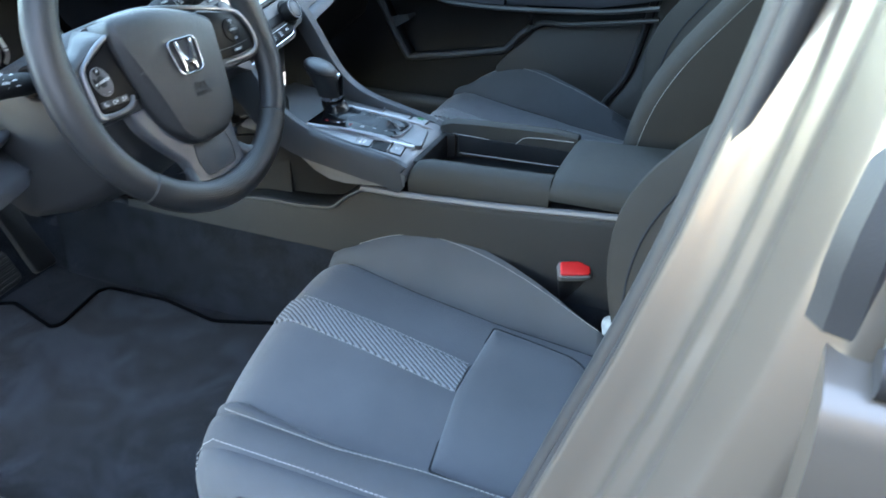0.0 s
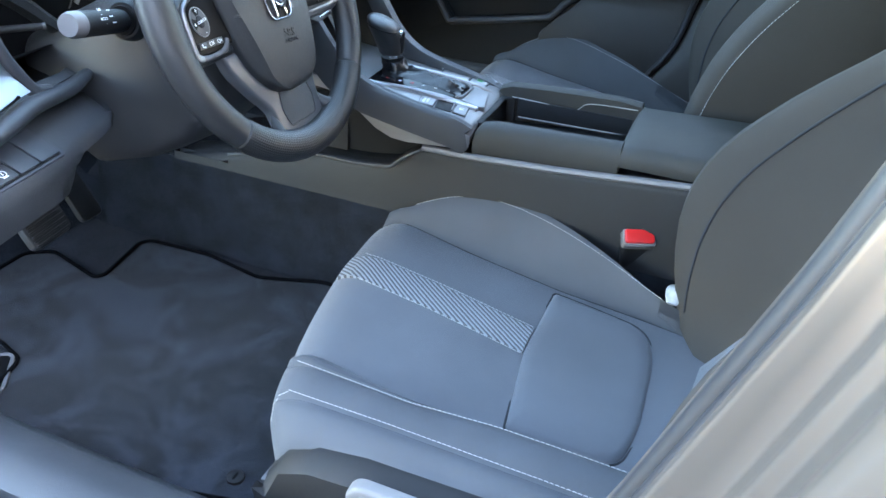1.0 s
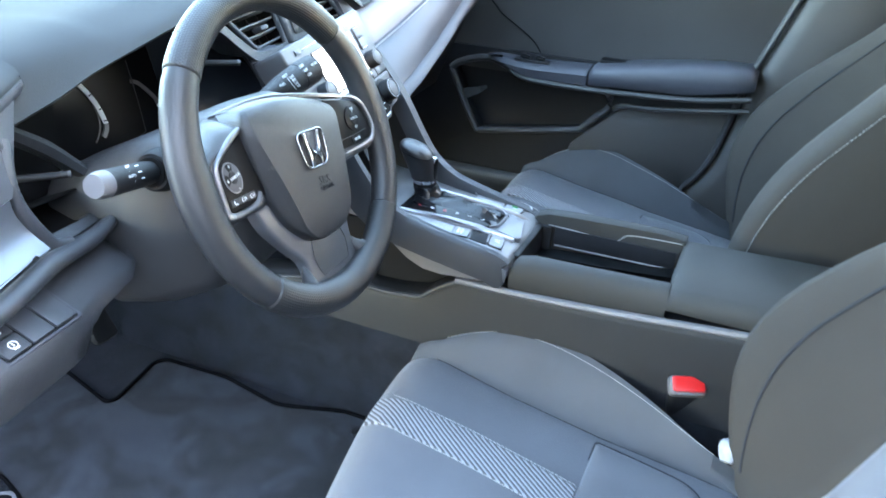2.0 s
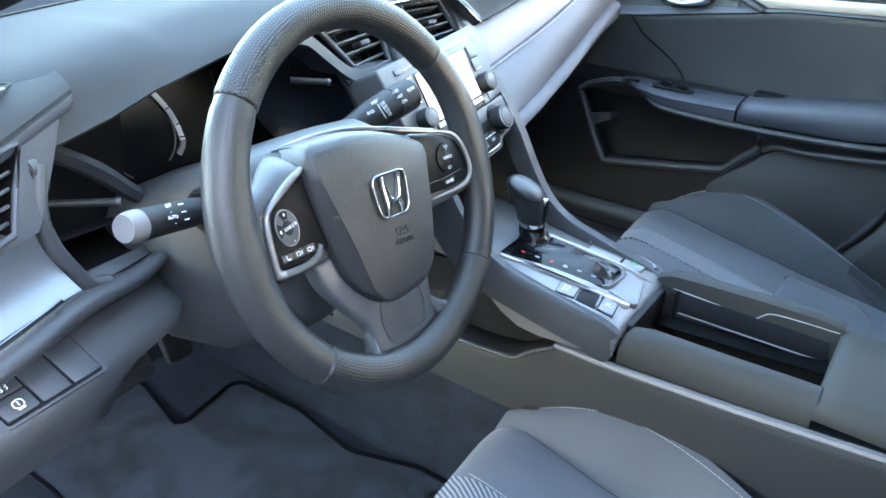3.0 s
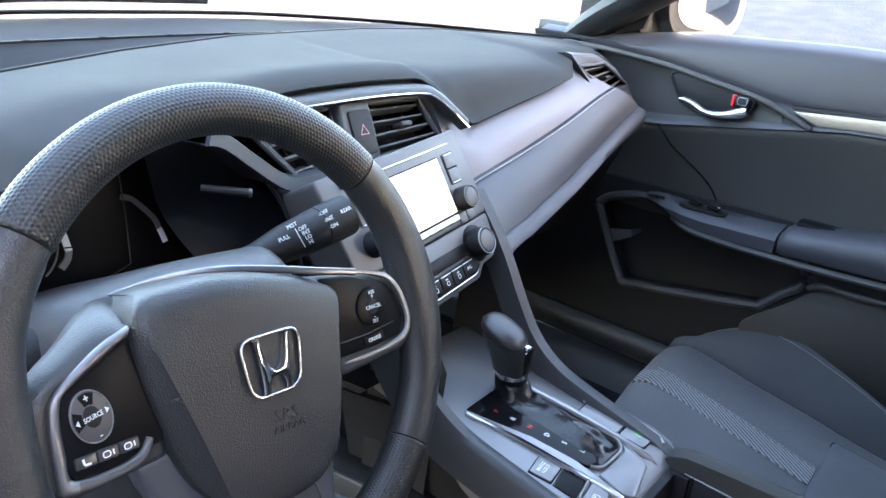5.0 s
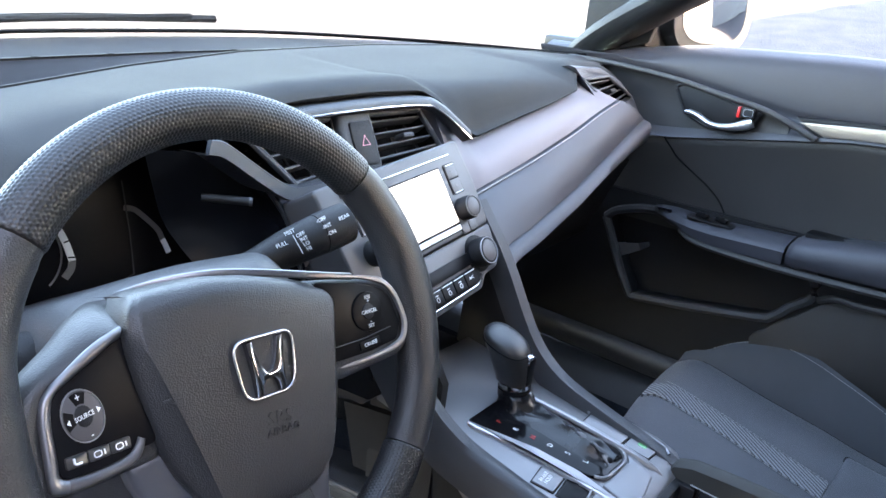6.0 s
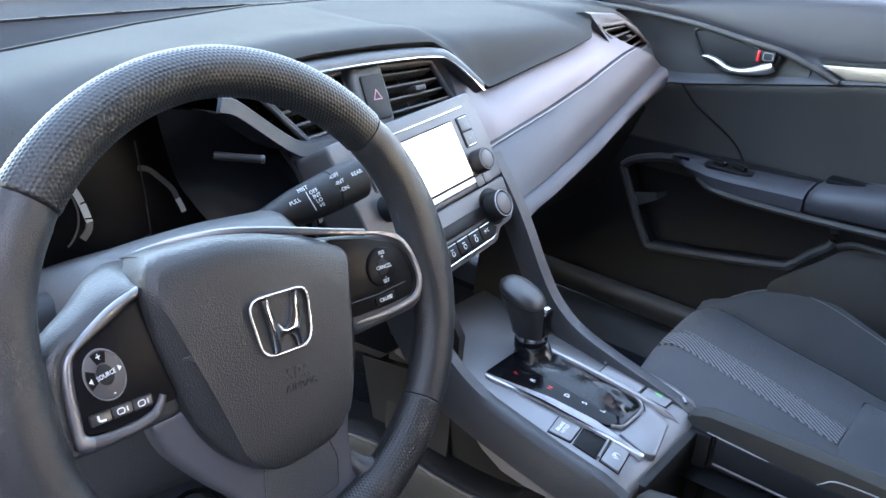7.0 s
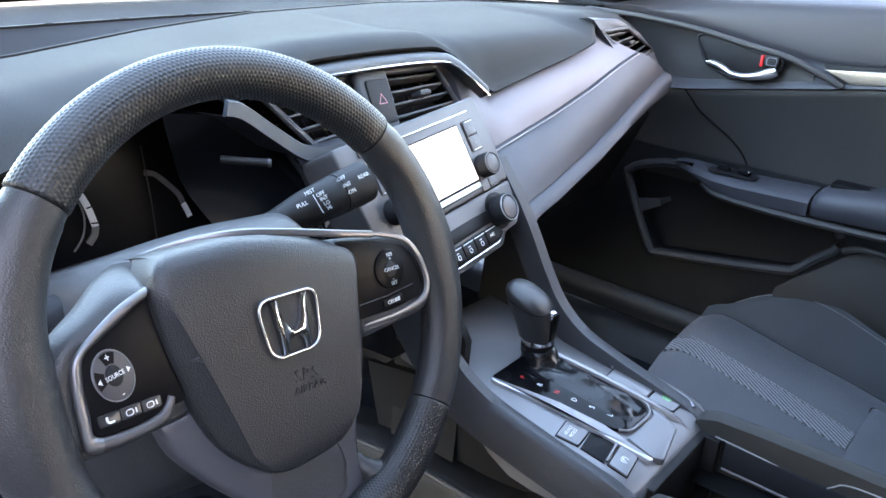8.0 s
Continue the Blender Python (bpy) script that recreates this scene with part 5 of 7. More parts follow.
def centre_surround():
    o = thing("vent_surround", "dark frame with a thin chrome line round the centre vents", "dash trim", (-0.05, 0.2, 0.83))
    line = [(-0.245, 0.208, 0.900), (-0.20, 0.214, 0.905), (-0.128, 0.219, 0.908), (-0.03, 0.224, 0.909), (0.055, 0.226, 0.906), (0.078, 0.220, 0.899), (0.095, 0.208, 0.884), (0.116, 0.196, 0.864)]
    part("chrome_line", tube(cr(line, 5), 0.0012, 8), M_CHROME, o, "thin chrome line")
    band = cr([Vector(p) for p in line], 3)
    rows = [[p + Vector((0, 0.012, -0.006)) for p in band], [p + Vector((0, 0.001, 0.001)) for p in band], [p + Vector((0.002, 0.002, 0.005)) for p in band], [p + Vector((0.006, 0.008, 0.009)) for p in band], [p + Vector((0.006, 0.03, 0.008)) for p in band]]
    part("vent_brow", thick(loft(rows), (0, 0.004, 0)), M_PLASTIC, o, "dark band over the vents", 60)
    # slanted bar beside the left-hand vent and sill below both vents
    ue = cr([Vector((-0.262, 0.204, 0.902)), Vector((-0.246, 0.203, 0.897)), Vector((-0.212, 0.203, 0.872)), Vector((-0.181, 0.202, 0.850)), Vector((-0.160, 0.202, 0.843)), Vector((-0.121, 0.202, 0.843))], 3)
    le = [p + Vector((-0.007, -0.005, -0.0135)) for p in ue]
    rows = [[p + Vector((0, 0.03, -0.004)) for p in ue], ue, [p.lerp(q, 0.08) + Vector((0, -0.003, 0)) for p, q in zip(ue, le)], [p.lerp(q, 0.92) + Vector((0, -0.003, 0)) for p, q in zip(ue, le)], le, [q + Vector((0, 0.04, -0.004)) for q in le]]
    part("slant_bar", thick(loft(rows), (0, 0.006, 0)), M_PLASTIC, o, "flat slanted bar beside the vent", 50)
    rows = [[Vector((x, 0.203 + 0.003 * (x > -0.1), lerp([-0.17, 0.09], [0.835, 0.846], x))), Vector((x, 0.193, lerp([-0.17, 0.09], [0.829, 0.838], x))), Vector((x, 0.188, lerp([-0.17, 0.09], [0.822, 0.832], x))), Vector((x, 0.195, 0.815))] for x in (-0.128, -0.09, 0.0, 0.092)]
    part("lower_sill", thick(loft(rows), (0, 0.02, 0.0)), M_PLASTIC, o)
    h = thing("hazard_switch", "dark hazard switch with a red triangle between the vents", "switch", (-0.06, 0.21, 0.85))
    m = basis((-0.059, 0.218, 0.872), (1, 0.02, 0), (0, 0.42, 0.9))
    part("surround", box((0.052, 0.076, 0.02), m @ Matrix.Translation((0, 0, -0.008)), 0.006, 3), M_PLASTIC, h)
    btn = part("button", plate(rrect(0.034, 0.050, 0.004), 0.004, m @ Matrix.Translation((0.003, 0, 0.0045)), 0.001), M_PLASTIC_LOW, h)
    tri_ = [(-0.0068, -0.005), (0.0068, -0.005), (0.0, 0.0068)]
    part("triangle", ring(tri_, 0.0016, 0.0004, m @ Matrix.Translation((0.004, 0.002, 0.0049))), mat("hazard_ink", (0.50, 0.20, 0.24), 0.5), btn, "pale red triangle")


centre_surround()

# ---- radio and climate panel on the tilted centre stack ----
STACK = basis((-0.035, 0.1395, 0.806), (1, 0.045, 0), (0, 0.50, 0.866)) @ pose(0, 0, 0, 0, 0, 5.5)


def stack_panel():
    o = thing("radio_unit", "dark grey radio with a lit colour screen and round knobs", "car radio", m=STACK)
    at = lambda x, y, z=0.0: Matrix.Translation((x, y, z))
    body = rounded([(-0.139, 0.066), (0.107, 0.0655), (0.1115, 0.010), (0.108, -0.042), (-0.132, -0.042)], 0.006)
    part("bezel", plate(body, 0.05, at(0, 0), 0.003, 3), M_BEZEL, o, "satin dark grey bezel")
    part("top_line", box((0.172, 0.0018, 0.0012), at(-0.004, 0.0520, 0.0006), 0.0004), M_CHROME, o, "thin bright line")
    part("screen_frame", plate(rrect(0.129, 0.0785, 0.003), 0.002, at(-0.009, 0.0030, 0.0010), 0.0005), M_GLOSS, o)
    part("screen", plate(rrect(0.1235, 0.066, 0.001), 0.001, at(-0.009, 0.0075, 0.0018), 0), M_SCREEN, o, "bright lit display")
    for k in range(6):
        part("preset_button", plate(rrect(0.0192, 0.0062, 0.0008), 0.002, at(-0.009 - 0.0515 + 0.0206 * k, -0.0315, 0.0026), 0.0005), M_WHITE, o, "thin pale preset button")
    for x in (0.0745, -0.0900):
        for q in (0.0325, 0.0145):
            btn = part("side_button", plate(rrect(0.0195, 0.0165, 0.0012), 0.002, at(x, q, 0.0018), 0.0006), M_BEZEL, o)
            part("button_gap", ring(rrect(0.0212, 0.0182, 0.002)[::-1], 0.0008, 0.0012, at(x, q, 0.0006)), M_DARK, btn)
            part("button_line", box((0.0150, 0.0012, 0.0006), at(x, q + 0.0078 * (1 if q > 0.02 else -1), 0.0021), 0), M_WHITE, btn)
            part("mark", box((0.0040, 0.0030, 0.0003), at(x, q, 0.0019), 0), M_CAP, btn)
    part("corner_button", plate(rrect(0.015, 0.008, 0.0012), 0.002, at(-0.101, 0.0525, 0.0018), 0.0006), M_BEZEL, o)
    for x in (0.070, -0.0945):
        kn = part("knob", disc(0.0140, 0.016, at(x, -0.0145, 0.016), 32, 0.0025), M_PLASTIC_LOW, o, "round black knob")
        part("knob_face", disc(0.0108, 0.002, at(x, -0.0145, 0.0170), 32, 0.0008), M_BEZEL, kn, "satin grey face")
        part("knob_ring", ring([(0.0120 * math.cos(-2 * math.pi * k / 32), 0.0120 * math.sin(-2 * math.pi * k / 32)) for k in range(32)], 0.0010, 0.0012, at(x, -0.0145, 0.0169)), M_CAP, kn)
    for x in (0.0605, 0.0765):
        part("tune_button", plate(rrect(0.0145, 0.0125, 0.002), 0.002, at(x, -0.0355, 0.0016), 0.0006), M_BEZEL, o)

    c = thing("climate_control", "dark climate panel with round knobs and white-lettered buttons", "climate control", m=STACK)
    part("panel", plate(rounded([(-0.132, -0.0428), (0.108, -0.0428), (0.1035, -0.082), (0.092, -0.0945), (0.064, -0.096), (0.050, -0.108), (-0.105, -0.108), (-0.130, -0.090)], 0.005), 0.05, at(0, 0), 0.003), M_BEZEL, c)
    part("display_strip", plate(rrect(0.128, 0.0150, 0.002), 0.003, at(-0.0135, -0.0690, 0.0018), 0.001), M_GLOSS, c, "glossy display strip")
    for x in (0.0640, -0.0880):
        part("knob_well", disc(0.0225, 0.003, at(x, -0.0690, 0.0012), 36, 0.001), M_GLOSS, c)
        kn = part("knob", disc(0.0172, 0.018, at(x, -0.0690, 0.018), 36, 0.003), M_PLASTIC_LOW, c, "round black knob")
        part("knob_ring", ring([(0.0150 * math.cos(-2 * math.pi * k / 36), 0.0150 * math.sin(-2 * math.pi * k / 36)) for k in range(36)], 0.0008, 0.0012, at(x, -0.0690, 0.0190)), M_GREY_INK, kn, "pale ring")
        part("knob_face", disc(0.0125, 0.002, at(x, -0.0690, 0.0190), 28, 0.0008), M_BEZEL, kn)
    part("button_bed", plate(rrect(0.150, 0.0200, 0.002), 0.003, at(-0.0205, -0.0895, 0.0012), 0.001), M_GLOSS, c)
    for k, w in enumerate(("", "", "", "", "", "A/C")):
        x = -0.080 + 0.0225 * k
        btn = part("button", plate(rrect(0.0212, 0.0165, 0.0012), 0.003, at(x, -0.0895, 0.0036), 0.0008), M_GLOSS, c)
        part("button_line", box((0.019, 0.0009, 0.0004), at(x, -0.0818, 0.0038), 0), M_WHITE, btn)
        if w:
            letters("mark", w, 0.0055, at(x, -0.0890, 0.0038), M_WHITE, btn, 0.0001)
        else:
            part("mark", box((0.0046, 0.0008, 0.0003), at(x, -0.0864, 0.0037), 0), M_WHITE, btn)
            part("mark", ring(rrect(0.0036, 0.0040, 0.0012)[::-1], 0.0007, 0.0003, at(x + 0.0004, -0.0912, 0.0038)), M_WHITE, btn)
    part("chrome_line", tube([(-0.100, -0.1015, 0.001), (0.040, -0.1012, 0.001), (0.048, -0.099, 0.001), (0.056, -0.0925, 0.001)], 0.0014, 8), M_CHROME, c, "bright lower line")


stack_panel()


def cluster():
    o = thing("instrument_cluster", "unlit black instrument cluster in a deep hood", "instrument cluster", (-0.38, 0.3, 0.74))
    m = basis((-0.37, 0.335, 0.80), (1, 0, 0), (0, 0.25, 0.968))
    part("face", plate(rounded([(-0.24, 0.055), (-0.10, 0.10), (0.10, 0.11), (0.24, 0.075), (0.23, -0.095), (-0.22, -0.10)], 0.02), 0.02, m, 0.003), M_GLOSS, o)
    # Sheet under the hood; its deep black paints in the hood's shade.
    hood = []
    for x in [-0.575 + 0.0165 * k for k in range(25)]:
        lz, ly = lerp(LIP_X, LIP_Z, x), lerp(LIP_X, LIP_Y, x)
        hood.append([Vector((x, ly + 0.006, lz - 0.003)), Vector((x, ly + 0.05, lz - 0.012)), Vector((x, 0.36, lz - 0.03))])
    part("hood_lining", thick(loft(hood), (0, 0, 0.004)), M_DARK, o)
    on = lambda x, y, z=0.004: m @ Vector((x, y, z))
    arc = lambda a0, a1, rr: [on(-0.018 + rr * math.cos(radians(a0 + (a1 - a0) * k / 20)), -0.022 + rr * math.sin(radians(a0 + (a1 - a0) * k / 20))) for k in range(21)]
    part("dial_edge", tube(arc(150, 235, 0.048), 0.0008, 6), M_CAP, o, "thin dial edge")
    part("dial_edge", tube(arc(20, -55, 0.040), 0.0010, 6), M_CAP, o, "thin dial edge")

    def bar(path, wide, mt, lab):
        c = [p for p in cr([Vector((*q, 0)) for q in path], 5)]
        rows = [[], []]
        for k, p in enumerate(c):
            t = (c[min(k + 1, len(c) - 1)] - c[max(k - 1, 0)]).normalized()
            s = Vector((t.y, -t.x, 0))
            rows[0].append(on(p.x, p.y, 0.003))
            rows[1].append(on(p.x - s.x * wide, p.y - s.y * wide, 0.003))
        part("scale_bar", thick(loft(rows), (0, 0.002, 0)), mt, o, lab)

    bar([(0.010, 0.027), (0.024, 0.004), (0.031, -0.015), (0.0345, -0.036)], -0.0065, M_WHITE, "curved pale scale bar")
    bar([(0.0345, -0.037), (0.031, -0.046), (0.023, -0.054)], -0.0065, M_CAP, "grey end of the scale bar")
    for a, b_ in (((0.0255, -0.017), (0.031, -0.016)), ((0.0265, -0.032), (0.0338, -0.033)), ((0.017, 0.003), (0.024, 0.005))):
        part("tick", tube([on(*a, 0.0055), on(*b_, 0.0055)], 0.0008, 5), M_DARK, o)
    bar([(0.093, 0.008), (0.104, 0.004), (0.114, -0.006), (0.1265, -0.022), (0.1300, -0.033)], -0.0055, M_CAP, "curved dark scale bar")
    bar([(0.1302, -0.034), (0.1325, -0.041), (0.1345, -0.049)], -0.0055, M_WHITE, "white end of the scale bar")
    part("panel_divider", tube([on(0.094, 0.033), on(0.0925, -0.02), on(0.089, -0.063)], 0.0008, 5), M_PLASTIC, o)
    part("panel_divider", tube([on(0.089, -0.063), on(0.05, -0.075), on(0.0, -0.085)], 0.0006, 5), M_PLASTIC, o)
    part("needle_tip", box((0.020, 0.003, 0.002), m @ Matrix.Translation((-0.0775, -0.042, 0.006)) @ pose(0, 0, 0, 0, 0, 32), 0), M_RED, o, "short red needle")
    brow = [[Vector((-0.545, 0.232, 0.838)), Vector((-0.500, 0.230, 0.806)), Vector((-0.452, 0.225, 0.760)), Vector((-0.40, 0.215, 0.752)), Vector((-0.30, 0.215, 0.748)), Vector((-0.25, 0.220, 0.748))],
            [Vector((-0.560, 0.222, 0.822)), Vector((-0.515, 0.218, 0.785)), Vector((-0.475, 0.208, 0.752)), Vector((-0.41, 0.205, 0.738)), Vector((-0.30, 0.205, 0.734)), Vector((-0.24, 0.210, 0.734))]]
    up_, dn = cr(brow[0], 4), cr(brow[1], 4)
    dn = [p.lerp(q, 0.6) for p, q in zip(up_, dn)]
    rows = [[p + Vector((0, 0.010, -0.006)) for p in up_], up_, [p.lerp(q, 0.5) + Vector((0, -0.004, 0.002)) for p, q in zip(up_, dn)], dn, [p + Vector((0, 0.012, -0.004)) for p in dn]]
    part("lower_brow", thick(loft(rows), (0, 0.006, 0)), M_CONSOLE, o, "dark brow under the dials", 50)
    # Apron in deep black: the shade under the dials is its colour.
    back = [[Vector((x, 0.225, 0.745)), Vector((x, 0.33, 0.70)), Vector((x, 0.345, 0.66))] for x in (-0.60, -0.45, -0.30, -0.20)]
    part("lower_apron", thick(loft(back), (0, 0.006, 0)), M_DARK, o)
    for sx, p, q in ((-1, (-0.575, 0.27, 0.775), (-0.51, 0.20, 0.778)), (1, (-0.264, 0.2165, 0.8445), (-0.232, 0.188, 0.842))):
        s = part("trip_pin", tube([p, q], 0.0040, 12), M_PLASTIC_LOW, o, "short round reset pin")
        part("pin_cap", tube([q, Vector(q) + (Vector(q) - Vector(p)).normalized() * 0.003], [0.0045, 0.0040], 12), M_SHROUD, s)
    front_ = cr([Vector(p) for p in ((-0.213, 0.218, 0.872), (-0.196, 0.206, 0.842), (-0.180, 0.192, 0.805), (-0.180, 0.165, 0.745))], 3)
    rear_ = cr([Vector(p) for p in ((-0.262, 0.318, 0.868), (-0.258, 0.312, 0.830), (-0.250, 0.300, 0.785), (-0.225, 0.24, 0.722))], 3)
    cheek = [[p.lerp(q, f) + Vector((0.020, -0.004, 0)) * math.sin(math.pi * f) for p, q in zip(front_, rear_)] for f in [k / 10 for k in range(11)]]
    part("side_cheek", thick(loft(cheek), (0.006, 0, 0)), M_LENS, o, "glossy black rounded end of the cluster", 60)
    part("cheek_edge", tube(front_, 0.0022, 8), M_CONSOLE, o)
    # clear cover leaning over the dials, its upper edge catching the light
    rim = cr([Vector(p) for p in ((-0.500, 0.316, 0.862), (-0.44, 0.310, 0.888), (-0.36, 0.306, 0.900), (-0.29, 0.300, 0.893), (-0.245, 0.285, 0.872))], 4)
    part("cover_edge", tube(rim, 0.0016, 6), M_LENS, o, "glossy edge of the clear dial cover")


cluster()


def driver_lower():
    """Vent block, silver corner, cubby and switch panel at the driver's door end."""
    o = thing("driver_dash_panel", "dark lower dash panel with switches and a silver corner trim", "dash panel", (-0.6, 0.15, 0.6))
    # vent block: sloped top, face with thumb wheel
    F = cr([Vector(p) for p in ((-0.522, 0.228, 0.887), (-0.54, 0.217, 0.885), (-0.58, 0.196, 0.879), (-0.63, 0.175, 0.869), (-0.71, 0.15, 0.858))], 4)
    B = cr([Vector(p) for p in ((-0.517, 0.262, 0.893), (-0.518, 0.31, 0.894), (-0.53, 0.346, 0.8945), (-0.57, 0.365, 0.894), (-0.70, 0.37, 0.888))], 4)
    rows = [[p + Vector((0, 0.002, -0.008)) for p in B], B] + [[q.lerp(p, t) + Vector((0, 0, 0.003 * math.sin(math.pi * t))) for p, q in zip(F, B)] for t in (0.25, 0.5, 0.75, 0.95)] + [[p + Vector((0, -0.002, -0.004)) for p in F], [p + Vector((0, 0.004, -0.006)) for p in F]]
    part("vent_top", thick(loft(rows), (0, 0, -0.004)), M_PAD, o, "smooth top over the end vent", 40)
    rows = [[p + Vector((0, e, f)) for p in F] for e, f in ((0.008, -0.0075), (-0.003, -0.0085), (-0.0045, -0.013), (-0.002, -0.0195), (0.008, -0.022))]
    part("vent_edge", thick(loft(rows), (0, 0.004, 0)), M_DASH, o, "", 50)
    fr = [[Vector((-0.545, 0.212, 0.864)), Vector((-0.592, 0.189, 0.862))], [Vector((-0.562, 0.199, 0.838)), Vector((-0.606, 0.175, 0.836))], [Vector((-0.594, 0.170, 0.806)), Vector((-0.628, 0.150, 0.805))], [Vector((-0.608, 0.157, 0.797)), Vector((-0.680, 0.128, 0.797))]]
    part("vent_cheek", thick(loft([[Vector(p) for p in r] for r in fr]), (0.0, 0.015, 0)), M_DASH, o, "grey-blue cheek beside the air vent")
    n_, u_ = Vector((0.457, -0.838, 0.297)), Vector((-0.88, -0.48, 0.0))
    tw = basis(Vector((-0.588, 0.1865, 0.838)) - n_ * 0.0165, n_, u_.cross(n_))
    part("thumb_wheel", disc(0.0205, 0.0085, tw @ Matrix.Translation((0, 0, 0.00475)), 28, 0.001), M_SHROUD, o, "ribbed thumb wheel")
    for e in (-0.0062, 0.0062):
        part("wheel_slot", tube([Vector((-0.588, 0.1865, 0.838)) + u_ * e + n_.cross(u_) * q + n_ * 0.0008 for q in (-0.021, 0.0, 0.021)], 0.0009, 6), M_DARK, o)
    # silver corner: hollow face under the vent
    sil = []
    for k in range(6):
        f = k / 5
        dip = 0.014 * math.sin(math.pi * f)
        sil.append([Vector((-0.612 + 0.026 * f, 0.156 - 0.006 * f + dip, 0.796 - 0.060 * f)), Vector((-0.650 + 0.010 * f, 0.141 - 0.010 * f + dip, 0.797 - 0.057 * f)), Vector((-0.715, 0.116 - 0.012 * f + dip, 0.798 - 0.056 * f))])
    part("silver_corner", thick(loft(sil), (0, 0.015, 0)), M_SILVER_SKY, o, "satin silver corner trim")
    part("silver_bead", tube(cr([(-0.72, 0.100, 0.738), (-0.66, 0.122, 0.738), (-0.625, 0.134, 0.739), (-0.61, 0.139, 0.740)], 4), 0.0022, 6), M_CHROME, o)
    lip = [(-0.72, 0.102, 0.720), (-0.65, 0.124, 0.722), (-0.60, 0.142, 0.724), (-0.555, 0.158, 0.719), (-0.52, 0.166, 0.717), (-0.486, 0.174, 0.722)]
    part("cubby_lip", tube(cr(lip, 5), [0.0125] * 18 + [0.0120, 0.0115, 0.011, 0.0105, 0.010, 0.0095, 0.009, 0.007], 16, flat=0.72), M_PLASTIC, o)
    side = [(-0.548, 0.164, 0.723), (-0.566, 0.164, 0.729), (-0.577, 0.166, 0.745), (-0.590, 0.169, 0.775), (-0.593, 0.174, 0.805), (-0.578, 0.190, 0.838)]
    part("cubby_side", tube(cr([Vector(p) + Vector((-0.004, 0, 0)) for p in side], 5), 0.0078, 10), M_PLASTIC, o)
    # Cubby inside painted deep black to stand for the shade in it.
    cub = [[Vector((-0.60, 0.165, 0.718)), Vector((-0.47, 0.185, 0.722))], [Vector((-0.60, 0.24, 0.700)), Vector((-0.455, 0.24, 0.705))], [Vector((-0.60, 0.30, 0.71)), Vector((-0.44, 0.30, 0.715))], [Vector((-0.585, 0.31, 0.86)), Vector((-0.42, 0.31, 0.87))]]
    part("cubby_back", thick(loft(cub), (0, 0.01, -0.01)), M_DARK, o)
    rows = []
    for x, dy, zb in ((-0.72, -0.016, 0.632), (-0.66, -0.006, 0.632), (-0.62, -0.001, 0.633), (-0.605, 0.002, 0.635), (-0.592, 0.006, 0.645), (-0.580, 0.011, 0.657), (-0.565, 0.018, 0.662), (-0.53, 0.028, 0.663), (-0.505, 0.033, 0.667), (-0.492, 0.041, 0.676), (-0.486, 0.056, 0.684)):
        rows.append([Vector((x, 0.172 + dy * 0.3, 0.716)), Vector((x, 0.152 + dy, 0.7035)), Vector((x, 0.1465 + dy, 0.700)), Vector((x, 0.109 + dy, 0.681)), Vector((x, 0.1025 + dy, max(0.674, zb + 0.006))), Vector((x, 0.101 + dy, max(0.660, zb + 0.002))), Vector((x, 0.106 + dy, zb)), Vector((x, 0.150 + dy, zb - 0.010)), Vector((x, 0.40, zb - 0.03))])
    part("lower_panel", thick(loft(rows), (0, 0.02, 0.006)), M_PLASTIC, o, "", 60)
    m = basis((-0.648, 0.1235, 0.6895), (1, 0.12, 0.0), (0, 0.89, 0.455))
    part("switch_frame", plate(rrect(0.094, 0.050, 0.004), 0.004, m @ Matrix.Translation((0.001, 0, 0.0018)), 0.0015), M_DASH, o, "raised frame round the switches")
    part("switch_gap", plate(rrect(0.088, 0.0445, 0.003), 0.004, m @ Matrix.Translation((0, 0, 0.0021)), 0), M_DARK, o)
    for k in range(2):
        part("blank", plate(rrect(0.0262, 0.0412, 0.002), 0.004, m @ Matrix.Translation((0.0292 - 0.0285 * k, 0, 0.0046)), 0.0012), M_PLASTIC, o, "plain switch blank")
    for k, v in enumerate((0.0105, -0.0105)):
        b = part("switch", plate(rrect(0.0275, 0.0198, 0.002), 0.004, m @ Matrix.Translation((-0.0285, v, 0.0046)), 0.0012), M_PLASTIC, o, "small switch with a white symbol")
        c = m @ Matrix.Translation((-0.0275, v, 0.0050))
        if k:
            part("mark", ring(rrect(0.0095, 0.0085, 0.0040), 0.0009, 0.0004, c), M_WHITE, b)
            part("mark", box((0.0010, 0.0040, 0.0004), c @ Matrix.Translation((0, 0.0003, 0)), 0), M_WHITE, b)
            part("mark", box((0.0060, 0.0010, 0.0004), c @ Matrix.Translation((0, -0.0050, 0)), 0), M_WHITE, b)
        else:
            part("mark", ring(rrect(0.0070, 0.0046, 0.0015), 0.0009, 0.0004, c @ Matrix.Translation((0, 0.0022, 0))), M_WHITE, b)
            for e in (-0.0022, 0.0022):
                part("mark", tube([c @ Vector((e + 0.0010 * math.sin(2.2 * q), -0.0012 - 0.0009 * q, 0)) for q in range(6)], 0.0005, 5), M_WHITE, b)
    vent("air_vent", "dark air vent at the driver's end of the dashboard", [(-0.715, 0.136, 0.858), (-0.598, 0.186, 0.862), (-0.632, 0.148, 0.806), (-0.72, 0.112, 0.802)], 5, 3, M_PLASTIC, M_DASH, 0.0028)
    d = thing("demister_vent", "small side window demister vent on the dashboard top", "air vent", (-0.60, 0.25, 0.89))
    q = basis((-0.604, 0.243, 0.8885), (0.92, 0.40, 0), (-0.4, 0.92, 0.02))
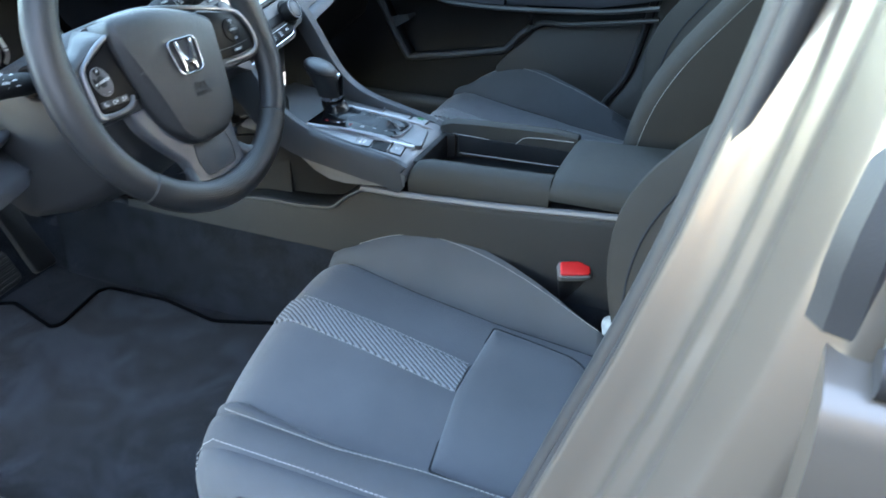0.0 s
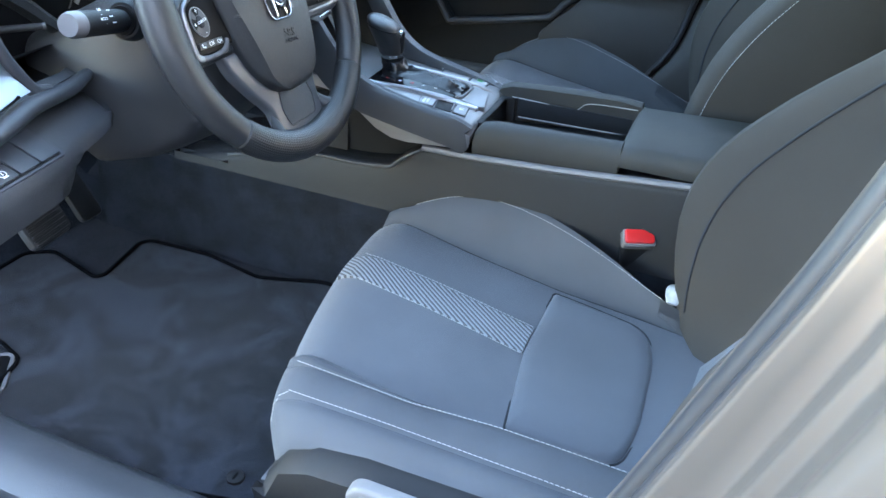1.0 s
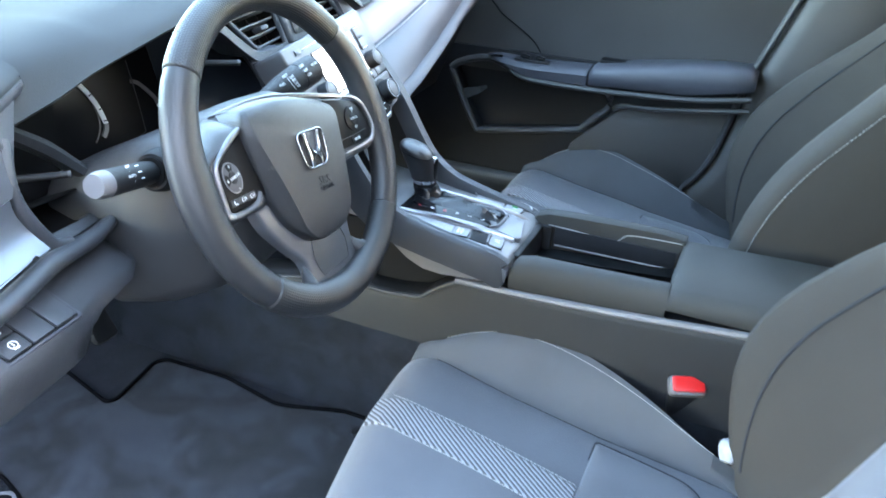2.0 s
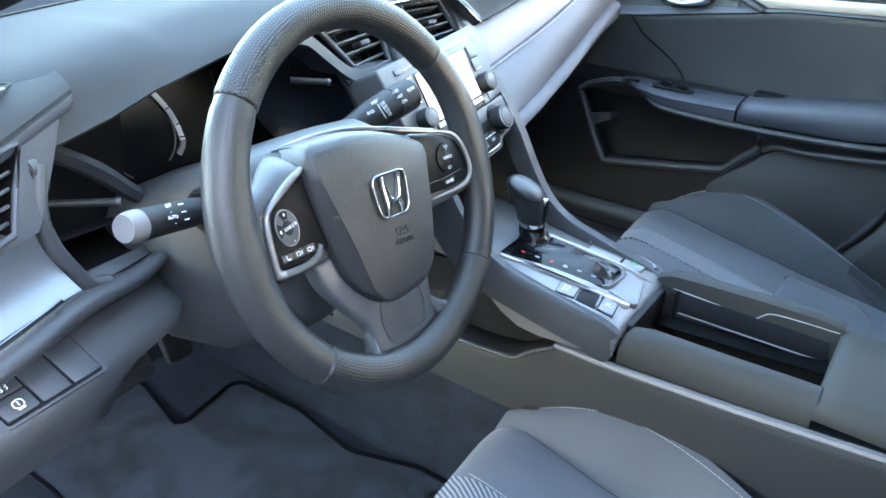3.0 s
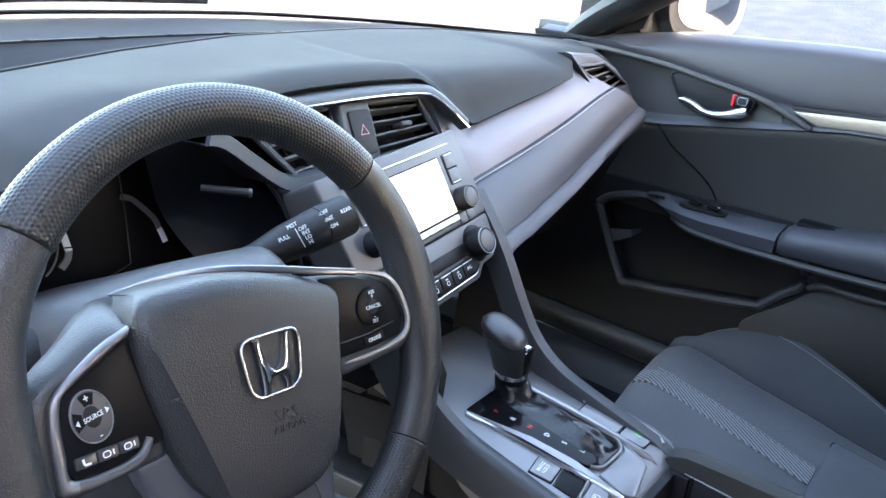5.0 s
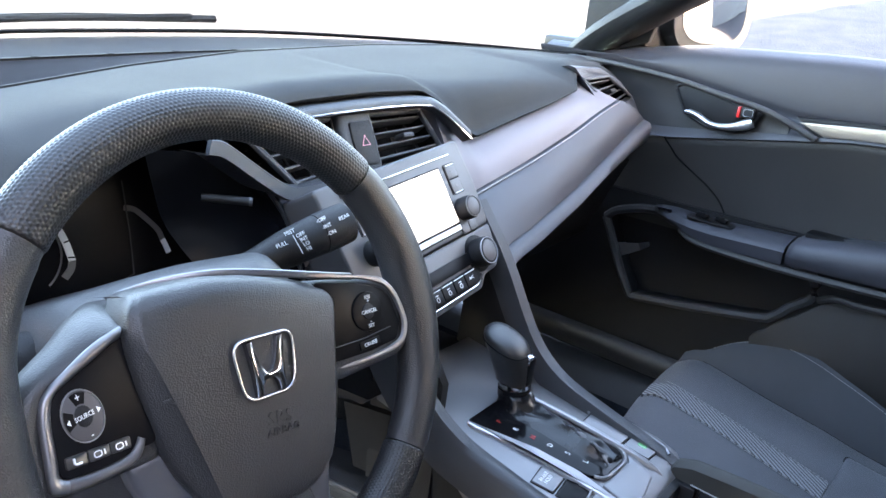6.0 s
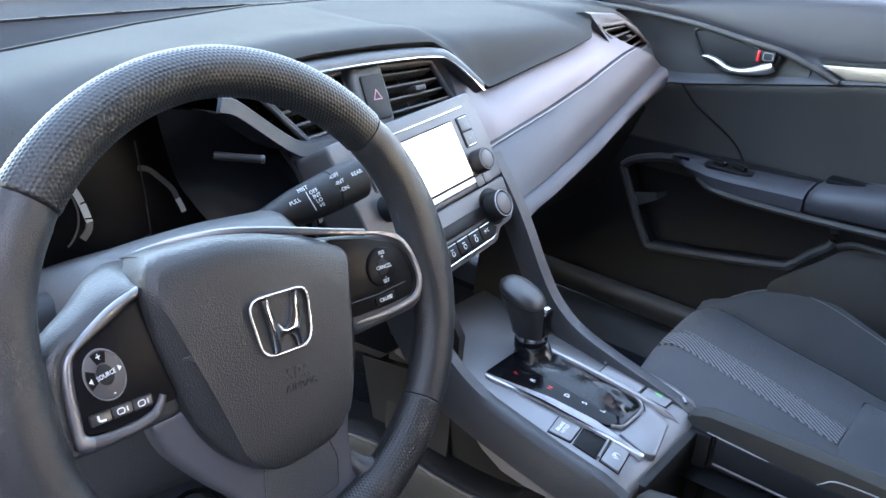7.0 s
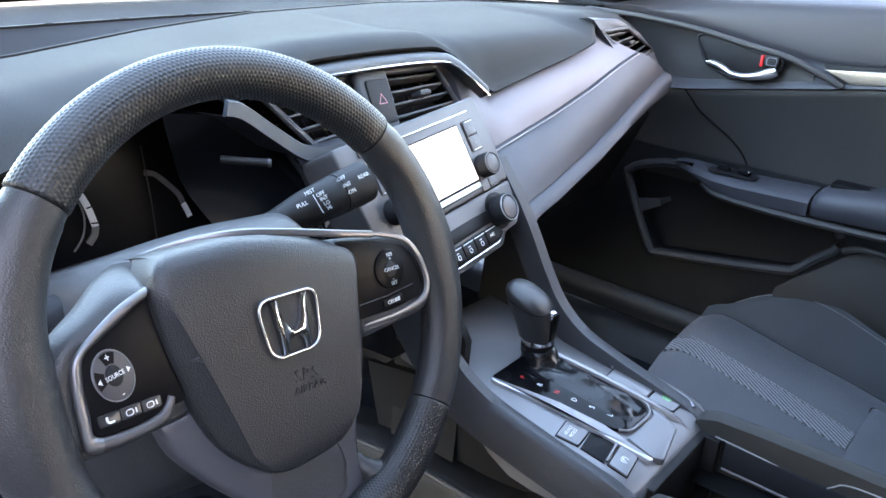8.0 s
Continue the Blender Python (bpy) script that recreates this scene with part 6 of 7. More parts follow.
    part("frame", ring(rounded([(0.055, -0.005), (0.02, 0.022), (-0.05, 0.022), (-0.05, -0.022), (0.02, -0.018)], 0.008), 0.004, 0.006, q @ Matrix.Translation((0, 0, 0.0004))), M_PAD, d)
    part("grille_back", plate(rounded([(0.050, -0.005), (0.018, 0.018), (-0.046, 0.018), (-0.046, -0.018), (0.018, -0.014)], 0.006), 0.002, q @ Matrix.Translation((0, 0, -0.0006)), 0), M_DARK, d)
    for k in range(4):
        part("slat", box((0.075, 0.002, 0.004), q @ Matrix.Translation((-0.005, -0.013 + 0.009 * k, -0.0006)), 0.0006), M_PLASTIC, d)


driver_lower()


# ---- centre console ----
def console():
    o = thing("centre_console", "dark centre console with armrest, open bin and silver trim line", "centre console", (0, -0.25, 0.2))
    trz = lambda y: lerp([-0.6, -0.5, -0.32, -0.18, -0.08], [0.560, 0.552, 0.536, 0.527, 0.525], y)
    # lower body side walls with the step towards the footwell
    for sx in (-1, 1):
        rows = []
        for y in [0.42, 0.30, 0.20, 0.113, 0.06, 0.025, -0.028, -0.045, -0.062, -0.084, -0.18, -0.32, -0.50, -0.62]:
            top = lerp([-0.62, -0.5, -0.32, -0.18, -0.084, -0.06, -0.028, 0.025, 0.113, 0.2, 0.42], [0.558, 0.549, 0.533, 0.524, 0.522, 0.506, 0.480, 0.473, 0.470, 0.455, 0.40], y)
            rows.append([Vector((sx * x, y, z)) for x, z in ((0.108, 0.395), (0.106, 0.41), (0.103, top - 0.016), (0.099, top - 0.004), (0.092, top), (0.05, top))])
        part("side_wall", thick(loft(rows), (-sx * 0.015, 0, 0)), M_CONSOLE, o, "", 60)
        rows = [[Vector((sx * x, y, z)) for x, z in ((0.122, 0.20), (0.116, 0.28), (0.110, 0.36), (0.107, 0.398))] for y in (0.62, 0.42, 0.2, 0.0, -0.3, -0.62)]
        edge = [Vector((sx * 0.1015, y, lerp([-0.084, -0.06, -0.028, 0.025, 0.113, 0.2, 0.42], [0.522, 0.506, 0.480, 0.473, 0.470, 0.455, 0.40], y) - 0.004)) for y in (0.30, 0.2, 0.113, 0.06, 0.025, 0.0, -0.028, -0.045, -0.062, -0.086)]
        part("ledge_edge", tube(cr(edge, 3), 0.0032, 8), M_SHROUD, o, "lighter grey moulded edge")
        part("tunnel_carpet", thick(loft(rows), (-sx * 0.012, 0, 0)), M_CARPET, o, "dark carpet on the tunnel side")
        line = [Vector((sx * 0.0985, y, trz(y) - 0.004)) for y in (-0.60, -0.5, -0.4, -0.32, -0.25, -0.18, -0.12, -0.086)]
        part("silver_line", tube(cr(line, 3), 0.0062, 8, flat=0.9), M_LINE, o, "slim satin silver line")
        dark = [[Vector((sx * 0.084, y, z)) for y, z in ((0.20, 0.56), (0.10, 0.58), (0.02, 0.575), (-0.05, 0.552), (-0.14, 0.542))], [Vector((sx * 0.062, y, z)) for y, z in ((0.20, 0.455), (0.10, 0.465), (0.02, 0.472), (-0.05, 0.486), (-0.14, 0.520))]]
        part("recess_panel", thick(loft(dark), (-sx * 0.012, 0, 0)), M_PLASTIC_LOW, o)
    # armrest tub
    for sx in (-1, 1):
        rows = []
        tops = ((-0.168, 0.560), (-0.176, 0.571), (-0.20, 0.577), (-0.28, 0.579), (-0.36, 0.582), (-0.395, 0.583)) if sx < 0 else ((-0.150, 0.570), (-0.156, 0.580), (-0.175, 0.587), (-0.22, 0.590), (-0.30, 0.593), (-0.36, 0.594), (-0.395, 0.590))
        for y, zt in tops:
            z0 = trz(y) + 0.003
            a, b_ = (0.094, 0.058) if sx < 0 else (0.100, 0.070)
            rows.append([Vector((sx * x, y, z)) for x, z in ((a, z0), (a + 0.001, (z0 + zt) / 2), (a - 0.004, zt - 0.006), (a - 0.012, zt), (b_ + 0.010, zt + 0.001), (b_ + 0.002, zt - 0.004), (b_, zt - 0.02), (b_, 0.45))])
        part("bin_wall", loft(rows, close=True, cap=True), M_ARMREST, o, "", 50)
    rows = [[Vector((x, y, 0.47)) for x in (-0.06, 0.07)] for y in (-0.16, -0.40)]
    part("bin_floor", thick(loft(rows), (0, 0, -0.01)), M_PLASTIC_LOW, o)
    for k in range(2):
        part("cup_ring", ring([(0.034 * math.cos(2 * math.pi * j / 28), 0.034 * math.sin(2 * math.pi * j / 28)) for j in range(28)], 0.005, 0.006, Matrix.Translation((0.005, -0.205 - 0.085 * k, 0.478))), M_PLASTIC, o)
    part("bin_front", box((0.13, 0.014, 0.10), Matrix.Translation((0.006, -0.163, 0.515)), 0.004), M_PLASTIC_LOW, o)
    part("bin_corner", box((0.010, 0.026, 0.10), Matrix.Translation((0.068, -0.172, 0.515)), 0.002), M_PLASTIC_LOW, o)
    part("bin_inset", box((0.004, 0.195, 0.030), Matrix.Translation((0.0685, -0.287, 0.550)), 0.0015), M_SHELF, o)
    part("bin_line", tube([(0.066, -0.192, 0.5335), (0.066, -0.375, 0.5365)], 0.0013, 6), M_SATIN, o)
    part("bin_edge", tube([(0.0665, -0.188, 0.567), (0.0665, -0.189, 0.48)], 0.0011, 6), M_CONSOLE, o)
    # lid: flat padded armrest behind the bin
    rows = []
    for y in (-0.392, -0.398, -0.42, -0.48, -0.56, -0.62, -0.64):
        e = 0.006 if y in (-0.392, -0.64) else 0.0
        z = 0.5835 + lerp([-0.64, -0.40], [0.008, 0.0], y)
        rows.append([Vector((x, y, zz)) for x, zz in ((-0.092, 0.553), (-0.095, z - 0.022), (-0.090, z - 0.008 - e), (-0.078, z - e), (0.0, z + 0.003 - e), (0.082, z - e), (0.094, z - 0.008 - e), (0.099, z - 0.022), (0.096, 0.553))])
    part("armrest_lid", loft(rows, close=True, cap=True), M_ARMREST, o, "dark vinyl armrest lid", 50)
    seam = [(0.0745, -0.178, 0.5665), (0.0745, -0.22, 0.5655), (0.0745, -0.26, 0.5635), (0.0745, -0.287, 0.5625), (0.0745, -0.296, 0.568), (0.0745, -0.306, 0.5765), (0.0745, -0.33, 0.580), (0.0745, -0.39, 0.582)]
    part("pad_seam", tube(cr([Vector(p) - Vector((0.006, 0, 0)) for p in seam], 4), 0.0008, 6), M_THREAD, o)
    # gear plate: satin grey, rising towards the dash
    zt = lambda y: 0.577 + 0.131 * (y + 0.13)
    rows = []
    for y in (0.145, 0.10, 0.06, 0.03, 0.0, -0.03, -0.06, -0.09, -0.12, -0.145, -0.157, -0.163):
        wl = lerp([-0.163, -0.145, -0.03, 0.05, 0.145], [-0.090, -0.096, -0.094, -0.084, -0.078], y)
        wr = lerp([-0.163, -0.145, -0.13, -0.035, 0.145], [0.096, 0.108, 0.115, 0.111, 0.098], y)
        e = lerp([-0.163, -0.150], [0.010, 0.0], y)
        zl = lerp([-0.163, -0.11, -0.05, -0.02, 0.02, 0.05, 0.145], [0.548, 0.543, 0.537, 0.541, 0.558, 0.592, 0.600], y)
        z = zt(y) - e
        rows.append([Vector((x, y, q)) for x, q in ((wl - 0.007, zl), (wl - 0.006, (zl + z) / 2), (wl + 0.000, z - 0.010), (wl + 0.006, z - 0.003), (wl + 0.014, z), (0, z), (wr - 0.010, z), (wr - 0.003, z - 0.002), (wr + 0.004, z - 0.010), (wr + 0.007, z - 0.022), (wr + 0.004, z - 0.035))])
    pl = part("gear_plate", thick(loft(rows), (0, 0, -0.012)), M_PLATE, o, "satin dark grey gear plate", 50)
    G = basis((0, -0.13, 0.577), (1, 0, 0), (0, 1, 0.131))
    at = lambda pts: [(x, (y + 0.13) * 1.0086) for x, y in pts]
    up_ = lambda h: G @ Matrix.Translation((0, 0, h))
    seam = [(0.05, 0.594), (0.02, 0.558), (-0.02, 0.541), (-0.05, 0.537), (-0.11, 0.543), (-0.16, 0.549)]
    part("plate_seam", tube(cr([Vector((lerp([-0.16, -0.03, 0.05], [-0.100, -0.1005, -0.088], y), y, z)) for y, z in seam], 5), 0.0011, 6), M_CAP, pl)
    gate = at([(0.036, 0.037), (-0.057, 0.034), (-0.021, -0.104), (-0.010, -0.113), (0.034, -0.113), (0.045, -0.102)])
    part("gate", plate(rounded(gate, 0.005), 0.006, up_(0.003), 0.001), M_GATE, pl, "gloss black shift gate")
    end_ = cr([Vector((*q, 0)) for q in ((-0.019, -0.106), (-0.010, -0.1145), (0.010, -0.116), (0.034, -0.1145), (0.046, -0.103), (0.0445, -0.08))], 4)
    part("gate_border", tube([G @ Vector((p.x, (p.y + 0.13) * 1.0086, 0.003)) for p in end_], 0.0018, 8), M_SATIN, pl, "thin satin border")
    wedge = at([(-0.0580, 0.0330), (-0.0453, -0.0042), (-0.0330, -0.0402), (-0.0250, -0.0918), (-0.0275, -0.120), (-0.0300, -0.152), (-0.0365, -0.152), (-0.0405, -0.105), (-0.0420, -0.0800), (-0.0464, -0.0385), (-0.0620, 0.0210), (-0.0620, 0.0300)])
    part("silver_wedge", plate(rounded(wedge, 0.002), 0.006, up_(0.0045), 0.002), M_WEDGE_SKY, pl, "satin silver wedge beside the gate")
    cap_ = at([(-0.022, -0.117), (-0.008, -0.119), (0.036, -0.1185), (0.048, -0.108), (0.050, -0.120), (0.038, -0.146), (-0.022, -0.160), (-0.028, -0.150)])
    part("rear_cap", plate(rounded(cap_, 0.004), 0.008, up_(0.0035), 0.003), M_PLATE, pl)
    rail = [(0.034, 0.036, 0.003), (0.038, 0.005, 0.004), (0.0435, -0.033, 0.004), (0.0475, -0.076, 0.004), (0.0505, -0.112, 0.003), (0.0525, -0.138, 0.0), (0.0535, -0.150, -0.008), (0.054, -0.156, -0.022)]
    part("silver_rail", tube(cr([Vector((x, y, zt(y) + h)) for x, y, h in rail], 4), 0.0042, 8), M_SILVER, pl, "satin silver rail")
    for k, w in enumerate("PRNDSL"):
        t = k / 5
        letters("mark", w, 0.0085, G @ Matrix.Translation((-0.030 + 0.024 * t, (0.010 - 0.098 * t + 0.13) * 1.0086, 0.0036)) @ pose(0, 0, 0, 0, 0, 12), M_RED if w in "PN" else M_WHITE, pl, 0.0001)
    # buttons
    quads = (([(-0.0515, -0.0615), (-0.078, -0.0665), (-0.0735, -0.090), (-0.0465, -0.086)], "brake hold button", "BRAKE\nHOLD", M_PLATE, 0.0025), ([(-0.045, -0.089), (-0.073, -0.094), (-0.0725, -0.1195), (-0.037, -0.113)], "dark parking brake recess", "", M_GLOSS, 0.0008),
             ([(-0.0365, -0.119), (-0.072, -0.1245), (-0.0725, -0.145), (-0.0385, -0.139)], "parking brake switch", "(P)", M_PLATE, 0.0030),
             ([(0.079, -0.0475), (0.0535, -0.0490), (0.0575, -0.0975), (0.0935, -0.0970), (0.0905, -0.070)], "plain button blank", "", M_PLATE, 0.0025), ([(0.0935, -0.1000), (0.0580, -0.1005), (0.0600, -0.1300), (0.0905, -0.1310)], "economy mode button", "e", M_PLATE, 0.0025))
    for q, lab, txt, mt, h in quads:
        q = at(q)
        bt = part("button", plate(rounded(q, 0.0025), 0.005, up_(h), 0.0010), mt, pl, lab)
        cx, cy = sum(p[0] for p in q) / len(q), sum(p[1] for p in q) / len(q)
        part("button_gap", tube([up_(0.0006) @ Vector((cx + (p[0] - cx) * 1.05, cy + (p[1] - cy) * 1.05, 0)) for p in q + q[:1]], 0.0007, 5), M_DARK, pl)
        if txt == "e":
            part("light", box((0.008, 0.010, 0.0003), G @ Matrix.Translation((cx, cy, h + 0.0002)), 0), M_GREEN, bt, "small green symbol")
        elif txt:
            letters("mark", txt, 0.0056 if len(txt) > 3 else 0.0085, G @ Matrix.Translation((cx, cy + (0.002 if len(txt) > 3 else 0), h + 0.0002)) @ pose(0, 0, 0, 0, 0, 8), M_WHITE, bt, 0.0001)
    edge_ = [(0.0745, -0.0445), (0.0785, -0.0455), (0.0835, -0.0520), (0.0935, -0.0720), (0.0970, -0.0950), (0.0965, -0.1150), (0.0935, -0.1335), (0.0860, -0.1430)]
    part("button_frame", tube([G @ Vector((p.x, (p.y + 0.13) * 1.0086, 0.0030)) for p in cr([Vector((*q, 0)) for q in edge_], 4)], 0.0019, 8), M_SILVER, pl, "satin silver edge round the buttons")
    part("brake_lip", tube([up_(0.003) @ Vector((x, (y + 0.13) * 1.0086, 0)) for x, y in ((-0.0365, -0.1145), (-0.0505, -0.1175), (-0.071, -0.1215))], 0.0016, 6), M_SATIN, pl)
    for pts in ([(0.058, -0.142, 0.552), (0.082, -0.141, 0.552), (0.112, -0.146, 0.550), (0.110, -0.160, 0.546), (0.062, -0.158, 0.546)],):
        bb = bmesh.new()
        bb.faces.new([bb.verts.new(p) for p in pts])
        part("tub_lip", thick(bb, (0, 0, -0.006)), M_CAP, o, "pale plastic lip at the front of the bin")
    # flying edge from the dash down to the plate
    for sx in (1, -1):
        ridge = [(0.150, 0.800), (0.118, 0.762), (0.093, 0.727), (0.062, 0.675), (0.036, 0.640), (0.0, 0.615), (-0.05, 0.600), (-0.11, 0.586), (-0.14, 0.578), (-0.163, 0.566)]
        cur = cr([Vector((0.090 if sx > 0 else -0.128, y, z)) for y, z in ridge], 4)
        rows = []
        for k, p in enumerate(cur):
            t = k / (len(cur) - 1)
            xo = 0.094 - 0.002 * t if sx > 0 else -(0.150 - 0.056 * t ** 0.7)
            d = sx
            rows.append([Vector((xo - d * 0.018, p.y + 0.010, p.z - 0.008)), Vector((xo - d * 0.014, p.y, p.z)), Vector((xo, p.y - 0.002, p.z + 0.001)), Vector((xo + d * 0.006, p.y + 0.006, p.z - 0.004)), Vector((xo + d * 0.008, p.y + 0.03 * (1 - t), p.z - 0.03))])
        part("buttress", thick(loft(rows), (0, 0.010, -0.012)), M_PLASTIC, o, "curved side spar rising to the dash", 60)
        fore = [p for p in cur[::2] if p.y > 0.045]
        xw = 0.100 if sx > 0 else 0.082
        web = [[Vector((sx * xw, p.y + 0.004, p.z - 0.012)) for p in fore], [Vector((sx * (xw - 0.012), p.y + 0.02, 0.46)) for p in fore]]
        part("side_web", thick(loft(web), (-sx * 0.01, 0, 0)), M_PLASTIC_LOW, o)
    tray = [[Vector((x, 0.13, 0.606)), Vector((x, 0.18, 0.60)), Vector((x, 0.26, 0.60)), Vector((x, 0.30, 0.64)), Vector((x, 0.28, 0.72)), Vector((x, 0.20, 0.742))] for x in (-0.115, 0.0, 0.092)]
    part("tray", thick(loft(tray), (0, 0.01, -0.01)), M_CONSOLE, o)


console()


def gear_lever():
    o = thing("gear_lever", "black leather gear knob with chrome collar and gaitered base", "gear lever", (0.016, 0.03, 0.6))
    secs = [(0.626, 0.0175, 0.0265, 0.0175, 0.0195, 0.0), (0.634, 0.0166, 0.0276, 0.0184, 0.0208, 0.02), (0.644, 0.0150, 0.0294, 0.0196, 0.0224, 0.05), (0.653, 0.0132, 0.0314, 0.0208, 0.0240, 0.10), (0.661, 0.0113, 0.0336, 0.0220, 0.0256, 0.16), (0.668, 0.0094, 0.0356, 0.0230, 0.0268, 0.22), (0.6745, 0.0080, 0.0370, 0.0231, 0.0270, 0.27),
            (0.6790, 0.0072, 0.0378, 0.0221, 0.0258, 0.29), (0.6825, 0.0067, 0.0384, 0.0193, 0.0226, 0.29), (0.6850, 0.0065, 0.0387, 0.0145, 0.0170, 0.29), (0.6864, 0.0064, 0.0389, 0.0078, 0.0092, 0.29), (0.6868, 0.0064, 0.0389, 0.0005, 0.0006, 0.29)]
    rows = []
    for z, cx, cy, a, b_, tilt in secs:
        ring_ = []
        for t in [2 * math.pi * k / 36 for k in range(36)]:
            e = lerp([0.626, 0.655, 0.680], [0.62, 0.66, 0.85], z)
            x, y = a * math.copysign(abs(math.cos(t)) ** e, math.cos(t)), b_ * math.copysign(abs(math.sin(t)) ** e, math.sin(t))
            ring_.append(Vector((cx + x, cy + y, z + tilt * y)))
        rows.append(ring_)
    kn = part("knob", loft(rows, close=True, cap=True), M_LEATHER, o, "black leather gear knob", 60)
    part("knob_seam", tube([p.lerp(q, 0.5) + (p - Vector((0.0085, 0.0365, p.z))) * 0.012 for p, q in zip(rows[5] + rows[5][:1], rows[6] + rows[6][:1])], 0.0008, 5, cap=False), M_DARK, kn)
    part("release_button", box((0.0100, 0.008, 0.012), Matrix.Translation((0.0150, 0.0085, 0.6600)) @ pose(0, 0, 0, 8), 0.003), M_CHROME, kn, "chrome release button")
    part("button_slot", box((0.013, 0.010, 0.036), Matrix.Translation((0.0175, 0.0095, 0.6450)) @ pose(0, 0, 0, 4), 0.003), M_GLOSS, kn)
    for zz, r, mt in ((0.6225, 0.0186, M_CHROME), (0.6165, 0.0192, M_GLOSS)):
        part("collar", tube([(0.0182, 0.0250, zz - 0.0030), (0.0180, 0.0255, zz + 0.0030)], r, 28), mt, o, "shiny collar")
    rows = []
    for z, a, b_ in ((0.616, 0.0190, 0.0200), (0.610, 0.0200, 0.0212), (0.603, 0.0205, 0.0225), (0.598, 0.0225, 0.0265), (0.593, 0.0265, 0.036), (0.588, 0.028, 0.050)):
        rows.append([Vector((0.0175 + a * math.cos(t) * (1 + 0.10 * math.sin(5 * t + z * 900)), 0.024 - (0.616 - z) * 0.4 + b_ * math.sin(t) * (1 + 0.05 * math.sin(4 * t + z * 700)), z + 0.0016 * math.sin(3 * t + z * 500))) for t in [2 * math.pi * k / 40 for k in range(40)]])
    part("gaiter", loft(rows, close=True, cap=True), M_GLOSSY_VINYL, o, "creased black vinyl gaiter", 60)
    # vinyl drawn back along the gate in uneven folds
    rows = []
    for k in range(41):
        t = k / 40
        y = 0.022 - 0.130 * t
        base = 0.579 + 0.131 * (y + 0.13)
        h = lerp([0, 0.25, 0.5, 0.8, 1.0], [0.002, 0.010, 0.012, 0.012, 0.004], t)
        cx, w = lerp([0, 0.4, 1], [0.012, 0.015, 0.018], t), lerp([0, 0.3, 0.85, 1], [0.024, 0.023, 0.022, 0.017], t)
        line = []
        for q in range(19):
            u = -1 + q / 9
            f = 0.0085 * (1 - abs(math.sin(6.0 * t + 2.6 * u + 0.9 * math.sin(5 * t))) ** 0.6 - 0.4) + 0.0016 * math.sin(15 * t - 5.1 * u)
            line.append(Vector((cx + w * u, y, base + (h + f * min(1, 3 * t + 0.3)) * max(0.0, 1 - abs(u) ** 2.6))))
        rows.append(line)
    part("gaiter_fold", thick(loft(rows), (0, 0, -0.004)), M_GLOSSY_VINYL, o, "creased black vinyl fold", 28)


M_GLOSSY_VINYL = mat("creased_vinyl", (0.007, 0.007, 0.008), 0.24, grain=0.00015, scale=700, vary=0.1)
gear_lever()


# ---- passenger door ----
M_HANDLE = mat("handle_silver", (0.55, 0.55, 0.56), 0.28, metal=0.9, vary=0.03)


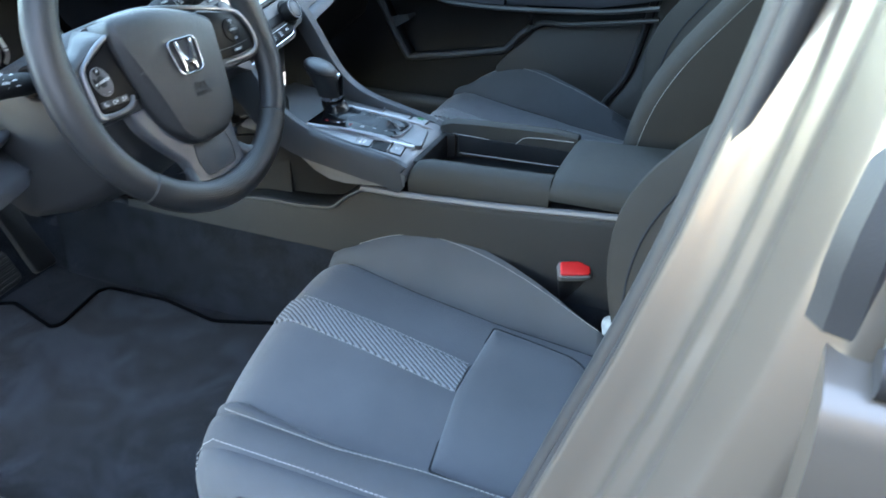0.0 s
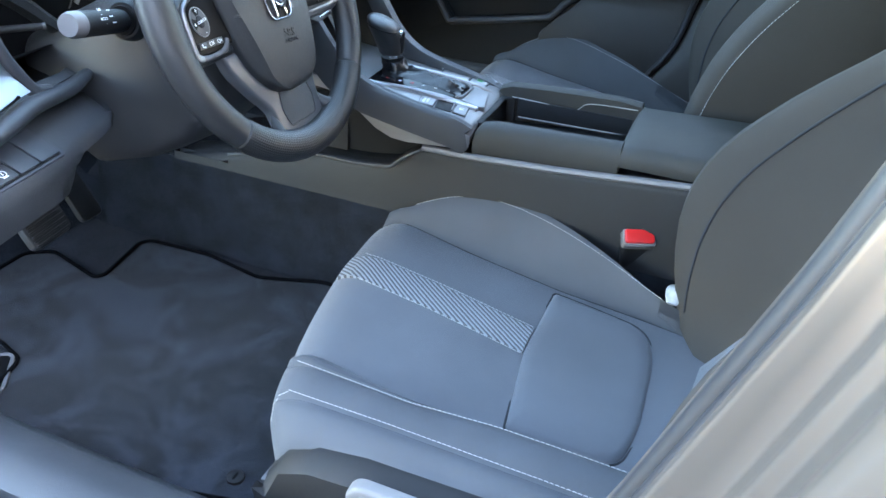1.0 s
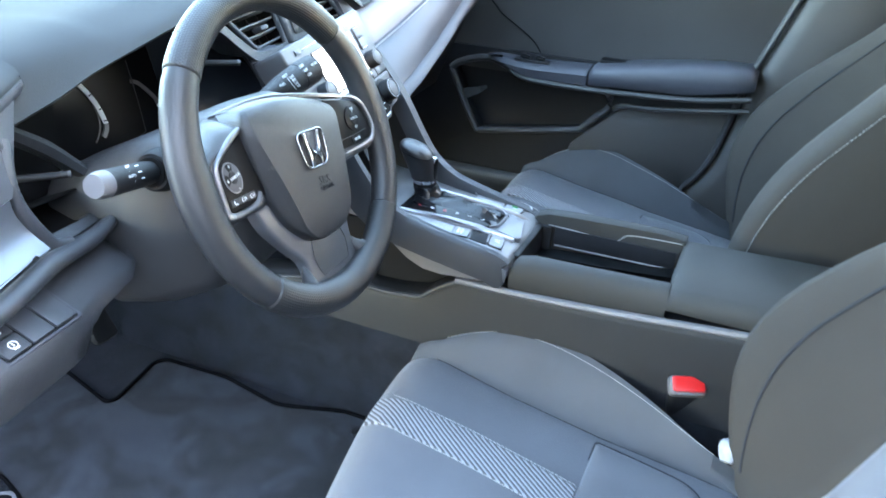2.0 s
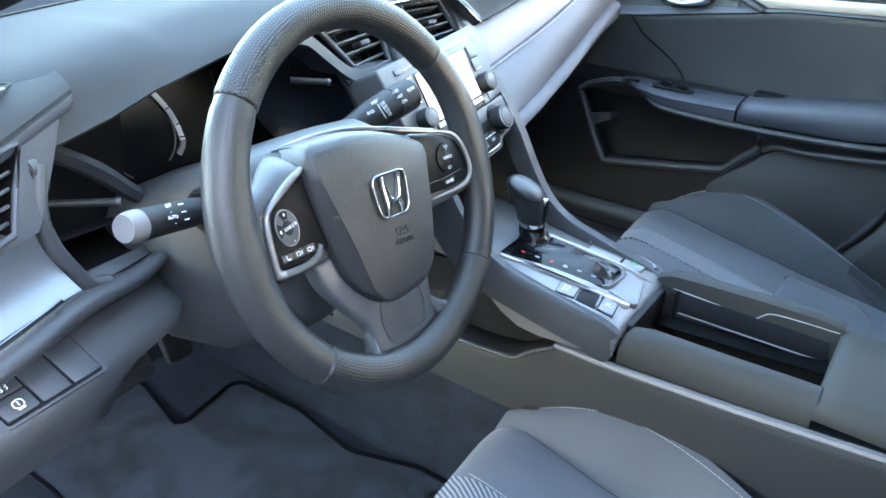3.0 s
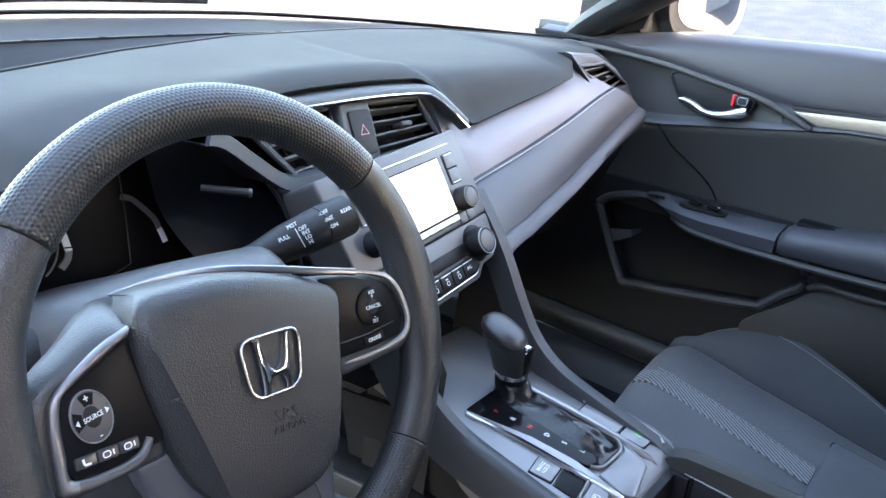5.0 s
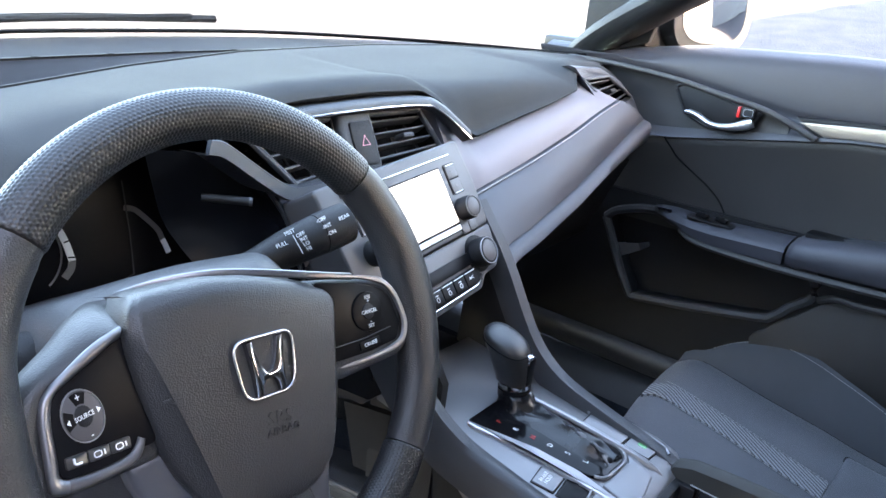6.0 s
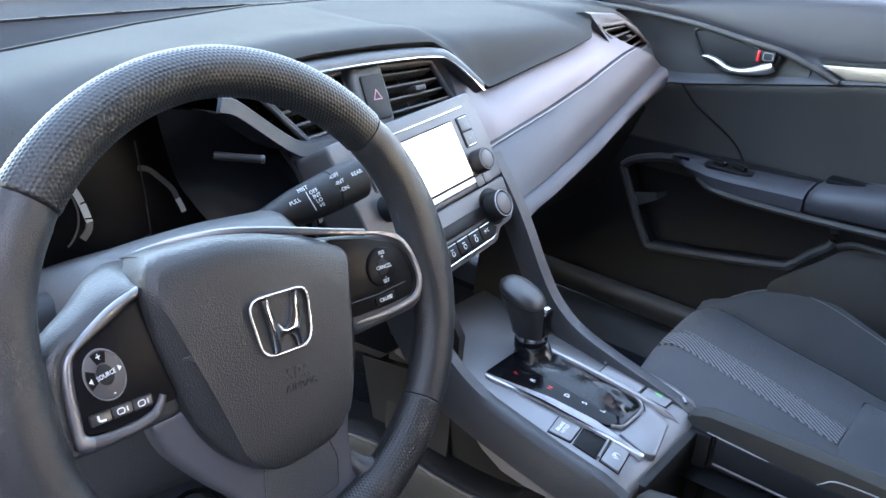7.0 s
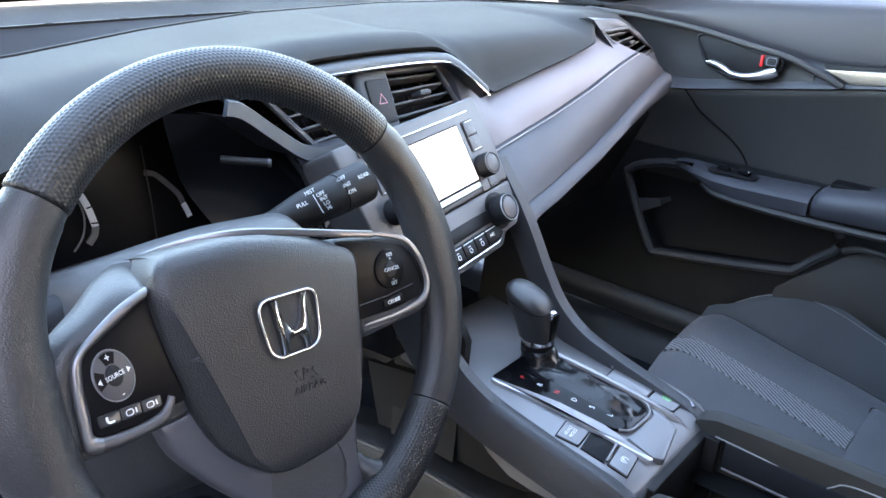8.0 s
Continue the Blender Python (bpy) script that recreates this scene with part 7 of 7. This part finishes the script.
def passenger_door():
    o = tagged(new("passenger_door"), "closed passenger door with dark panel, armrest and map pocket", "car door")
    o.matrix_basis = Matrix.Translation((0.72, -0.1, 0.33))
    crease = lambda y: lerp([-0.65, -0.126, 0.013, 0.164, 0.232, 0.40], [0.895, 0.864, 0.841, 0.816, 0.809, 0.79], y)
    sill = lambda y: lerp([-0.65, -0.083, 0.159, 0.286, 0.391, 0.5], [0.985, 0.981, 0.968, 0.949, 0.935, 0.92], y)
    cv = [(0.668, 0.42, 0.930), (0.665, 0.364, 0.930), (0.663, 0.283, 0.9286), (0.661, 0.174, 0.9198), (0.660, 0.082, 0.9053), (0.660, 0.015, 0.8945), (0.661, -0.032, 0.8792), (0.663, -0.079, 0.8602)]
    sweep = lambda y: lerp([-0.65, -0.079, -0.032, 0.015, 0.082, 0.174, 0.283, 0.42], [0.915, 0.885, 0.887, 0.8945, 0.9053, 0.9198, 0.9286, 0.930], y)
    ys = [-0.64 + 0.03 * k for k in range(38)]
    rows = []
    for y in ys:
        c, s, w = crease(y), sill(y), sweep(y)
        s = max(s, w + 0.012)
        prof = [(0.745, s + 0.006), (0.728, s + 0.010), (0.707, s + 0.003), (0.692, s - 0.006), (0.683, s * 0.6 + w * 0.4), (0.6805, w + 0.014), (0.684, w + 0.005), (0.686, w - 0.004), (0.678, w * 0.5 + c * 0.5), (0.669, c + 0.008), (0.666, c + 0.001)]
        rows.append([Vector((p.x, y, p.y)) for p in cr([Vector((x, z, 0)) for x, z in prof], 2)])
    part("upper_panel", thick(loft(rows), (0.012, 0, 0)), M_DASH, o, "dark upper panel", 50)
    rows = [[Vector((x, y, z)) for x, z in ((0.674, crease(y) - 0.002), (0.673, crease(y) - 0.006), (0.676, crease(y) - 0.016), (0.690, crease(y) - 0.05), (0.700, 0.73), (0.704, 0.68), (0.706, 0.64))] for y in ys]
    part("middle_panel", thick(loft(rows), (0.012, 0, 0)), M_DOOR, o, "dark padded middle panel", 50)
    # swept moulding over the handle
    part("swept_moulding", tube(cr(cv, 5), 0.0050, 10, flat=1.0), M_DOOR, o, "", 60)
    rows = [[p + Vector((0.004, 0, 0)), p + Vector((0.012, 0, -0.012)), Vector((0.672, p.y, p.z * 0.5 + crease(p.y) * 0.5)), Vector((0.671, p.y, crease(p.y) + 0.003))] for p in cr(cv[:-1], 4)]
    part("handle_field", thick(loft(rows), (0.01, 0, 0)), M_DOOR, o, "smooth field round the handle", 60)
    # inlay strip in its dark channel
    D = basis((0.662, 0.0, 0.0), (0, -1, 0), (0, 0, 1))
    inl = [(-0.046, 0.8825), (-0.133, 0.8905), (-0.35, 0.905), (-0.60, 0.915), (-0.60, 0.893), (-0.35, 0.883), (-0.138, 0.870), (-0.088, 0.8655)]
    part("inlay", plate([(-y, z) for y, z in inl], 0.008, D @ Matrix.Translation((0, 0, -0.003)), 0.003, 3), M_INLAY, o, "satin champagne inlay strip")
    part("inlay_channel", plate([(0.040, 0.890), (0.14, 0.8975), (0.60, 0.922), (0.60, 0.886), (0.14, 0.864), (0.082, 0.858)], 0.010, D @ Matrix.Translation((0, 0, -0.0065)), 0.003), M_PLASTIC_LOW, o)
    # handle in its bowl
    bowl = rounded([(-0.168, 0.909), (-0.146, 0.9150), (-0.102, 0.9060), (-0.057, 0.8940), (-0.012, 0.8860), (-0.021, 0.8690), (-0.040, 0.8510), (-0.098, 0.8475), (-0.143, 0.8650)], 0.010, 5)
    part("handle_bowl", plate(bowl, 0.010, D @ Matrix.Translation((0, 0, 0.0005)), 0.002), M_PLASTIC_LOW, o, "dark finger bowl behind the handle")
    part("bowl_edge", tube([D @ Vector((*p, 0.001)) for p in bowl + bowl[:1]], 0.0026, 8, cap=False), M_CONSOLE, o)
    mid_ = cr([Vector((x, z, 0)) for x, z in ((-0.140, 0.8690), (-0.128, 0.8690), (-0.112, 0.8655), (-0.092, 0.8570), (-0.070, 0.8550), (-0.050, 0.8585), (-0.034, 0.8640), (-0.022, 0.8700))], 4)
    half = [lerp([0, 0.1, 0.3, 0.5, 0.7, 0.88, 1], [0.0030, 0.0042, 0.0050, 0.0046, 0.0066, 0.0100, 0.0085], k / (len(mid_) - 1)) for k in range(len(mid_))]
    rows = []
    for k, p in enumerate(mid_):
        d = (mid_[min(k + 1, len(mid_) - 1)] - mid_[max(k - 1, 0)]).normalized()
        n_ = Vector((-d.y, d.x, 0))
        h = 0.008 + 0.009 * math.sin(math.pi * min(1, k / (len(mid_) - 1) * 1.1))
        rows.append([D @ Vector((*(p + n_ * half[k] * a)[:2], h + e)) for a, e in ((-1, -0.005), (-0.95, -0.001), (-0.5, 0.0022), (0, 0.003), (0.5, 0.0022), (0.95, -0.001), (1, -0.005))])
    part("door_handle", loft(rows, close=True, cap=True), M_HANDLE, o, "satin silver pull handle", 60)
    lk = part("lock_tab", box((0.012, 0.024, 0.017), Matrix.Translation((0.656, 0.032, 0.8845)), 0.003), M_CONSOLE, o, "small dark lock tab")
    part("lock_line", ring(rrect(0.015, 0.011, 0.003)[::-1], 0.0008, 0.0006, D @ Matrix.Translation((-0.031, 0.8845, 0.0125))), M_GREY_INK, lk)
    part("lock_mark", box((0.0125, 0.005, 0.018), Matrix.Translation((0.6555, 0.0468, 0.8835)), 0.001), M_RED, lk, "red lock mark")
    # armrest
    top = lambda y: lerp([-0.43, -0.34, -0.10, 0.06, 0.14, 0.17], [0.735, 0.735, 0.700, 0.693, 0.697, 0.690], y)
    rows = []
    for y in (0.165, 0.15, 0.125, 0.08, 0.04, 0.0, -0.04, -0.085):
        xo = lerp([-0.1, 0.06, 0.12, 0.165], [0.610, 0.617, 0.632, 0.668], y)
        t = top(y)
        zb = lerp([-0.1, 0.057, 0.125, 0.165], [0.660, 0.656, 0.676, 0.690], y)
        rows.append([Vector((x, y, z)) for x, z in ((0.705, t - 0.006), (0.69, t - 0.002), (0.65, t - 0.004), (xo + 0.008, t - 0.010), (xo, t - 0.018), (xo + 0.002, zb), (0.67, zb - 0.004), (0.705, zb))])
    ar = part("armrest_front", loft(rows, close=True, cap=True), M_DASH, o, "dark switch end of the armrest", 50)
    rows = []
    for y in (-0.088, -0.10, -0.15, -0.22, -0.30, -0.38, -0.42, -0.432):
        e = 0.008 if y in (-0.088, -0.432) else 0
        t = top(y) + 0.004 - e
        zb = lerp([-0.43, -0.3, -0.09], [0.695, 0.670, 0.661], y)
        xo = 0.605 + e
        rows.append([Vector((x, y, z)) for x, z in ((0.705, t - 0.004), (0.67, t), (xo + 0.012, t - 0.004), (xo + 0.002, t - 0.016), (xo + 0.002, zb + 0.014), (xo + 0.010, zb), (0.67, zb - 0.004), (0.705, zb))])
    part("armrest_pad", loft(rows, close=True, cap=True), M_DASH, o, "soft padded armrest", 50)
    # Solid black block stands for the shade inside the pull cup.
    part("pull_cup_shade", box((0.034, 0.13, 0.012), Matrix.Translation((0.672, -0.165, 0.706)), 0.005), M_DARK, o)
    part("switch_bed", plate(rrect(0.030, 0.085, 0.008), 0.003, basis((0.648, 0.052, 0.6925), (1, 0, 0), (0, 1, 0.02)), 0.001), M_PLASTIC_LOW, ar)
    for dy in (0.07, 0.035):
        part("window_switch", box((0.016, 0.022, 0.008), Matrix.Translation((0.650, dy, 0.696)) @ pose(0, 0, 0, 8), 0.003), M_GLOSS, ar)
        part("switch_tip", box((0.012, 0.004, 0.002), Matrix.Translation((0.648, dy - 0.009, 0.7005)), 0.001), M_CHROME, ar)
    for z0 in (0.650, 0.628):
        ln = [(0.640, 0.10, z0 + 0.012), (0.622, 0.05, z0 + 0.002), (0.614, -0.10, z0 + 0.002), (0.612, -0.3, z0 + 0.012), (0.614, -0.43, z0 + 0.030)] if z0 > 0.64 else [(0.660, -0.145, 0.604), (0.650, -0.17, 0.618), (0.640, -0.22, 0.622), (0.632, -0.31, 0.634), (0.630, -0.43, 0.652)]
        part("underarm_bead", tube(cr(ln, 5), 0.006, 8), M_DOOR, o)
    # lower panel with the pocket
    P = [(-0.262, 0.640), (-0.235, 0.660), (-0.165, 0.678), (-0.10, 0.660), (0.10, 0.650), (0.135, 0.608), (0.105, 0.575), (0.080, 0.548), (0.050, 0.536), (-0.155, 0.500), (-0.195, 0.510)]
    Pr = [p[:2] for p in cr([Vector((*p, 0)) for p in P + P[:1]], 3)][:-1]
    E = basis((0.672, 0, 0), (0, -1, 0), (0, 0, 1))
    part("pocket_rim", tube([E @ Vector((*p, 0.002)) for p in Pr + Pr[:1]], 0.0085, 8, cap=False), M_SHROUD, o, "raised pocket rim")
    # Pocket inside is darker than the door: its shade is painted in.
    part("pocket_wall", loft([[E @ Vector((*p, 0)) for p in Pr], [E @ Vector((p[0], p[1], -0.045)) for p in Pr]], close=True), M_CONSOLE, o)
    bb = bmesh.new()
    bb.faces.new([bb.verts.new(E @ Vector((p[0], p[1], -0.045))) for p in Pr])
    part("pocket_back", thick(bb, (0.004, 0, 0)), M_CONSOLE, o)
    part("pocket_step", loft([[E @ Vector(p) for p in ((-0.235, 0.592, -0.004), (-0.195, 0.598, -0.018), (-0.185, 0.598, -0.044))], [E @ Vector(p) for p in ((-0.222, 0.566, -0.006), (-0.190, 0.584, -0.020), (-0.182, 0.590, -0.044))]]), M_PLASTIC, o)
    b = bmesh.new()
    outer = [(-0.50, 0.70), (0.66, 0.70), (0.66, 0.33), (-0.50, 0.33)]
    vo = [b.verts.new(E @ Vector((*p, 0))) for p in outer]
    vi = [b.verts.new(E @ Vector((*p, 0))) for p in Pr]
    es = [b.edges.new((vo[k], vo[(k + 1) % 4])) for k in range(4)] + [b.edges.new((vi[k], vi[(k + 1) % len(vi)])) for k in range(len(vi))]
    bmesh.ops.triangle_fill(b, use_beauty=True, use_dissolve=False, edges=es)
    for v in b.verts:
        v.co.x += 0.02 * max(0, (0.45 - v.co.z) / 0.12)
    # Near-black colour carries the shade low on the door.
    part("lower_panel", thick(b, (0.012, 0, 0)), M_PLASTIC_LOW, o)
    ins = [(0.150, 0.596), (0.175, 0.608), (0.22, 0.613), (0.31, 0.624), (0.398, 0.640), (0.385, 0.57), (0.362, 0.49), (0.33, 0.43), (0.06, 0.43), (0.05, 0.50), (0.085, 0.535), (0.118, 0.562)]
    part("lower_insert", plate(rounded(ins, 0.012), 0.006, E @ Matrix.Translation((0, 0, 0.004)), 0.002), M_DOOR, o, "warm grey lower panel behind the pocket")
    part("panel_seam", tube(cr([(0.6715, 0.176, 0.814), (0.6765, 0.162, 0.797), (0.6838, 0.148, 0.779), (0.6908, 0.118, 0.758), (0.6965, 0.0875, 0.737), (0.6998, 0.064, 0.716), (0.7022, 0.047, 0.691)], 6), 0.0016, 6), M_DARK, o)
    led = [[Vector((x, y, 0.392 + z)) for y in (0.50, 0.32, 0.16, 0.0, -0.2, -0.5)] for x, z in ((0.676, 0.006), (0.664, 0.004), (0.656, -0.002), (0.654, -0.012), (0.660, -0.030), (0.676, -0.05))]
    part("lower_ledge", loft(led), M_DOOR, o, "moulded ledge along the foot of the door", 60)
    part("door_skin", box((0.05, 1.14, 0.66), Matrix.Translation((0.80, -0.07, 0.62)), 0.01), M_PAINT, o, "champagne painted outer skin")
    part("top_ledge", box((0.06, 1.14, 0.03), Matrix.Translation((0.765, -0.07, 0.945)), 0.008), M_RUBBER, o)


passenger_door()


def pillar_cover():
    """Inner pillar trim behind the passenger door, with the dark shut line between them."""
    shut = [Vector((0.668, y, z)) for y, z in ((-0.30, 0.36), (-0.325, 0.44), (-0.352, 0.48), (-0.376, 0.53), (-0.397, 0.619), (-0.413, 0.696), (-0.444, 0.788), (-0.474, 0.874), (-0.512, 0.985))]
    shut = cr(shut, 3)
    rows = [[p + Vector((e, -d, 0)) for p in shut] for e, d in ((0.014, 0.008), (0.004, 0.010), (-0.004, 0.018), (-0.008, 0.05), (-0.010, 0.12), (0.0, 0.20), (0.03, 0.27))]
    structure("pillar_trim", thick(loft(rows), (0.010, 0, 0)), M_DOOR, "smooth grey plastic trim on the inner pillar beside the passenger seat", "pillar trim", 60)
    structure("door_seal", tube([p + Vector((-0.002, 0.001, 0)) for p in shut], 0.0075, 8), M_RUBBER, "black rubber seal behind the passenger door", "door seal")


pillar_cover()


def wing_mirror():
    M = basis((0.885, 0.212, 1.035), (1, -0.25, 0), (0, 0.05, 1))
    o = thing("wing_mirror", "dark door mirror housing with its glass, beyond the passenger window", "wing mirror", m=M)
    sq = lambda a, b_, k, z: [Vector((a * k * math.copysign(abs(math.cos(t)) ** 0.7, math.cos(t)), b_ * k * math.copysign(abs(math.sin(t)) ** 0.7, math.sin(t)), z)) for t in [2 * math.pi * j / 28 for j in range(28)]]
    part("housing", loft([sq(0.126, 0.086, k, z) for z, k in ((0.004, 0.99), (-0.010, 1.04), (-0.05, 1.0), (-0.09, 0.8), (-0.12, 0.4))], close=True, cap=True), M_PLASTIC_LOW, o, "black plastic shell")
    part("glass", plate([tuple(p[:2]) for p in sq(0.101, 0.063, 1.0, 0)], 0.004, Matrix.Translation((0, 0, 0.006)), 0.001), M_MIRROR, o, "mirror glass")
    part("foot", box((0.12, 0.04, 0.05), Matrix.Translation((-0.10, -0.055, -0.05)), 0.01), M_PLASTIC_LOW, o)
    structure("mirror_sail", plate([(-0.40, 0.925), (-0.262, 0.970), (-0.245, 1.02), (-0.30, 1.06), (-0.40, 1.06)], 0.012, basis((0.722, 0, 0), (0, -1, 0), (0, 0, 1)), 0.003), M_PLASTIC_LOW, "black corner cover at the foot of the pillar", "corner cover")


wing_mirror()


# ---- rear of the cabin ----
def rear_cabin():
    o = thing("rear_bench", "dark cloth rear bench seat", "rear seat", (0, -1.2, 0.22))
    rows = [[Vector((x, y, z)) for y, z in ((-0.92, 0.24), (-0.90, 0.36), (-0.93, 0.42), (-1.15, 0.41), (-1.35, 0.40), (-1.40, 0.24))] for x in (-0.62, -0.3, 0, 0.3, 0.62)]
    part("cushion", loft(rows, close=True, cap=True), M_SEAT_SIDE, o)
    rows = [[Vector((x, y, z)) for y, z in ((-1.32, 0.40), (-1.38, 0.62), (-1.50, 0.92), (-1.56, 0.94), (-1.60, 0.90), (-1.48, 0.40))] for x in (-0.62, -0.3, 0, 0.3, 0.62)]
    part("backrest", loft(rows, close=True, cap=True), M_SEAT_SIDE, o)
    for sx in (-1, 1):
        d = thing("rear_door", "closed rear door with a dark inner panel", "car door", (sx * 0.72, -1.0, 0.33))
        rows = [[Vector((sx * x, y, z)) for x, z in ((0.745, 0.985), (0.70, 0.975), (0.675, 0.93), (0.672, 0.86), (0.70, 0.75), (0.70, 0.69), (0.68, 0.55), (0.69, 0.33))] for y in (-0.70, -0.85, -1.0, -1.15, -1.3, -1.4)]
        part("inner_panel", thick(loft(rows), (sx * 0.012, 0, 0)), M_PLASTIC, d)
        part("armrest", box((0.07, 0.30, 0.05), Matrix.Translation((sx * 0.675, -0.98, 0.68)), 0.015, 3), M_PAD, d)
        part("pull_strip", tube([(sx * 0.664, -0.74, 0.80), (sx * 0.664, -0.95, 0.81), (sx * 0.668, -1.2, 0.82)], 0.006, 8), M_SILVER, d)
        prof = [(0.80, 0.30), (0.86, 0.45), (0.875, 0.60), (0.873, 0.76), (0.868, 0.84), (0.862, 0.885), (0.855, 0.8965), (0.848, 0.8985), (0.820, 0.9045), (0.76, 0.908), (0.76, 0.30)]
        rows = [[Vector((sx * x, y, z)) for x, z in prof] for y in (-0.676, -0.690, -0.9, -1.2, -1.42)]
        part("outer_skin", loft(rows, close=True, cap=True), M_PAINT, d, "champagne metallic painted skin", 50)
        part("window_bead", tube([(sx * 0.846, -0.690, 0.904), (sx * 0.846, -1.42, 0.918)], 0.0085, 10), M_RUBBER, d)
        part("belt_strip", tube([(sx * 0.832, -0.692, 0.913), (sx * 0.832, -1.42, 0.927)], 0.0075, 10), M_SILVER_SKY, d, "pale metal strip along the window")
        fr = [Vector((sx * 0.822, -0.681, 0.905)), Vector((sx * 0.812, -0.688, 0.96)), Vector((sx * 0.745, -0.735, 1.12)), Vector((sx * 0.68, -0.75, 1.27))]
        part("window_frame", tube(cr(fr, 4), 0.013, 8), M_RUBBER, d, "black window frame")
    rows = [[Vector((x, y, z)) for y, z in ((-1.58, 0.90), (-1.9, 0.92), (-2.2, 0.90), (-2.25, 0.30))] for x in (-0.7, 0, 0.7)]
    rows2 = [[Vector((x, y, z)) for y, z in ((-1.86, 1.16), (-2.0, 1.02), (-2.1, 0.88))] for x in (-0.62, 0, 0.62)]
    structure("tailgate_panel", thick(loft(rows2), (0, -0.02, 0)), M_PLASTIC_LOW, "dark tailgate trim closing the rear of the cabin", "tailgate")
    structure("load_cover", thick(loft(rows), (0, 0, -0.02)), M_PLASTIC_LOW, "dark parcel cover and tailgate behind the rear bench", "load cover")


rear_cabin()


# ---- outside, seen through the windscreen and the side window ----
def outside():
    w = thing("bonnet", "champagne painted bonnet beyond the windscreen", "bonnet", (0, 1.2, 0.3))
    rows = [[Vector((x, y, z - 0.08 * (x / 0.8) ** 2)) for y, z in ((0.80, 0.915), (0.95, 0.90), (1.3, 0.86), (1.7, 0.74), (1.85, 0.55))] for x in (-0.8, -0.5, -0.2, 0.2, 0.5, 0.8)]
    part("panel", thick(loft(rows), (0, 0, -0.02)), M_PAINT, w)
    p = thing("wiper", "black wiper arm resting at the foot of the windscreen", "wiper", (-0.2, 0.80, 0.93))
    part("arm", tube(cr([(-0.30, 0.77, 0.945), (-0.10, 0.80, 0.95), (0.15, 0.80, 0.95)], 4), 0.007, 6), M_DARK, p)
    part("blade", tube([(-0.45, 0.74, 0.945), (0.10, 0.795, 0.955)], 0.005, 6), M_DARK, p)


outside()
